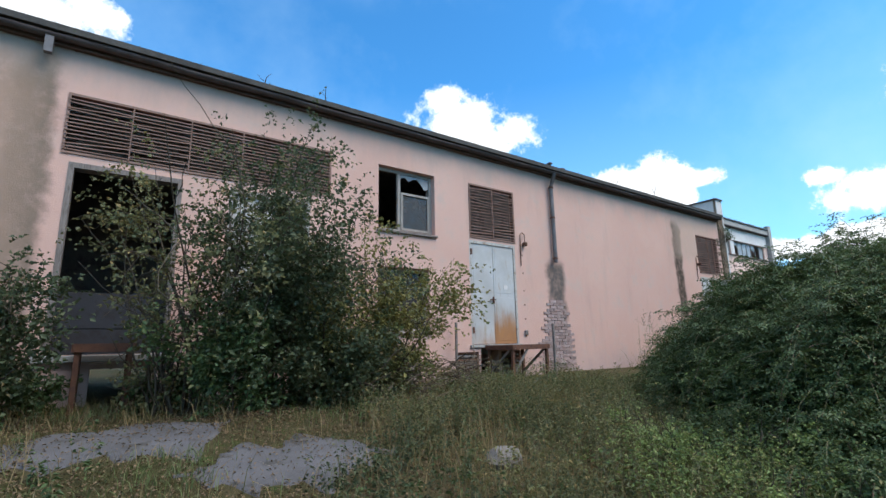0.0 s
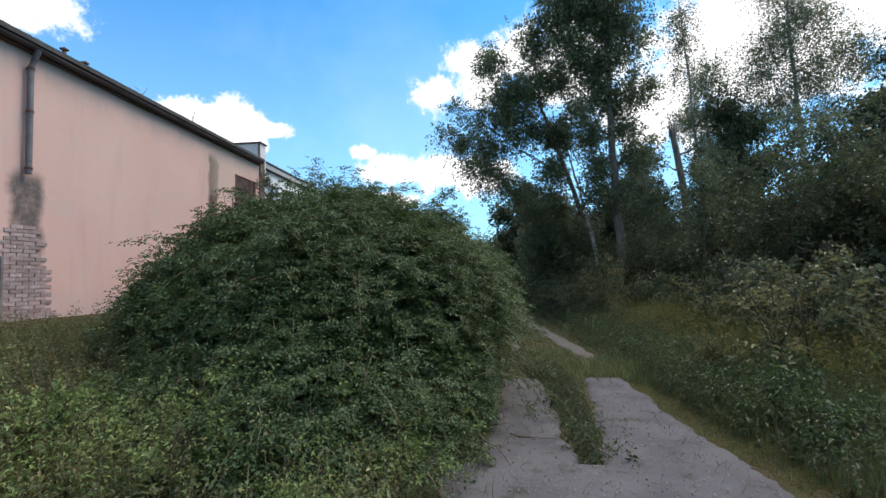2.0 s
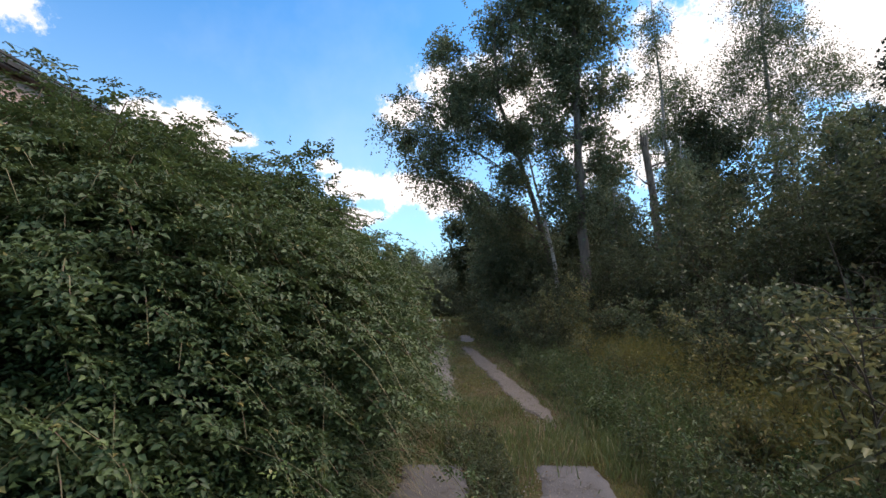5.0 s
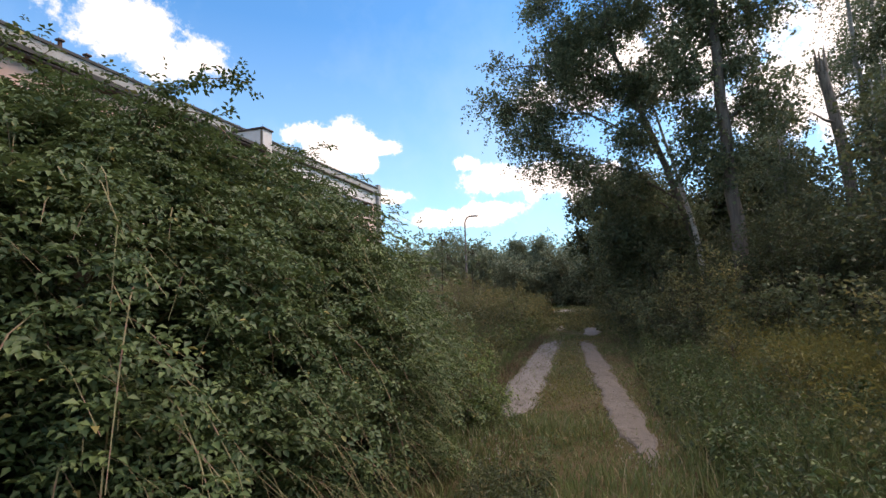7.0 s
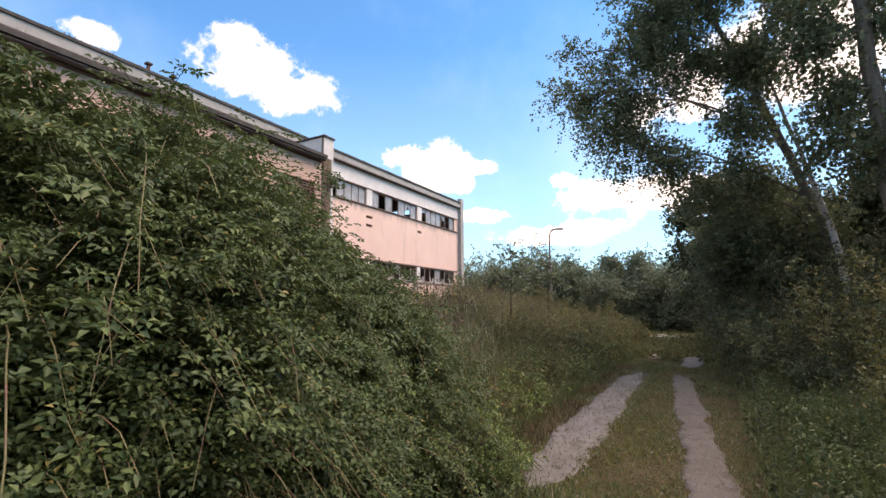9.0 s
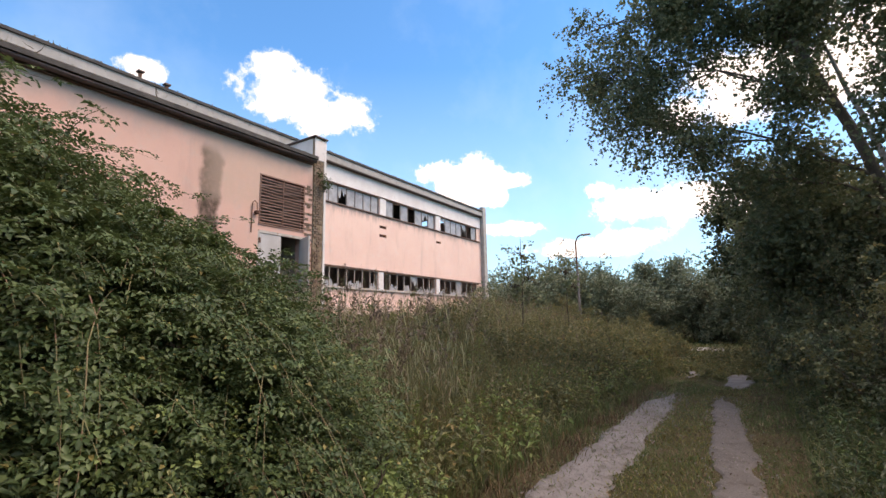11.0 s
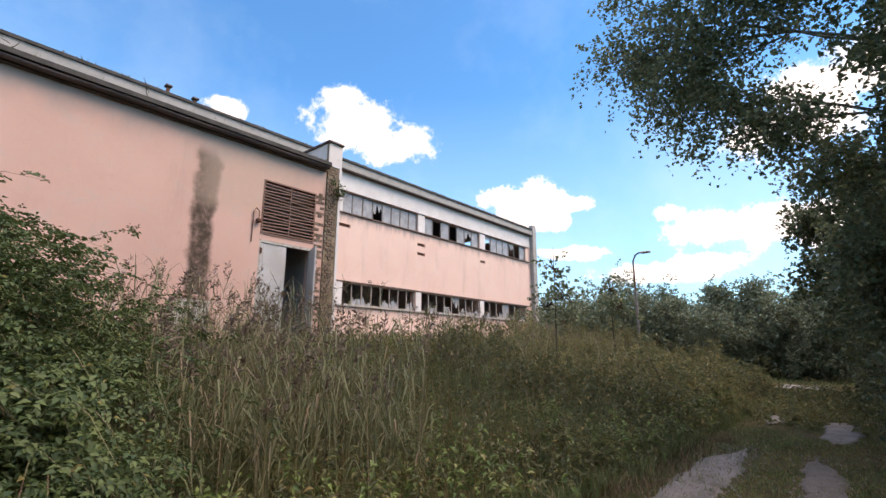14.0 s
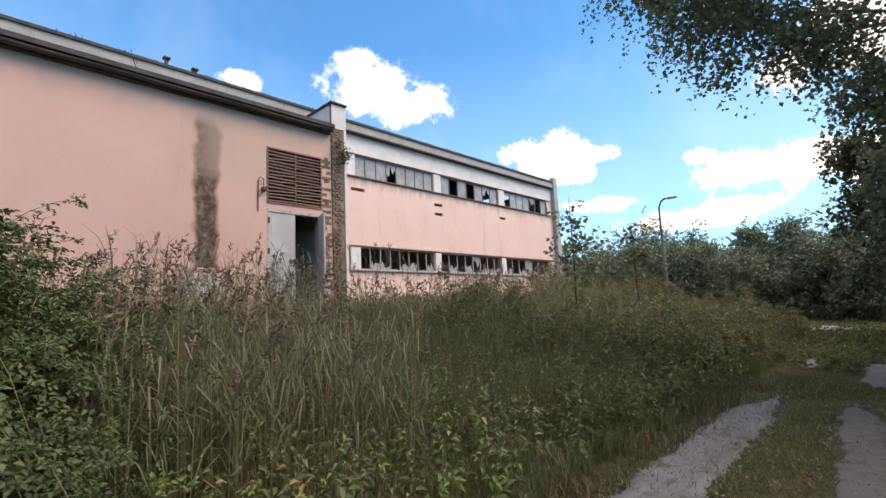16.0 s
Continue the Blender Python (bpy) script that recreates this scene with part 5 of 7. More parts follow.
part("spray_leaves", pinnate("spray_leaves", Q[near], QN[near], rng.uniform(0.6, 1.25, near.sum()) * 0.035, L_BRAMBLE, 2, T=QT[near]), L_BRAMBLE, thicket, kind="stuff")
part("spray_leaves", pinnate("spray_leaves", Q[~near], QN[~near], rng.uniform(0.6, 1.2, (~near).sum()) * 0.040, L_BRAMBLE, 1, T=QT[~near]), L_BRAMBLE, thicket, kind="stuff")
us = np.linspace(0, 1, 5)[None, :, None]
C = P[:, None] + D[:, None] * ln[:, None] * us - np.array([0, 0, 1.0]) * sag[:, None] * ln[:, None] * us ** 2
wd = unit(np.cross(D, np.array([0.3, 0.2, 1.0])))[:, None] * np.array([0.0035, 0.003, 0.0025, 0.002, 0.001])[None, :, None]
V = np.stack([C - wd, C + wd], 2).reshape(-1, 3)
i = (np.arange(m)[:, None] * 10 + np.arange(4)[None] * 2).reshape(-1, 1)
part("spray_stemwork", raw_mesh("spray_stemwork", V, [i + np.array([[0, 1, 3, 2]])], M_CANE), M_CANE, thicket, kind="stuff")
# arching canes with leaves along them
canes, cl, cn = [], [], []
for k in range(150):
    while True:
        x, y = rng.uniform(4.6, 13.2), rng.uniform(-0.1, 6.5)
        if mound_z(np.array(x), np.array(y)) > 0.5:
            break
    hgt = float(mound_z(np.array(x), np.array(y)))
    z = float(ground_z(x, y)) + hgt - 0.12
    an = rng.uniform(0, 2 * np.pi)
    tall = k < 30 and hgt > 1.9 and x < 9.4
    p = curve_path((x, y, z), (math.cos(an) * 0.8, math.sin(an) * 0.8, 0.55 if not tall else 1.1), (rng.uniform(0.8, 1.3) if x < 9.4 else rng.uniform(0.5, 0.8)) if not tall else rng.uniform(0.6, 1.0), 12, 0.06, -0.17)
    canes.append((p, np.linspace(0.006, 0.0025, 13)))
    u = rng.uniform(1.5, 12, 44)
    cl.append(np.stack([np.interp(u, np.arange(13), p[:, c]) for c in range(3)], -1) + rng.normal(size=(44, 3)) * 0.03)
for x, y, dx, dy, tall in ((8.25, 1.15, 0.5, -0.1, 0.85), (8.15, 0.42, -0.3, -0.5, 0.6), (8.4, 0.9, 1.0, -0.2, 0.7), (8.1, 0.5, 0.9, -0.7, 0.7), (8.9, 0.6, 0.9, -0.4, 0.6), (7.6, 1.5, -0.6, 0.5, 0.6), (9.2, 2.2, 0.8, 0.5, 0.7), (8.6, 1.6, 0.3, 0.8, 0.7), (7.9, 2.0, -0.3, 0.6, 0.6)):
    z = float(ground_z(x, y)) + float(mound_z(np.array(x), np.array(y))) - 0.1
    p = curve_path((x, y, z), (dx * 0.45, dy * 0.45, 1.0), tall * rng.uniform(1.0, 1.25), 12, 0.04, -0.17)
    canes.append((p, np.linspace(0.007, 0.003, 13)))
    u = rng.uniform(3.5, 12, 80)
    cl.append(np.stack([np.interp(u, np.arange(13), p[:, c]) for c in range(3)], -1) + rng.normal(size=(80, 3)) * 0.045)
V, F = tubes(canes, 5)
part("cane_tangle", raw_mesh("cane_tangle", V, F, M_CANE, True), M_CANE, thicket, "long arching canes", "stuff")
P = np.concatenate(cl)
part("cane_leaves", pinnate("cane_leaves", P, rng.normal(size=P.shape) * 0.5 + np.array([0, 0, 0.8]), rng.uniform(0.6, 1.2, len(P)) * 0.042, L_BRAMBLE), L_BRAMBLE, thicket, kind="stuff")
# hanging runners on the side towards the track
run, rl = [], []
for k in range(30):
    x = rng.uniform(6.2, 12.4)
    y = rng.uniform(0.1, 1.1)
    z = float(ground_z(x, y)) + max(float(mound_z(np.array(x), np.array(y))), 0.6)
    p = curve_path((x, y + 0.1, z + 0.05), (rng.normal() * 0.4, -0.75, 0.25), rng.uniform(1.0, 2.0), 12, 0.07, -0.22)
    p[:, 2] = np.maximum(p[:, 2], ground_z(p[:, 0], p[:, 1]) + 0.05)
    run.append((p, np.linspace(0.0038, 0.002, 13)))
    u = rng.uniform(0, 12, 44)
    rl.append(np.stack([np.interp(u, np.arange(13), p[:, c]) for c in range(3)], -1) + rng.normal(size=(44, 3)) * 0.03)
V, F = tubes(run, 5)
part("runner_tangle", raw_mesh("runner_tangle", V, F, M_CANE, True), M_CANE, thicket, "pale hanging runners", "stuff")
P = np.concatenate(rl)
part("runner_leaves", pinnate("runner_leaves", P, rng.normal(size=P.shape) * 0.4 + np.array([0, -0.6, 0.6]), rng.uniform(0.6, 1.2, len(P)) * 0.032, L_BRAMBLE), L_BRAMBLE, thicket, kind="stuff")

# withered leaves low on the side towards the track
pf, _ = flank(5200, True)
dry = (pf[:, 2] - ground_z(pf[:, 0], pf[:, 1]) < 0.75) & (lump(pf[:, 0], pf[:, 2], 0.4, 5) > -0.1) & (pf[:, 0] > 8.6)
P = pf[dry] + rng.normal(size=(int(dry.sum()), 3)) * 0.06 - np.array([0, 0.03, 0])
P = np.repeat(P, 2, 0) + rng.normal(size=(2 * len(P), 3)) * 0.05
P = P[clear_of_slab(P)]
P[:, 2] = np.maximum(P[:, 2], ground_z(P[:, 0], P[:, 1]) + 0.03)
part("withered_leaves", pinnate("withered_leaves", P, rng.normal(size=P.shape) * 0.6 + np.array([0, -0.3, 0.6]), rng.uniform(0.6, 1.2, len(P)) * 0.032, L_LITTER), L_LITTER, thicket, "withered brown leaves", "stuff")

# fresh yellow-green growth low on the sides of the thicket
fresh = []
for nf, ax in ((2600, False), (2200, True)):
    pf, _ = flank(nf, ax)
    low_side = (pf[:, 2] - ground_z(pf[:, 0], pf[:, 1]) < 1.05) & (lump(pf[:, 0] + pf[:, 2], pf[:, 1] - pf[:, 2], 0.45, 9) > 0.0)
    if ax:
        low_side &= (pf[:, 0] > 10.6) | (pf[:, 0] < 6.6)
    fresh.append(pf[low_side] + (np.array([0.0, -0.12, 0.0]) if ax else np.array([-0.12, 0.0, 0.0])))
P = np.repeat(np.concatenate(fresh), 7, 0)
P = P + rng.normal(size=P.shape) * 0.10
P = P[clear_of_slab(P)]
P[:, 2] = np.maximum(P[:, 2], ground_z(P[:, 0], P[:, 1]) + 0.03)
part("fresh_leaves", pinnate("fresh_leaves", P, rng.normal(size=P.shape) * 0.4 + np.array([-0.1, -0.2, 0.8]), rng.uniform(0.6, 1.2, len(P)) * 0.030, L_BRIGHT), L_BRIGHT, thicket, "fresh yellow-green leaves", "stuff")

# pale green young shoots in front of the thicket
for k, (x, y, s) in enumerate([(5.3, 1.5, 1.0), (5.7, 1.15, 0.85), (5.0, 1.15, 0.75), (12.1, 0.38, 0.85), (12.4, 0.6, 0.95), (11.75, 0.25, 0.7), (12.8, 1.0, 0.9), (12.2, 0.15, 0.55), (6.3, 0.9, 0.8), (5.6, 1.9, 1.05), (5.2, 2.4, 0.8), (5.9, 1.0, 1.0), (12.5, 0.7, 0.7), (4.75, 1.7, 0.85), (4.4, 2.3, 0.75), (5.0, 2.9, 0.9), (4.8, 1.25, 0.7), (4.2, 1.5, 0.6), (4.6, 3.4, 0.8), (11.9, 0.1, 0.8), (12.05, -0.02, 0.6)]):
    if k == 0:
        shoot = settle(make_shrub("bramble_shoot", "young bramble with yellow-green leaves", 0.95, 0.8, 9, 1500, L_BRIGHT, 0.042, 0.6, "bramble", compact=1.6, group="young brambles by the thicket"), x, y, s)
    else:
        plant(shoot, x, y, s, k * 67)

# ---------------- trees at the edge of the wood ----------------
make_tree("poplar_tree", "tall poplar leaning over the track with a pale trunk", [(22.6, -5.2, 0.1), (22.0, -4.0, 4.0), (21.7, -3.3, 6.0), (21.5, -2.3, 9.0), (21.6, -2.0, 13.0)], 0.125,
          [(21.7, 1.85, 7.75, 0.8, 0.8, 0.6), (21.5, 0.7, 7.2, 1.1, 0.95, 1.2), (21.4, 0.15, 5.8, 0.9, 0.6, 0.8), (21.5, -0.2, 8.8, 1.2, 1.0, 1.2), (21.5, -0.1, 10.9, 0.8, 0.45, 0.9), (21.5, -1.4, 7.9, 1.2, 1.0, 0.85),
           (21.7, -1.8, 9.7, 1.3, 1.1, 1.4), (21.4, -0.8, 5.2, 0.8, 0.6, 0.6), (21.6, -2.6, 12.2, 1.2, 1.1, 1.4), (21.5, -2.7, 6.1, 1.0, 0.7, 0.8), (21.6, 1.4, 8.9, 0.5, 0.4, 0.4), (21.7, -2.9, 7.8, 1.0, 0.7, 0.9), (21.7, -3.0, 10.2, 1.0, 0.8, 0.9), (22.3, -1.8, 4.4, 0.9, 0.7, 0.8), (22.4, -2.8, 4.7, 0.9, 0.7, 0.7)], L_POPLAR, M_BARK, 0.088, 1.3, 0.7, gaps=0.22)
make_tree("poplar_tree", "tall poplar with a dark straight trunk and a broad crown", [(20.1, -5.1, 0.3), (20.2, -4.85, 6.3), (20.5, -4.9, 10.5), (20.6, -4.5, 16.0)], 0.19,
          [(20.6, -4.3, 13.2, 1.4, 1.4, 1.6), (20.5, -5.7, 11.4, 1.2, 1.0, 1.2), (20.5, -3.4, 10.6, 1.1, 0.9, 1.1), (20.4, -6.0, 9.0, 1.0, 0.7, 0.7), (20.4, -6.1, 6.4, 1.0, 0.75, 0.8), (20.3, -3.7, 7.3, 0.9, 0.8, 0.8),
           (20.3, -4.4, 4.7, 1.0, 1.1, 0.8), (20.6, -4.4, 16.0, 1.1, 1.1, 1.4), (20.5, -3.1, 12.9, 1.1, 0.9, 1.3), (20.4, -5.5, 13.4, 0.9, 0.8, 1.0), (20.5, -5.2, 8.6, 0.7, 0.6, 0.6), (20.4, -4.9, 10.0, 0.9, 0.9, 0.9), (20.4, -4.1, 8.8, 0.9, 0.7, 0.8), (20.4, -5.5, 7.5, 0.7, 0.6, 0.6), (20.4, -4.8, 11.9, 1.0, 1.0, 1.0), (20.9, -4.3, 6.0, 0.9, 0.8, 0.8)], L_POPLAR, M_BARK, 0.092, 1.25, 0.5, gaps=0.26)
make_tree("poplar_tree", "slender pale poplar stem leaning beside the taller ones", [(20.9, -4.5, 0.1), (21.2, -4.2, 3.0), (21.6, -3.7, 5.6), (21.8, -3.2, 8.0)], 0.08,
          [(21.8, -3.2, 7.6, 0.9, 0.7, 0.8), (21.6, -3.9, 8.6, 0.8, 0.6, 0.6)], L_POPLAR, M_BIRCH, 0.10, 1.0, 0.6)
make_tree("poplar_tree", "young bushy poplar leafy down to the ground by the track", [(23.9, -2.5, 0.1), (23.9, -2.4, 2.4), (23.8, -2.3, 4.6)], 0.07,
          [(23.8, -2.05, 3.5, 0.8, 0.7, 0.75), (23.9, -2.15, 2.3, 0.9, 0.75, 0.8), (23.8, -3.10, 4.2, 0.9, 0.8, 0.9), (23.9, -3.10, 2.6, 1.0, 0.9, 1.0), (23.8, -2.70, 1.2, 1.0, 0.75, 0.8), (23.6, -3.80, 3.4, 0.9, 0.8, 1.0), (22.9, -3.10, 3.4, 0.9, 0.8, 0.9), (22.6, -4.00, 3.6, 0.9, 0.8, 0.8), (22.8, -2.20, 2.9, 0.8, 0.6, 0.8)], L_POPLAR, M_BARK, 0.10, 1.3, 0.4)
make_tree("wood_tree", "broad leafy tree where the track meets the road", [(32.6, -2.9, 0.1), (32.5, -2.7, 4.0), (32.4, -2.6, 8.0)], 0.14,
          [(32.2, -0.85, 5.5, 1.2, 0.9, 0.8), (32.2, -1.2, 3.9, 1.2, 1.1, 0.9), (32.3, -1.7, 2.4, 1.2, 1.1, 0.9), (32.3, -2.6, 6.9, 1.4, 1.4, 1.1), (32.4, -2.8, 4.8, 1.5, 1.4, 1.2), (32.4, -3.0, 2.4, 1.6, 1.5, 1.2), (32.6, -4.4, 5.8, 1.6, 1.5, 1.4)], L_SHRUB, M_BARK, 0.13, 0.8, 0.4)
make_tree("birch_tree", "slender birch with a pale trunk and an airy hanging crown", [(24.4, -10.2, 0.5), (24.4, -10.0, 6), (24.3, -9.7, 11.0), (24.3, -9.4, 15.0)], 0.11,
          [(24.3, -9.4, 14.0, 0.6, 0.6, 0.9), (24.3, -9.6, 12.6, 0.6, 0.55, 0.8), (24.3, -9.4, 11.2, 0.5, 0.5, 0.6), (24.4, -10.4, 8.8, 0.8, 0.9, 0.8)], L_BIRCH, M_BIRCH, 0.085, 0.8, 1.3, gaps=0.3, twig=0.8, ratio=0.7)
make_tree("birch_tree", "tall birch with a light open crown of hanging twigs", [(24.7, -14.9, 0.5), (24.8, -14.9, 7.6), (25.0, -14.8, 13), (25.0, -14.8, 18)], 0.15,
          [(25.0, -14.7, 16.0, 1.4, 1.5, 1.5), (25.0, -15.6, 13.4, 1.5, 1.7, 1.4), (25.0, -13.7, 12.2, 1.2, 1.1, 1.4), (25.0, -15.4, 10.8, 1.4, 1.3, 1.3), (25.0, -17.6, 12.0, 1.2, 1.3, 1.0), (25.0, -19.0, 11.4, 0.9, 0.9, 0.7),
           (25.0, -16.9, 9.2, 1.2, 1.0, 0.8), (25.0, -13.7, 9.6, 1.1, 1.0, 1.0), (25.0, -12.9, 11.0, 0.7, 0.6, 0.8)], L_BIRCH, M_BIRCH, 0.09, 0.85, 1.2, gaps=0.3, twig=0.9, ratio=0.7)
make_tree("wood_tree", "leafy bright green tree among the birches", [(23.6, -11.2, 0.4), (23.7, -11.2, 5), (23.6, -11.2, 10.0)], 0.11,
          [(23.6, -10.9, 9.2, 0.9, 0.9, 1.1), (23.6, -11.8, 8.0, 1.1, 1.1, 1.0), (23.6, -10.4, 7.3, 0.9, 0.9, 0.9), (23.6, -11.2, 6.0, 1.3, 1.3, 1.0), (23.6, -12.6, 6.4, 0.9, 0.9, 0.9)], L_SHRUB, M_BARK, 0.10, 1.0, 0.4)
make_tree("birch_tree", "birch with a grey trunk at the back of the wood", [(29, -12.6, 0.5), (29.1, -12.6, 7), (29, -12.8, 14)], 0.14,
          [(29, -12.8, 12.6, 1.1, 1.1, 1.3), (29, -11.6, 10.4, 1.1, 1.1, 1.1), (29, -13.9, 10.2, 1.2, 1.2, 1.1), (29, -12.6, 8.2, 1.4, 1.4, 1.0)], L_BIRCH, M_BIRCH, 0.10, 0.7, 1.1, gaps=0.3, twig=0.9)
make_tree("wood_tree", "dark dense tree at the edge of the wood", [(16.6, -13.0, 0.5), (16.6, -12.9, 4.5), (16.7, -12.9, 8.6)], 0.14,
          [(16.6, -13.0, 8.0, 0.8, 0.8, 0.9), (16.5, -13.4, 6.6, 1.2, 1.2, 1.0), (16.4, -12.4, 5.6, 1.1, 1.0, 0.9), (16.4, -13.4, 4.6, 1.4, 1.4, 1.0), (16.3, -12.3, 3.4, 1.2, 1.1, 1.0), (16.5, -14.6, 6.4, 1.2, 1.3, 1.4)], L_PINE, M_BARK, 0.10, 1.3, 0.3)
for k, (x, y, h) in enumerate([(18.4, -7.3, 5.6), (21.3, -9.0, 7.0), (17.2, -9.6, 6.5), (22.4, -6.9, 6.0), (14.2, -8.6, 5.5)]):
    small_tree("birch_tree", "thin young birch with a pale trunk in the undergrowth", x, y, h, 0.05, L_BIRCH, M_BIRCH, 0.085, 0.9, 0.42, 0.9, 0.8, 6)
for x, y, h, m in ((28.0, -8.6, 8.0, L_BIRCH), (27.6, -13.4, 9.0, L_SHRUB), (20.8, -15.0, 8.0, L_SHRUB), (26.5, -7.2, 6.5, L_SHRUB), (26.2, -4.4, 4.6, L_SHRUB), (24.6, -5.6, 4.8, L_SHRUB), (29.0, -4.0, 4.8, L_SHRUB)):
    small_tree("wood_tree", "leafy tree filling the back of the wood", x, y, h, 0.12, m, M_BARK, 0.11, 2.0, 0.25, 0.7, 0.4, 8)

# broken dead trunk
t = thing("dead_tree", "dead grey broken trunk with splintered top", "dead tree", pose(22.0, -8.45, float(ground_z(22.0, -8.45))))
V, F = tubes([([(0, 0, -0.1), (-0.02, 0.1, 3), (-0.05, 0.3, 5.2), (-0.1, 0.6, 7.2)], [0.2, 0.15, 0.14, 0.12])], 10)
part("trunk", raw_mesh("trunk", V, F, M_DEADW, True), M_DEADW, t)
for k in range(7):
    a = k * 0.9
    V, F = tubes([([(-0.1 + 0.1 * math.cos(a), 0.6 + 0.1 * math.sin(a), 7.1), (-0.12 + 0.12 * math.cos(a), 0.64 + 0.12 * math.sin(a), 7.4 + rng.uniform(0, 0.5))], [0.06, 0.006])], 5)
    part("splinter", raw_mesh("splinter", V, F, M_DEADW, True), M_DEADW, t)
for z, a, ln in ((5.6, 2.2, 1.2), (6.3, 4.0, 0.9), (4.4, 0.6, 0.7)):
    p = curve_path((-0.05, 0.08 * z - 0.1, z), (math.cos(a), math.sin(a), 0.3), ln, 6, 0.15)
    V, F = tubes([(p, np.linspace(0.05, 0.01, 7))], 6)
    part("branch_stub", raw_mesh("branch_stub", V, F, M_DEADW, True), M_DEADW, t)

# ---------------- undergrowth ----------------
big = [make_shrub("undergrowth_bush", "dense dark green bush in the undergrowth", 5.2, 3.6, 16, 7500, L_SHRUB, 0.115, 0.6, compact=1.6, group="undergrowth of the wood"),
       make_shrub("undergrowth_bush", "tall loose bush with dull green leaves", 4.6, 3.0, 14, 6000, L_SHRUB, 0.11, 0.55, compact=1.5, group="undergrowth of the wood"),
       make_shrub("undergrowth_bush", "olive green bush with yellowing leaves", 3.0, 2.6, 14, 5200, L_OLIVE, 0.085, 0.6, compact=1.4, group="bushes beside the track")]
spots = []
r = random.Random(5)
for x in (9.5, 12.5, 15, 17.5, 20, 22.5, 25, 28, 31, 34):
    for y in (-9.2, -12.5, -16):
        spots.append((0 if r.random() < 0.6 else 1, x + r.uniform(-0.8, 0.8), y + r.uniform(-0.9, 0.9), r.uniform(0.8, 1.08)))
spots += [(1, 17.0, -6.2, 0.62), (1, 18.6, -4.9, 0.6), (0, 20.6, -6.8, 0.66), (1, 22.5, -3.9, 0.72), (0, 23.9, -6.4, 0.74), (0, 25.0, -3.6, 0.72), (1, 19.3, -7.9, 0.75), (0, 27.0, -4.8, 0.9), (0, 30.0, -4.4, 1.0), (1, 33, -4.0, 1.1), (0, 36, -4.8, 1.1),
          (2, 17.3, -3.7, 0.75), (2, 19.2, -3.0, 0.72), (2, 21.4, -2.9, 0.8), (2, 23.6, -2.7, 0.8), (2, 26.0, -2.9, 0.9), (2, 29, -2.9, 0.9),
          (1, 6.0, -6.6, 0.7), (0, 5.5, -9.8, 1.0), (0, 2.5, -9.0, 1.0), (1, 1.0, -12, 1.2), (0, -3, -9.5, 1.1), (2, 2.5, -5.5, 0.8), (1, 13.8, -7.4, 0.75), (1, 16.2, -8.0, 0.8)]
used = set()
for v, x, y, s in spots:
    sz = s * r.uniform(0.9, 1.15)
    if v not in used:
        used.add(v)
        settle(big[v], x, y, s, r.uniform(0, 360), sz)
    else:
        plant(big[v], x, y, s, r.uniform(0, 360), sz)

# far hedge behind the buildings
far = make_shrub("far_bush", "rounded bush in the distance, its leaves greyed for haze", 4.2, 4.4, 20, 10000, L_FARHAZE, 0.115, 0.75, compact=1.25, group="far hedge")
first_far = True
for k in range(44):
    row = k % 3
    x, y = 42 + row * 6 + r.uniform(-2, 2), -8 + (k // 3) * 2.2 + r.uniform(-1, 1)
    if y > 13.0 and x < 46:
        x += 6
    s = r.uniform(0.6, 1.25) * (1 + 0.14 * row)
    if first_far:
        settle(far, x, y, s, 0)
        first_far = False
    else:
        plant(far, x, y, s, r.uniform(0, 360))
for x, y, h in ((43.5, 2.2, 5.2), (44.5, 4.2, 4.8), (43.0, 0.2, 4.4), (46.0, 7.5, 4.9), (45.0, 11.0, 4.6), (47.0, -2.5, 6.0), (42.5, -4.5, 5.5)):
    small_tree("far_tree", "small tree standing out of the far hedge, its leaves greyed for haze", x, y, h, 0.08, L_FARHAZE, M_BARK, 0.12, 1.5, 0.3, 0.8, 0.3, 7)
# middle weeds and bushes left of the track
for x, y, s in ((22.0, 2.8, 0.5), (24.0, 3.6, 0.55), (26.5, 3.0, 0.6), (29, 4.5, 0.7), (31.5, 6.0, 0.75), (25.6, 6.0, 0.62), (27.8, 8.2, 0.8), (33.5, 3.0, 0.7), (21.8, 5.2, 0.5), (24.6, 8.6, 0.6), (20.6, 7.4, 0.42), (30.5, 9.5, 0.85), (23.2, 1.6, 0.42), (34, 9.0, 0.9)):
    plant(big[2], x, y, s, r.uniform(0, 360))

low = make_shrub("low_bush", "low olive green bush among the weeds beside the track", 1.35, 1.7, 14, 2600, L_OLIVE, 0.075, 0.6, compact=1.5, group="low bushes beside the track")
settle(low, 21.0, 1.5, 1.0)
for x, y, s in ((20.7, 1.25, 0.24), (21.6, 2.0, 0.30), (19.9, 2.9, 0.26), (22.8, 0.95, 0.22), (23.4, 2.6, 0.34), (18.6, 4.4, 0.24), (25.2, 1.5, 0.3)):
    plant(low, x + 0.6, y + 0.5, s * 3.4, r.uniform(0, 360), s * 3.2)

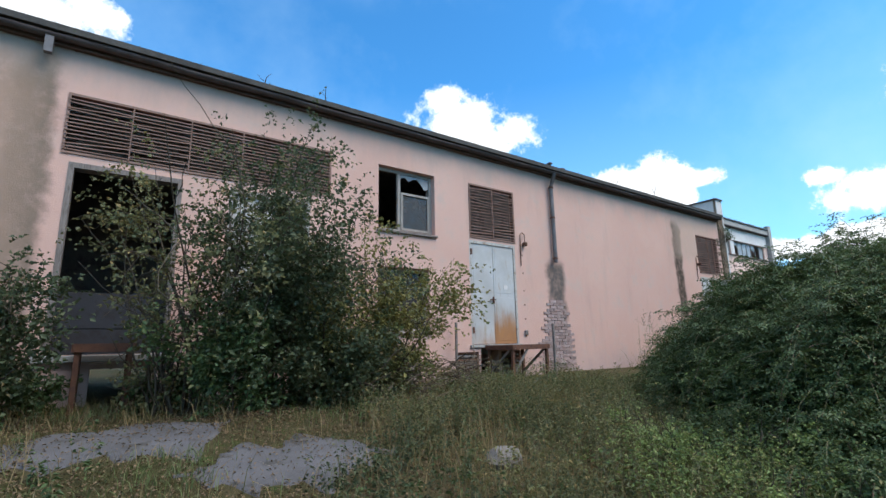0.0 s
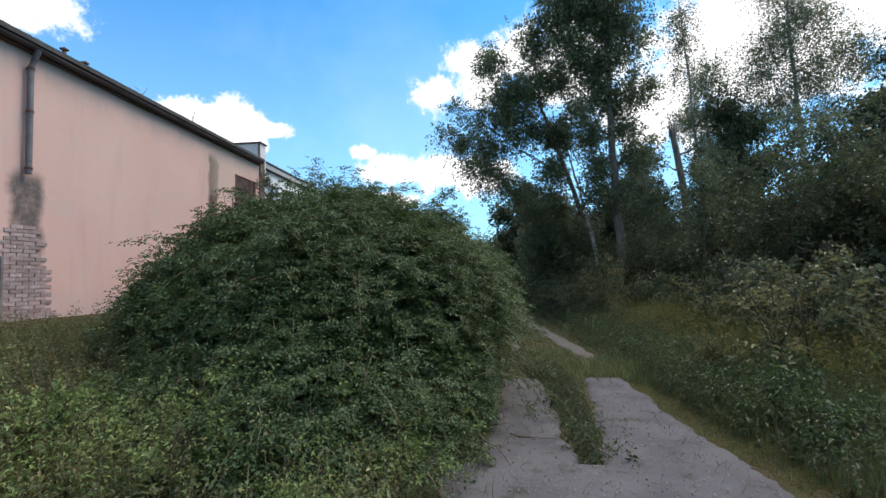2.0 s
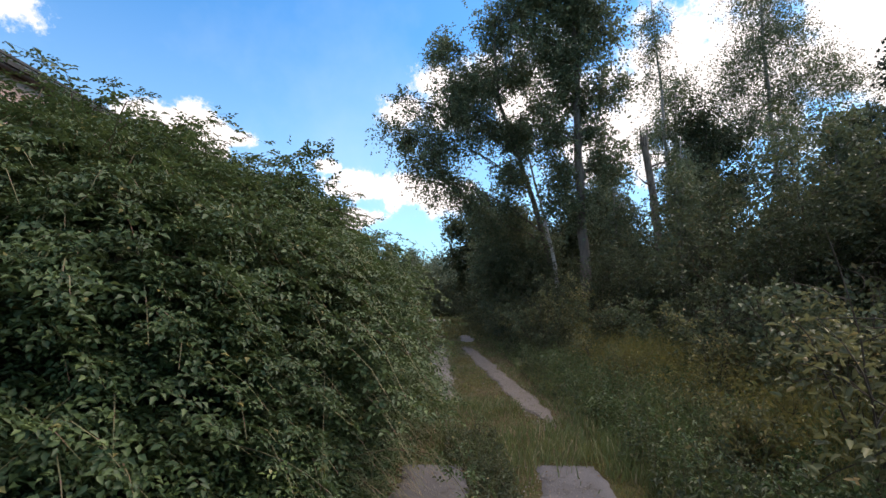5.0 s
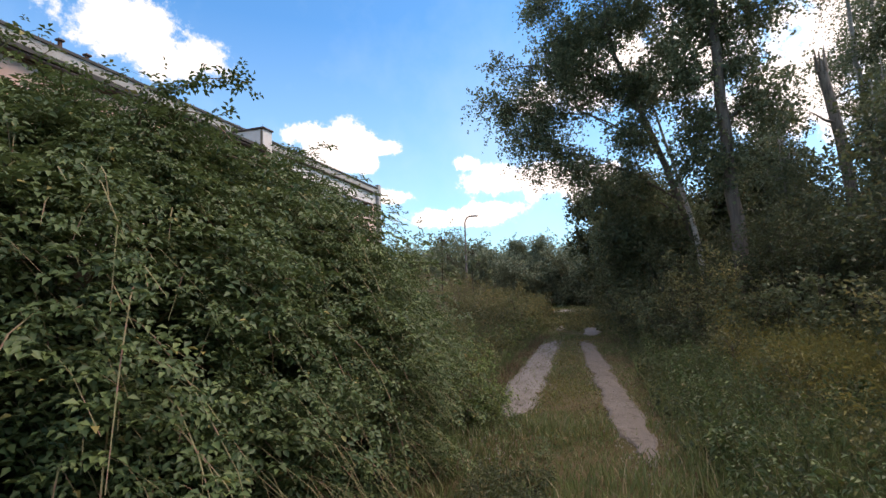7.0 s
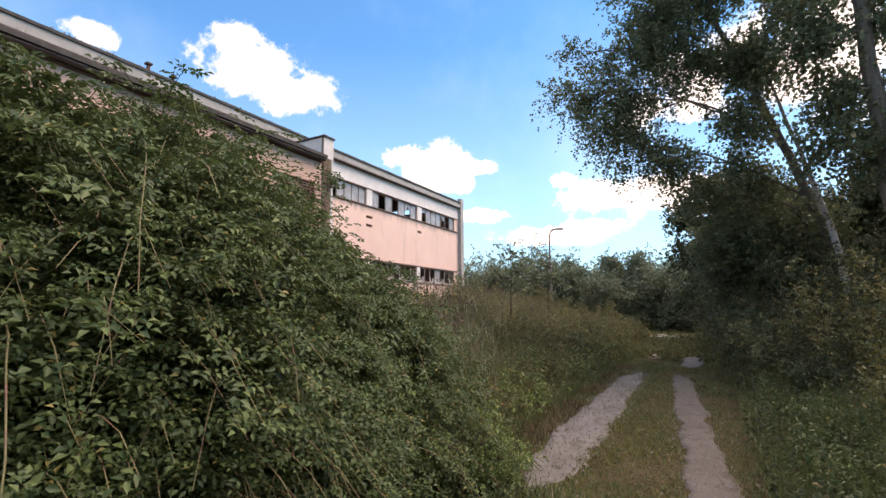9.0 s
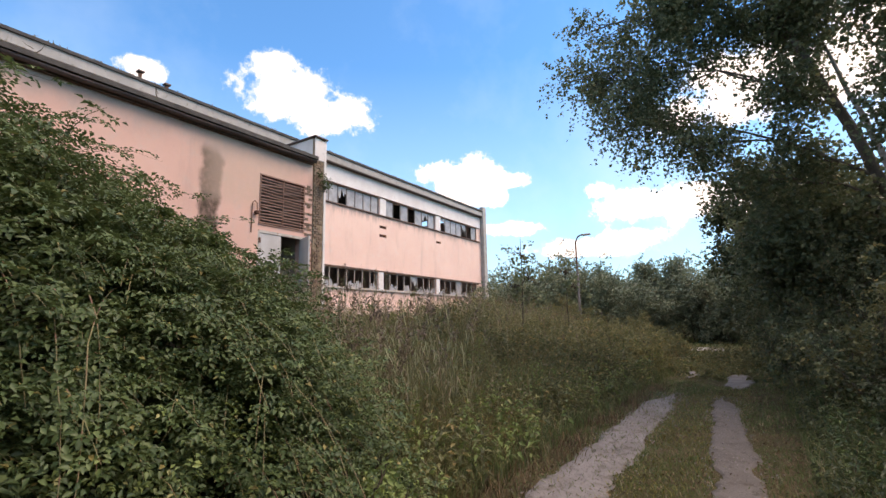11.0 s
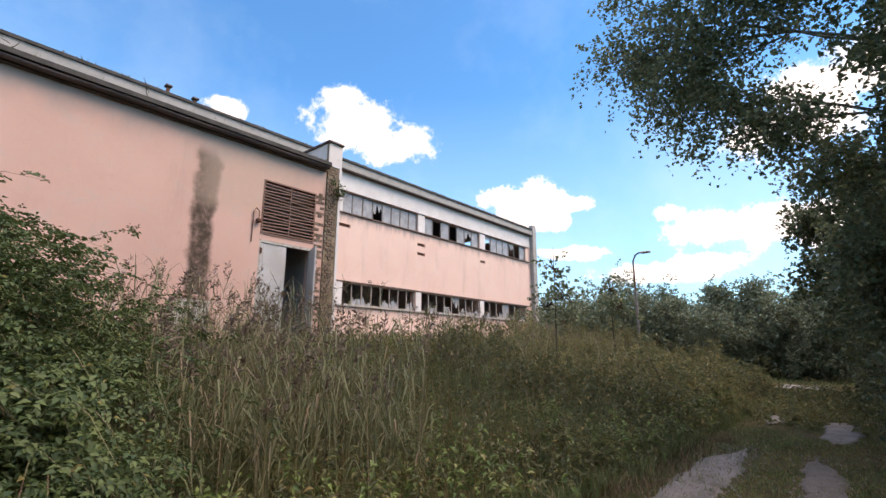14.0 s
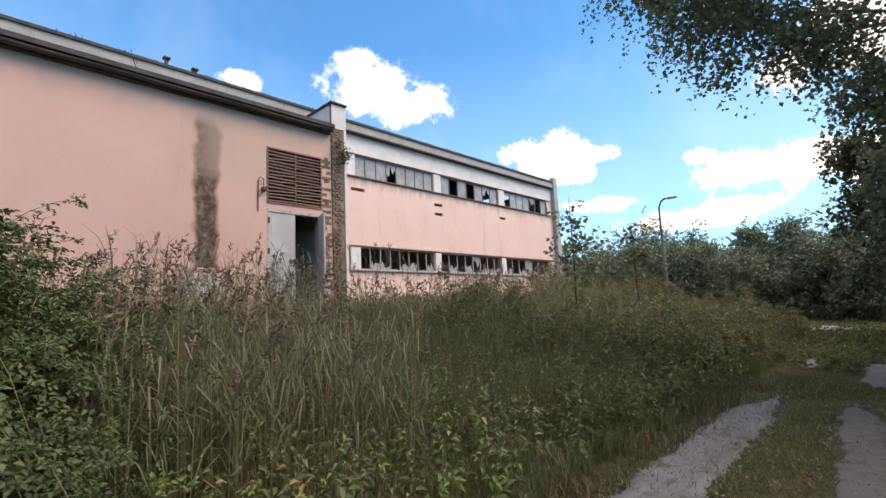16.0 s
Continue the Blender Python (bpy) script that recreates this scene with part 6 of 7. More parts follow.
for k in range(22):
    x, y = r.uniform(18.8, 31), r.uniform(1.3, 8.6)
    s = r.uniform(0.5, 1.05)
    plant(low if k % 3 else big[2], x, y, s if k % 3 else s * 0.42, r.uniform(0, 360), (s if k % 3 else s * 0.42) * r.uniform(0.8, 1.2))
for x, y, s in ((19.0, -3.9, 0.5), (20.7, -3.7, 0.52), (23.0, -3.4, 0.6), (25.4, -5.4, 0.8), (21.6, -5.8, 0.7), (18.0, -5.6, 0.6), (28.2, -3.6, 0.8)):
    plant(big[0], x, y, s * 0.95, r.uniform(0, 360), s)
for k in range(12):
    x = 9.5 + k * 0.85 + r.uniform(-0.3, 0.3)
    plant(low, x, -3.3 - 0.5 * r.random(), r.uniform(0.45, 0.75), r.uniform(0, 360), r.uniform(0.5, 0.8))

dark = make_shrub("low_bramble", "low dark bramble bush at the edge of the track", 1.05, 1.5, 14, 2600, L_BRAMBLE, 0.062, 0.7, "bramble", compact=1.4, group="low brambles beside the track")
for k, (x, y, s) in enumerate(((6.9, -3.0, 0.8), (7.7, -3.4, 1.0), (6.2, -3.4, 0.85), (8.4, -3.1, 0.75), (7.2, -4.3, 1.1), (5.5, -3.1, 0.7), (9.0, -3.9, 1.0), (10.2, -3.4, 0.8), (6.4, -4.8, 1.2), (11.6, -3.7, 0.9), (5.9, -2.75, 0.8), (6.5, -2.6, 0.65), (4.9, -3.0, 0.9), (7.4, -2.75, 0.6), (5.2, -3.9, 1.1))):
    if k == 0:
        settle(dark, x, y, s)
    else:
        plant(dark, x, y, s, k * 71)

# leafy shrubs and saplings that crowd the edge of the wood, above the yellow weeds
edge = [make_shrub("edge_shrub", "loose leafy shrub with dull green leaves before the wood", 2.3, 1.7, 12, 2600, L_SHRUB, 0.085, 0.6, compact=1.3, group="shrubs along the wood"),
        make_shrub("edge_shrub", "young aspen shrub with grey-green leaves and thin stems", 2.6, 1.3, 8, 1900, L_POPLAR, 0.085, 0.8, compact=1.2, open_=0.2, group="shrubs along the wood")]
row = [(x, -5.0 - 0.8 * r.random() + (1.3 if x > 16 else 0), r.uniform(0.75, 1.1)) for x in np.arange(7.6, 22.5, 0.8)] + [(x, -6.6 - r.random(), r.uniform(0.9, 1.25)) for x in np.arange(6.5, 19, 1.2)]
row += [(16.6, -3.2, 0.6), (17.6, -3.0, 0.7), (18.5, -2.8, 0.75), (19.5, -2.7, 0.8), (20.4, -2.6, 0.8), (21.3, -2.5, 0.85), (22.4, -2.4, 0.9), (15.6, -3.6, 0.6), (26.0, -2.4, 1.0), (27.8, -2.2, 1.0), (30.0, -2.4, 1.1), (33.0, -2.6, 1.2)]
for k, (x, y, s) in enumerate(row):
    v = edge[k % 2] if k < 2 else edge[0 if r.random() < 0.55 else 1]
    (settle if k < 2 else plant)(v, float(x), float(y), s, r.uniform(0, 360), s * r.uniform(0.85, 1.1))
# dark bushes left of the track
for x, y, s in ((20.7, 1.9, 1.0), (21.8, 1.5, 1.05), (22.9, 1.3, 1.05), (21.6, 2.7, 1.1), (24.2, 1.5, 1.2), (25.8, 1.9, 1.3)):
    plant(dark, x, y, s, r.uniform(0, 360), s * 1.05)

# saplings
make_tree("sapling", "thin sapling with few leaves against the sky", [(22.6, 3.9, 0.4), (22.5, 3.8, 2.4), (22.4, 3.75, 3.9)], 0.022,
          [(22.4, 3.8, 3.4, 0.35, 0.4, 0.45), (22.5, 3.5, 2.7, 0.35, 0.35, 0.4), (22.4, 4.1, 2.5, 0.3, 0.3, 0.35)], L_POPLAR, M_TWIG, 0.11, 0.22, 0.4, "sapling", gaps=0.35)
make_tree("sapling", "thin sapling with few leaves against the sky", [(24.6, 3.2, 0.4), (24.5, 3.2, 2.0), (24.5, 3.2, 3.4)], 0.02,
          [(24.5, 3.2, 3.0, 0.25, 0.25, 0.4), (24.5, 2.9, 2.5, 0.35, 0.4, 0.35)], L_POPLAR, M_TWIG, 0.12, 0.2, 0.4, "sapling", gaps=0.35)

# young trees in front of the wall and gates
front = [(1.15, 7.5, 4.3, 0.8, 0.5, L_OLIVE, "tall thin sapling clump in front of the gates"), (1.95, 7.4, 3.9, 1.1, 0.8, L_SHRUB, "tall leafy sapling clump in front of the gates"), (2.65, 7.3, 3.2, 1.6, 1.0, L_SHRUB, "leafy sapling clump beside the windows"),
         (3.4, 7.4, 2.7, 1.5, 0.9, L_GOLD, "yellowing sapling clump in front of the windows"), (-1.05, 7.6, 2.0, 1.2, 1.0, L_SHRUB, "sapling clump beside the open gate"), (0.85, 7.8, 2.4, 0.7, 0.3, L_OLIVE, "thin sapling growing in front of the open gate"),
         (-1.9, 7.4, 2.0, 1.5, 0.7, L_OLIVE, "low sapling clump against the stained wall"), (3.95, 7.7, 1.5, 1.0, 0.9, L_GOLD, "small yellowing sapling against the wall"), (1.7, 7.0, 1.5, 1.3, 1.3, L_BRAMBLE, "low dark green bush at the foot of the saplings"),
         (2.8, 6.95, 1.3, 1.3, 1.3, L_SHRUB, "low bush at the foot of the saplings"), (-0.6, 8.4, 0.75, 0.8, 1.1, L_BRAMBLE, "low dark bush beside the loading landing"), (1.0, 8.4, 0.8, 0.7, 1.1, L_BRAMBLE, "low dark bush beside the loading landing"), (3.7, 7.2, 1.0, 1.1, 1.2, L_OLIVE, "low olive bush at the foot of the saplings")]
for x, y, h, w, full, lm, lb in front:
    s = make_shrub("sapling_clump", lb, h, w, 13, int(3300 * h ** 0.8 * w * full), lm, 0.058, 0.72, "sapling", open_=0.04, compact=1.6, split=True)
    settle(s, x, y, 1.0, 0)
s = make_shrub("sapling_clump", "slender sapling with reddish leaves beside the track", 2.5, 1.0, 7, 900, L_OLIVE, 0.08, 0.5, "sapling", fancy=True)
settle(s, 8.0, -3.6, 1.0, 0)
plant(s, 9.4, -4.9, 0.9, 80)
plant(s, 6.9, -4.2, 0.8, 200)
plant(s, 11.6, -4.4, 0.8, 140)


# ---------------- street lamp ----------------
t = thing("street_lamp", "rusty street lamp with a curved arm and flat head", "street lamp", pose(37.0, 6.7, float(ground_z(37, 6.7))))
gz = float(ground_z(37, 6.7))
V, F = tubes([([(0, 0, -0.1), (0, 0, 2.6), (0, 0, 4.5 - gz)], [0.075, 0.07, 0.06])], 10)
part("pole", raw_mesh("pole", V, F, M_STEELGREY, True), M_STEELGREY, t, "grey steel pole")
V, F = tubes([([(0, 0, 4.45 - gz), (0, 0, 6.0 - gz), (0.05, -0.12, 6.32 - gz), (0.08, -0.28, 6.42 - gz), (0.1, -0.42, 6.43 - gz)], [0.045] * 5)], 8)
part("arm", raw_mesh("arm", V, F, M_RUST, True), M_RUST, t, "curved rusty arm")
part("lamp_head", boxes((0.0, 0.22, -0.88, -0.38, 6.37 - gz, 6.48 - gz), bevel=0.04), M_PALE, t, "flat pale lamp head")


# ---------------- grass, weeds, reeds ----------------
def on_path(x, y):
    """How far a place lies on bare paving or wheel tracks, 0 to 1."""
    a = (x < 5.7) & (y > -1.84) & (y < 0.9)
    b = (x >= 5.7) & (x < 9.4) & (((y < 0.54 - 0.09 * (x - 5.6)) & (y > -0.40 - 0.03 * (x - 5.6))) | ((y < -0.55 - 0.17 * (x - 5.6)) & (y > -1.80)))
    c = (x > 12.4) & (x < 20.2) & (np.abs(y + 0.17) < 0.25) | (x > 33.8) & (x < 37.6)
    d = (x > 11.2) & (x < 20.2) & (np.abs(y - track_r(x)) < 0.18) | (x > 22) & (x < 24.4) & (np.abs(y + 1.2) < 0.22) | (x > 23.6) & (x < 25.1) & (np.abs(y + 0.14) < 0.14)
    e = (y > 5.35) & (y < 6.7) & (x > -0.2) & (x < 1.15) | (y > 4.5) & (y < 5.3) & (x > 0.95) & (x < 2.3)
    return a | b | c | d | e


def field(n, x0, x1, y0, y1, keep=None, off=True):
    x, y = rng.uniform(x0, x1, n), rng.uniform(y0, y1, n)
    ok = np.ones(n, bool)
    if off:
        ok &= ~on_path(x, y) | (rng.uniform(0, 1, n) < 0.03)
    ok &= (y < 9.0)
    if keep is not None:
        ok &= keep(x, y)
    return x[ok], y[ok]


def patchy(s, cut, seed):
    return lambda x, y: lump(x, y, s, seed) + rng.normal(size=len(x)) * 0.35 > cut


def grass(name, label, x, y, h, w, lean, mat):
    solid(name, blade_mesh(name, on_ground(x, y), h, w, lean, mat), mat, label, "grass", kind="stuff")


x, y = field(130000, -3, 9, -5, 8.6, lambda x, y: (y < 2.6) | (lump(x, y, 0.9, 12) + rng.normal(size=len(x)) * 0.3 > np.where(x < 4, 0.75, 0.45)))
hh = 0.10 + 0.22 * np.clip(0.5 + 0.5 * lump(x, y, 0.8, 3), 0, 1) * rng.uniform(0.4, 1.3, len(x))
grass("grass", "rough green meadow grass", x, y, hh * np.where((y < 0.3) & (y > -2.15), np.where(y < -1.7, 0.3, 0.5), 1), 0.007, rng.uniform(0.1, 0.8, len(x)), L_GRASS)
x, y = field(110000, 9, 24, -6, 5)
hh = 0.10 + 0.26 * np.clip(0.5 + 0.5 * lump(x, y, 0.8, 3), 0, 1) * rng.uniform(0.4, 1.3, len(x))
grass("grass", "rough meadow grass along the track", x, y, hh * np.where((y < 0.4) & (y > -2.0), np.where(x < 12.2, 0.7, 0.28), 1), 0.012, rng.uniform(0.1, 0.8, len(x)), L_GRASS)
x, y = field(60000, 24, 46, -5, 9)
grass("grass", "far rough grass", x, y, rng.uniform(0.1, 0.45, len(x)) * np.where(np.abs(y) < 1.9, 0.35, 1), 0.022, rng.uniform(0.1, 0.7, len(x)), L_GRASS)
x, y = field(9000, 3.5, 10.5, -2.2, -1.78)
grass("moss", "yellow-green moss and short grass along the asphalt", x, y, rng.uniform(0.02, 0.06, len(x)), 0.012, rng.uniform(0.3, 0.9, len(x)), L_GOLD)
x, y = field(46000, 3.5, 18, -4.7, -2.05, patchy(0.7, -0.2, 17))
grass("tall_grass", "tall green grass right of the track", x, y, rng.uniform(0.2, 0.75, len(x)) * np.clip((-y - 1.6) / 1.2, 0.35, 1), 0.006, rng.uniform(0.1, 0.6, len(x)), L_GRASS)
# dry tall grass right of the track
x, y = field(56000, 4, 19, -7.8, -3.0, lambda x, y: (lump(x, y, 1.1, 8) + rng.normal(size=len(x)) * 0.4 > -0.05) & (y < -3.5 + rng.normal(size=len(x)) * 0.4))
grass("dry_grass", "tall yellow-green grass at the edge of the wood", x, y, rng.uniform(0.4, 1.2, len(x)) * np.clip((-y - 1.8) / 1.9, 0.3, 1), 0.009, rng.uniform(0.1, 0.5, len(x)), L_GOLD)
x, y = field(9000, 12.4, 24, 0.4, 8.8, lambda x, y: lump(x, y, 0.9, 5) + rng.normal(size=len(x)) * 0.4 > 0.0)
grass("dry_grass", "tall brownish dry grass in front of the building", x, y, rng.uniform(0.3, 0.85, len(x)) * np.clip((y - 0.1) / 1.6, 0.3, 1), 0.009, rng.uniform(0.05, 0.4, len(x)), L_DRY)
x, y = field(44000, 12.2, 25, 0.35, 8.8, lambda x, y: lump(x, y, 0.7, 15) + rng.normal(size=len(x)) * 0.4 > -0.2)
grass("tall_grass", "tall green grass in front of the building", x, y, rng.uniform(0.25, 0.75, len(x)) * np.clip((y - 0.1) / 1.4, 0.3, 1), np.where(x < 16.5, 0.006, 0.012), rng.uniform(0.05, 0.55, len(x)), L_GRASS)
x, y = field(11000, -3, 6, 1.2, 8.8, lambda x, y: lump(x, y, 0.8, 1) + rng.normal(size=len(x)) * 0.4 > 0.0)
grass("dry_grass", "withered grass in the yard", x, y, rng.uniform(0.1, 0.38, len(x)), 0.007, rng.uniform(0.2, 0.9, len(x)), L_DRY)

x, y = field(9000, 12.6, 22, 0.45, 4.5, patchy(0.6, 0.0, 61))
grass("dry_grass", "straw-coloured grass stems among the green", x, y, rng.uniform(0.25, 0.7, len(x)) * np.clip((y - 0.1) / 1.2, 0.4, 1), 0.009, rng.uniform(0.1, 0.7, len(x)), L_DRY)
x, y = field(5000, 12.3, 21, 0.0, 0.75, patchy(0.5, -0.3, 41))
grass("dry_grass", "short reddish-brown grass along the wheel track", x, y, rng.uniform(0.06, 0.24, len(x)), 0.010, rng.uniform(0.2, 0.9, len(x)), L_LITTER)
x, y = field(12000, 11.6, 22, -1.45, -0.40, patchy(0.5, -0.3, 81))
grass("grass", "short brownish moss and grass on the crown of the track", x, y, rng.uniform(0.02, 0.08, len(x)), 0.012, rng.uniform(0.3, 0.9, len(x)), L_GOLD)
x, y = field(2600, 12.3, 21, -0.55, 0.15, None, off=False)
grass("grass", "short grass creeping onto the wheel track", x, y, rng.uniform(0.03, 0.10, len(x)), 0.010, rng.uniform(0.3, 0.9, len(x)), L_GRASS)


def weeds(name, label, x, y, hmax, per, size, mat, ratio=0.45):
    """Leafy weeds: leaves spiralling up thin stems."""
    n = len(x)
    h = rng.uniform(0.35, 1.0, n) * hmax * (0.65 + 0.6 * np.clip(0.5 + 0.6 * lump(x, y, 0.45, 21), 0, 1))
    base = on_ground(x, y)
    tip = base + np.stack([rng.normal(size=n) * 0.12 * h, rng.normal(size=n) * 0.12 * h, h], -1)
    st = thing(name, label, "weeds", kind="stuff")
    wv = np.stack([rng.normal(size=n), rng.normal(size=n), np.zeros(n)], -1)
    wv = unit(wv) * 0.004
    V = np.stack([base - wv, base + wv, tip], 1).reshape(-1, 3)
    part("stemwork", raw_mesh("stemwork", V, [np.arange(n * 3).reshape(-1, 3)], M_CANE), M_CANE, st, kind="stuff")
    u = rng.uniform(0.12, 1.02, (n, per))
    P = (base[:, None] + (tip - base)[:, None] * u[..., None]).reshape(-1, 3)
    T = rng.normal(size=P.shape) * np.array([1, 1, 0.35])
    P = P + unit(T) * 0.015
    Nn = np.array([0, 0, 1.0]) + rng.normal(size=P.shape) * 0.45
    sz = (size * (1.25 - 0.65 * u) * rng.uniform(0.6, 1.3, u.shape)).reshape(-1)
    part("leaves", leaf_mesh("leaves", P, Nn, sz, ratio, mat, T=T, droop=0.3), mat, st, kind="stuff")


x, y = field(1200, -3, 6.5, 1.1, 8.6, patchy(1.0, 0.3, 2))
weeds("weeds", "leafy green weeds in the yard", x, y, 0.5, 20, 0.05, L_BRAMBLE)
x, y = field(1600, 3.6, 6.4, 0.95, 3.8, patchy(0.6, 0.0, 4))
weeds("weeds", "leafy yellow-green weeds at the foot of the thicket", x, y, 0.7, 24, 0.045, L_BRIGHT)
x, y = field(2400, 2.6, 6.6, 1.0, 6.0, patchy(0.7, -0.2, 24))
weeds("weeds", "olive and brownish weeds in front of the thicket", x, y, 0.62, 22, 0.045, L_OLIVE)
x, y = field(1500, 4.2, 7.4, 2.6, 7.2, patchy(0.8, -0.1, 44))
weeds("weeds", "olive weeds between thicket and wall", x, y, 0.48, 22, 0.045, L_OLIVE)
x, y = field(5200, 2.4, 6.6, 0.9, 5.8, patchy(0.5, -0.1, 46))
grass("dry_grass", "withered brown stems in front of the thicket", x, y, rng.uniform(0.12, 0.5, len(x)), 0.006, rng.uniform(0.1, 0.7, len(x)), L_DRY)
x, y = field(1300, 1.5, 6.8, 0.95, 5.0, patchy(0.8, 0.1, 5))
weeds("weeds", "low bramble and weeds in the yard", x, y, 0.5, 22, 0.045, L_SHRUB)
x, y = field(3400, 3, 20, -6.5, -2.0, patchy(0.9, -0.3, 6))
weeds("weeds", "mixed dull green weeds along the track", x, y, 0.75, 18, 0.06, L_SHRUB)
x, y = field(2400, 6.5, 17, -5.6, -3.2, patchy(0.8, -0.1, 71))
weeds("weeds", "yellowing goldenrod and tall weeds before the wood", x, y, 1.15, 22, 0.075, L_GOLD, 0.3)
x, y = field(2700, 3, 19, -4.3, -2.2, patchy(0.7, -0.2, 9))
weeds("weeds", "dark green nettles along the track", x, y, 0.72, 20, 0.075, L_BRAMBLE)
x, y = field(2600, 12.4, 24, 0.45, 8.6, patchy(0.8, 0.0, 11))
weeds("weeds", "green nettles and weeds in front of the building", x, y, 0.7, 18, 0.09, L_BRIGHT)
x, y = field(4200, 12.4, 24, 0.45, 8.6, patchy(0.9, -0.3, 4))
weeds("weeds", "brownish weeds in front of the building", x, y, 0.75, 17, 0.085, L_OLIVE)
x, y = field(3600, 13, 30, 1.2, 9, patchy(1.1, 0.1, 31))
weeds("weeds", "withered brown docks and thistles in the field", x, y, 0.85, 16, 0.08, L_REED)
x, y = field(17000, 13.5, 34, 0.8, 9.0, patchy(1.2, -0.2, 33))
grass("tall_grass", "tall tan grass standing in the field", x, y, rng.uniform(0.4, 1.0, len(x)) * np.clip((y - 0.2) / 1.5, 0.35, 1), np.where(x < 17, 0.006, 0.012), rng.uniform(0.05, 0.45, len(x)), L_DRY)
x, y = field(4400, 19, 34, 0.9, 11, patchy(1.4, -0.3, 37))
weeds("weeds", "tall weeds before the hall", x, y, 1.1, 18, 0.13, L_OLIVE)
x, y = field(2200, 23, 36, -3.5, 3.5, patchy(0.9, 0.1, 51))
weeds("weeds", "scattered weeds on the far grass", x, y, 0.55, 16, 0.11, L_OLIVE)
x, y = field(900, 5.6, 10.5, -0.9, -0.3, None)
weeds("weeds", "small weeds on the crown of the track", x, y, 0.28, 12, 0.045, L_SHRUB)
x, y = field(700, 4.0, 12.5, 0.35, 0.9, None)
weeds("weeds", "low weeds at the foot of the thicket", x, y, 0.4, 12, 0.06, L_BRAMBLE)


def reeds(name, label, x, y, h0, h1):
    n = len(x)
    t = thing(name, label, "reeds", kind="stuff")
    base = on_ground(x, y)
    h = rng.uniform(h0, h1, n)
    lean = rng.normal(size=(n, 2)) * 0.04
    tip = base + np.stack([lean[:, 0] * h, lean[:, 1] * h, h], -1)
    wv = unit(np.stack([rng.normal(size=n), rng.normal(size=n), np.zeros(n)], -1)) * 0.004
    V = np.stack([base - wv, base + wv, tip + wv * 0.5, tip - wv * 0.5], 1).reshape(-1, 3)
    part("stalks", raw_mesh("stalks", V, [np.arange(n * 4).reshape(-1, 4)], L_REED), L_REED, t, kind="stuff")
    k = 4
    u = rng.uniform(0.3, 0.95, (n, k))
    P = (base[:, None] + (tip - base)[:, None] * u[..., None]).reshape(-1, 3)
    m = len(P)
    an = rng.uniform(0, 2 * np.pi, m)
    d = np.stack([np.cos(an), np.sin(an), np.zeros(m)], -1)
    s = np.stack([-np.sin(an), np.cos(an), np.zeros(m)], -1)
    ln = rng.uniform(0.18, 0.48, (m, 1))
    up = np.array([[0, 0, 1.0]])
    mid = P + d * ln * 0.3 + up * ln * 0.55
    end = P + d * ln * 0.75 + up * ln * rng.uniform(0.1, 0.95, (m, 1))
    V = np.stack([P - s * 0.003, P + s * 0.003, mid + s * 0.0055, mid - s * 0.0055, end], 1).reshape(-1, 3)
    i = np.arange(m)[:, None] * 5
    part("leaves", raw_mesh("leaves", V, [i + np.array([[0, 1, 2, 3]]), i + np.array([[3, 2, 4]])], L_REED), L_REED, t, kind="stuff")
    has = rng.uniform(0, 1, n) < 0.45
    tp = tip[has]
    q = 16
    u = rng.uniform(0, 1, (len(tp), q, 1))
    P = (tp[:, None] + np.array([[[0.05, 0.02, -0.02]]]) * u + np.array([[[0, 0, 0.16]]]) * (u - 0.2)).reshape(-1, 3)
    T = rng.normal(size=P.shape) * np.array([1, 1, 0.3]) + np.array([0.5, 0.2, 0.6])
    part("plumes", leaf_mesh("plumes", P, rng.normal(size=P.shape), rng.uniform(0.03, 0.07, len(P)), 0.22, L_PLUME, T=T), L_PLUME, t, kind="stuff")


x, y = field(520, 12.6, 18.8, 2.4, 8.8, lambda x, y: (lump(x, y, 1.3, 3) + rng.normal(size=len(x)) * 0.3 > -0.05))
reeds("reeds", "tall dry reeds with brown plumes in front of the annex", x, y, 0.9, 1.75)
x, y = field(640, 12.9, 15.4, 1.2, 4.6)
reeds("reeds", "clump of pale reeds close to the track", x, y, 0.8, 1.55)
x, y = field(800, 19, 27, 2.0, 8, patchy(1.3, -0.1, 3))
reeds("reeds", "reeds among the weeds before the hall", x, y, 0.8, 1.4)

# fallen leaves and rubble on the ground
x, y = field(9000, -3, 12, -2.4, 8.5, patchy(0.6, 0.1, 7), off=False)
x2, y2 = field(60000, -3, 7, 2.6, 9.0, patchy(0.8, -0.5, 13))
x3, y3 = field(14000, 10.5, 22, -2.3, 0.75, patchy(0.5, -0.2, 19))
x4, y4 = rng.uniform(-0.6, 2.8, 2600), rng.uniform(4.3, 7.0, 2600)
x, y = np.concatenate([x, x2, x3, x4]), np.concatenate([y, y2, y3, y4])
P = on_ground(x, y, 0.03)
solid("leaf_litter", leaf_mesh("leaf_litter", P, np.array([0, 0, 1.0]) + rng.normal(size=P.shape) * 0.35, rng.uniform(0.015, 0.036, len(P)), 0.6, L_LITTER), L_LITTER, "brown fallen leaves and dry scraps on the ground", "leaf litter", kind="stuff")


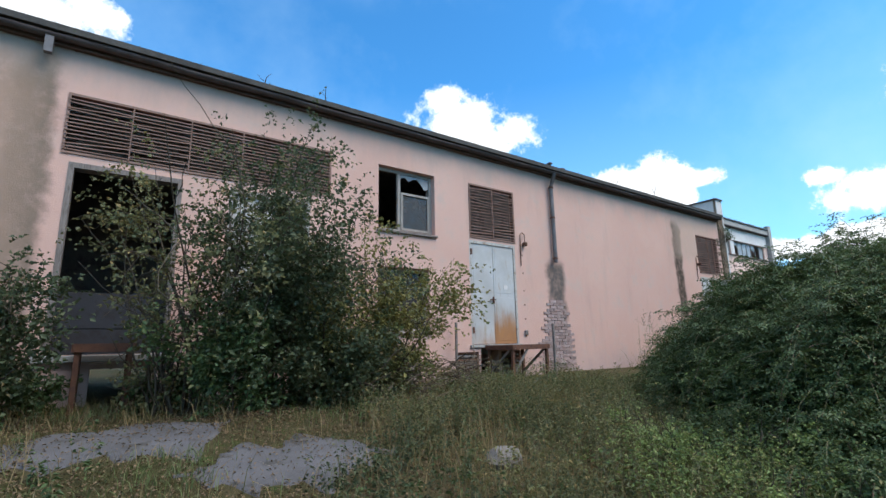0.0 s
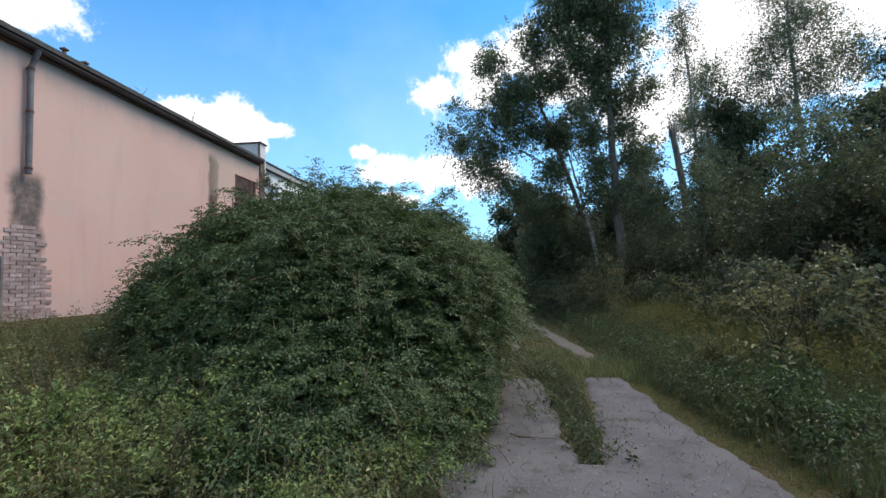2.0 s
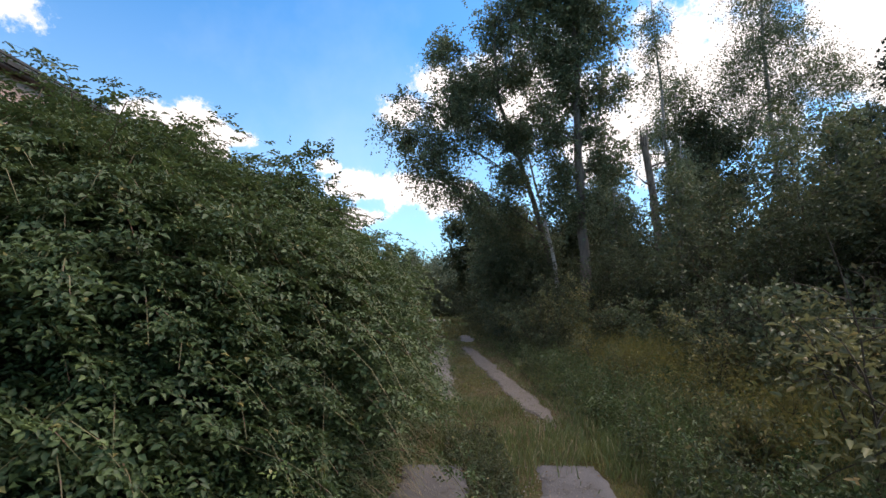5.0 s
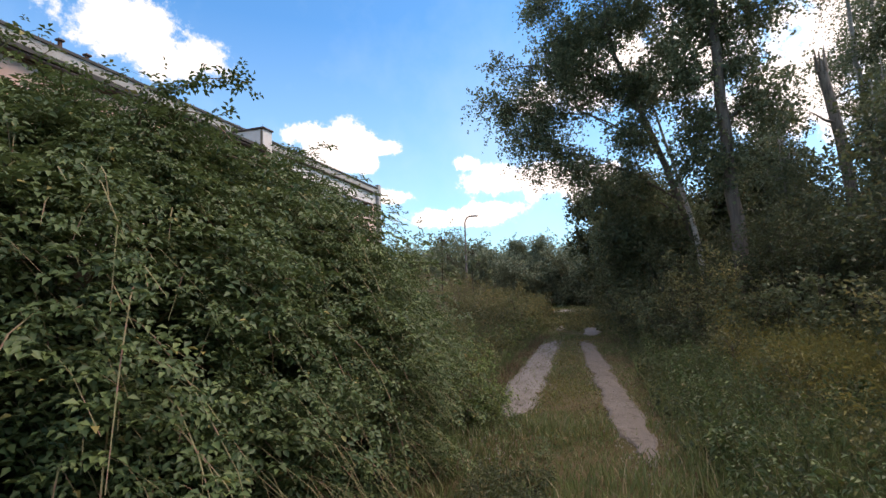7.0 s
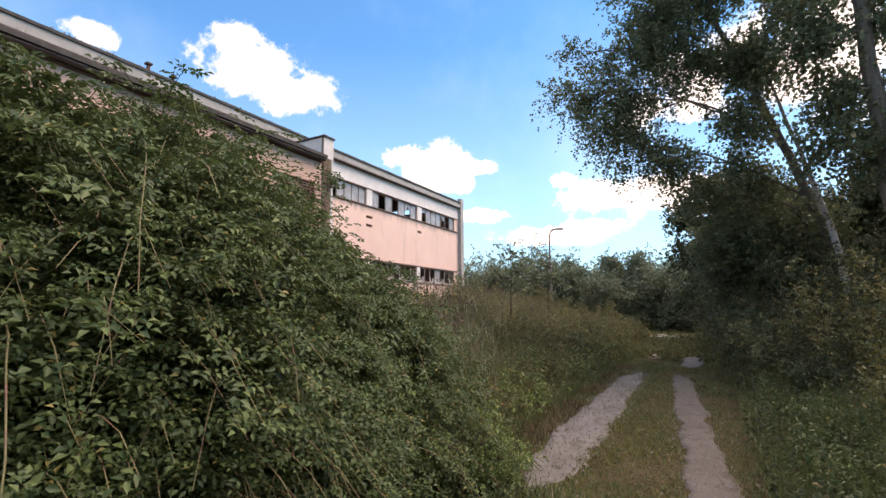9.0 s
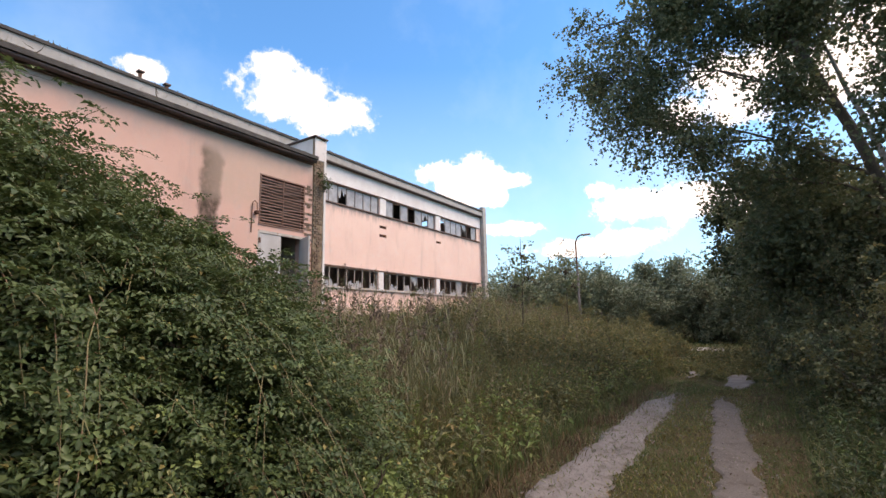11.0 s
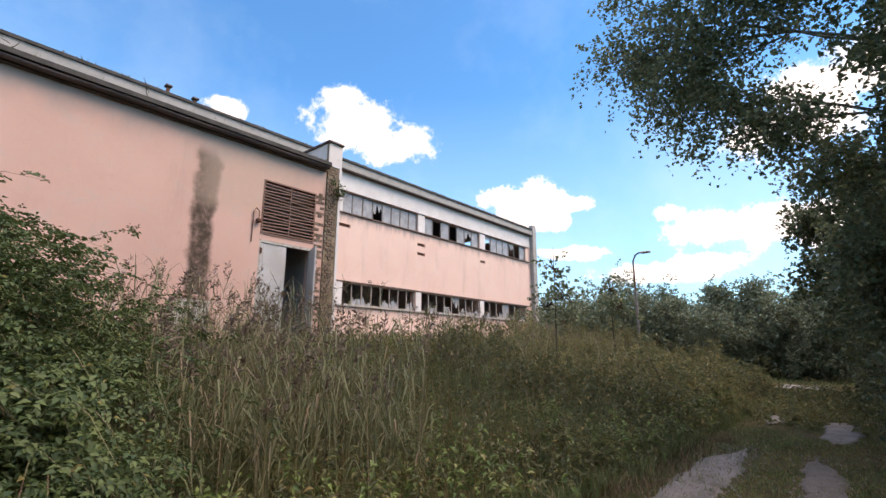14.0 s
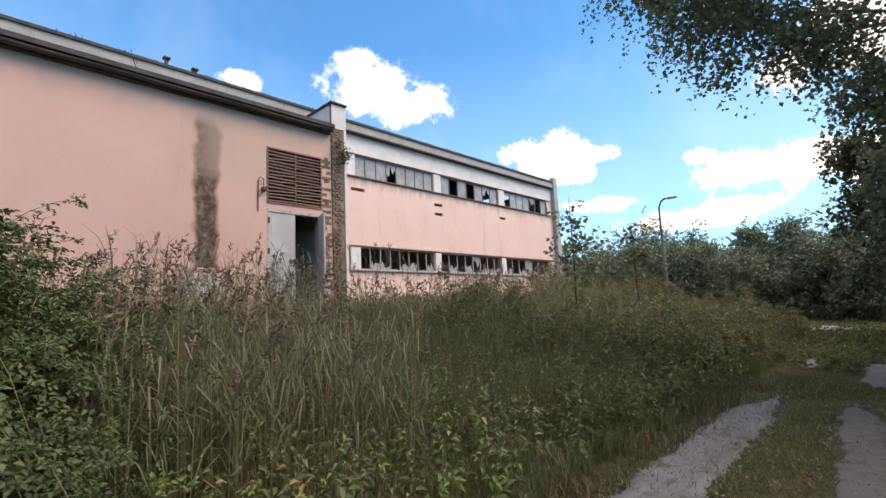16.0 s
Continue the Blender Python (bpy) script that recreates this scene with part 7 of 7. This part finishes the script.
# ---------------- bare masonry, built brick by brick ----------------
def brick_mesh(w, h, d, seed):
    """One worn brick with chipped corners."""
    q = random.Random(seed)
    bm = box(bmesh.new(), -w / 2, w / 2, -d, 0, -h / 2, h / 2)
    for v in bm.verts:
        v.co.x += q.uniform(-0.006, 0.006)
        v.co.z += q.uniform(-0.004, 0.004)
        v.co.y += q.uniform(-0.004, 0.002) if v.co.y < -0.001 else 0
    me = bpy.data.meshes.new("brick")
    bm.to_mesh(me)
    bm.free()
    return me


def vary(mat):
    """Give each brick its own shade."""
    nt = mat.node_tree
    p = nt.nodes["Principled BSDF"]
    src = p.inputs["Base Color"].links[0].from_socket
    info, hsv, mr = nt.nodes.new("ShaderNodeObjectInfo"), nt.nodes.new("ShaderNodeHueSaturation"), nt.nodes.new("ShaderNodeMapRange")
    mr.inputs["To Min"].default_value, mr.inputs["To Max"].default_value = 0.72, 1.22
    nt.links.new(info.outputs["Random"], mr.inputs["Value"])
    nt.links.new(mr.outputs[0], hsv.inputs["Value"])
    nt.links.new(src, hsv.inputs["Color"])
    nt.links.new(hsv.outputs[0], p.inputs["Base Color"])


M_BRICKP, M_BRICKM = worn("wall_brick", (0.33, 0.225, 0.205), (0.38, 0.285, 0.265), (0.44, 0.37, 0.355), 6.0, 50, 0.93, 0.5, amount=0.50), worn("pilaster_brick", (0.175, 0.122, 0.092), (0.235, 0.175, 0.13), (0.095, 0.085, 0.058), 5.0, 40, 0.95, 0.6, amount=0.50)
vary(M_BRICKP), vary(M_BRICKM)


def masonry(parent, x0, x1, z0, z1, y, mat, inside, proud=0.012, w=0.25, h=0.077):
    kinds = [brick_mesh(w - 0.010, h - 0.009, proud + 0.01, k) for k in range(5)]
    half = [brick_mesh(w / 2 - 0.014, h - 0.013, proud + 0.01, k + 9) for k in range(2)]
    for me in kinds + half:
        me.materials.append(mat)
    q = random.Random(8)
    row = 0
    z = z0
    while z < z1:
        x = x0 + (w / 2 if row % 2 else 0)
        while x + w / 2 <= x1 + 0.02:
            if inside(x, z, q) and x + w <= x1 + 0.02:
                ob = new("brick", q.choice(kinds))
                ob.parent = parent
                ob.matrix_basis = pose(x + w / 2, y + q.uniform(0, 0.008), z + h / 2, 0, q.uniform(-0.8, 0.8), 0)
            x += w
        row += 1
        z += h


# render fallen off at the foot of the broken downpipe
masonry(wall_a, 9.05, 10.65, 1.0, 2.85, WY - 0.002, M_BRICKP, lambda x, z, q: abs(x + 0.12 - 9.80) < 0.72 - 0.36 * max(0, z - 1.2) / 1.6 + q.uniform(-0.14, 0.10))
# stripped end pilaster
masonry(pil, 19.46, 19.84, 0.9, 6.5, WY - 0.042, M_BRICKM, lambda x, z, q: q.random() < 0.9, 0.014, 0.135)
# bare strip beside the open door
masonry(wall_a, 19.16, 19.45, 1.2, 5.62, WY - 0.002, M_BRICKM, lambda x, z, q: q.random() < 0.75, 0.005, 0.135)

# moss, debris and twigs along the roof edges
n = 900
x = rng.uniform(AX0, 19.3, n)
P = np.stack([x, WY - 0.25 + rng.uniform(0, 0.12, n), np.full(n, 6.55)], -1)
keep = lump(x, x * 0.4, 0.5, 2) > -0.1
solid("roof_moss", blade_mesh("roof_moss", P[keep], rng.uniform(0.02, 0.09, keep.sum()), 0.02, rng.uniform(0.1, 0.8, keep.sum()), L_DRY), L_DRY, "dry moss and grass tufts along the roof edge", "moss", kind="stuff")
n = 1300
x = rng.uniform(HX0, HX1, n)
P = np.stack([x, HY - 0.28 + rng.uniform(0, 0.1, n), np.full(n, 10.05)], -1)
keep = lump(x, x * 0.4, 0.5, 5) > -0.2
solid("roof_moss", blade_mesh("roof_moss", P[keep], rng.uniform(0.03, 0.13, keep.sum()), 0.03, rng.uniform(0.1, 0.8, keep.sum()), L_DRY), L_DRY, "dark moss along the edge of the hall roof", "moss", kind="stuff")
for k, (tx, ty, tz, ln) in enumerate([(2.1, WY - 0.2, 6.55, 0.3), (3.3, WY - 0.2, 6.55, 0.35), (12.6, WY - 0.2, 6.55, 0.35), (14.8, WY - 0.2, 6.55, 0.45), (19.6, WY + 0.05, 7.30, 0.22)]):
    V, F = tubes([(curve_path((tx, ty, tz - 0.03), (0.4 * (-1) ** k, -0.1, 1), ln, 5, 0.2), np.linspace(0.012, 0.004, 6)), (curve_path((tx, ty, tz + ln * 0.3), (-0.8, 0, 0.6), ln * 0.5, 4, 0.2), np.linspace(0.008, 0.003, 5))], 5)
    solid("twig", raw_mesh("twig", V, F, M_TWIG, True), M_TWIG, "dry twig sticking up from the roof edge", "twig", group="twigs on the roof edge")

# ferny growth on the parapet and the pilaster
t = make_shrub("wall_plant", "small green plant rooted in the stripped pilaster", 0.55, 0.5, 7, 420, L_BRAMBLE, 0.06, 0.5, "plant", fancy=False)
t.matrix_basis = pose(19.75, WY - 0.06, 5.6)

# brash: heaps of dead stems by the wall and along the thicket
for k, (hx, hy, hr, cnt) in enumerate([(4.7, 7.4, 0.9, 120), (4.3, 6.8, 0.8, 130), (6.2, 0.55, 0.6, 26), (3.5, 6.9, 0.7, 70)]):
    items = []
    for j in range(cnt):
        a, rr = rng.uniform(0, 6.28), hr * math.sqrt(rng.uniform(0, 1))
        px, py = hx + rr * math.cos(a), hy + rr * math.sin(a)
        p = curve_path((px, py, float(ground_z(px, py)) + rng.uniform(0.02, 0.50 if cnt > 30 else 0.2)), (rng.normal(), rng.normal() * 0.7, rng.normal() * 0.15), rng.uniform(0.25, 0.65), 5, 0.22)
        p[:, 2] = np.maximum(p[:, 2], ground_z(p[:, 0], p[:, 1]) + 0.015)
        items.append((p, np.linspace(0.009, 0.004, 6)))
    V, F = tubes(items, 4)
    solid("brushwood_heap", raw_mesh("brushwood_heap", V, F, M_BRUSH, True), M_BRUSH, "heap of dry brushwood and dead stems on the ground", "brushwood", kind="stuff")

# pale broken stone in the yard
q = random.Random(3)
bm = bmesh.new()
bmesh.ops.create_icosphere(bm, subdivisions=2, radius=0.2)
for v in bm.verts:
    v.co = Vector((v.co.x * 1.2, v.co.y * 0.85, v.co.z * 0.55)) * (1 + q.uniform(-0.14, 0.14))
st = solid("stone", bm, M_GRAVEL, "grey broken lump of concrete in the grass", "stone")
st.matrix_basis = pose(3.3, 4.2, float(ground_z(3.3, 4.2)) + 0.02, 0, 0, 30)

# gravel and crumbs on tracks and slabs
n = 7600
x = np.concatenate([rng.uniform(2.5, 9.5, n // 2), rng.uniform(10.5, 20.5, n // 2)])
y = np.concatenate([rng.uniform(-1.65, 0.9, n // 2), np.where(rng.uniform(0, 1, n // 2) < 0.6, -0.2 + rng.normal(size=n // 2) * 0.2, track_r(x[n // 2:]) + rng.normal(size=n // 2) * 0.16)])
P = on_ground(x, y, 0.026)
s = rng.uniform(0.004, 0.013, (n, 1))
corner = np.array([[1, 0, 0], [-0.6, 0.9, 0.1], [-0.5, -0.9, 0], [0, 0, 1.1]])
V = P[:, None] + s[:, None] * (corner[None] + rng.normal(size=(n, 4, 3)) * 0.25)
i = np.arange(n)[:, None] * 4
solid("gravel", raw_mesh("gravel", V.reshape(-1, 3), [i + np.array([[0, 1, 3]]), i + np.array([[1, 2, 3]]), i + np.array([[2, 0, 3]])], M_GRAVEL), M_GRAVEL, "loose grey gravel on the worn tracks", "gravel", kind="stuff")
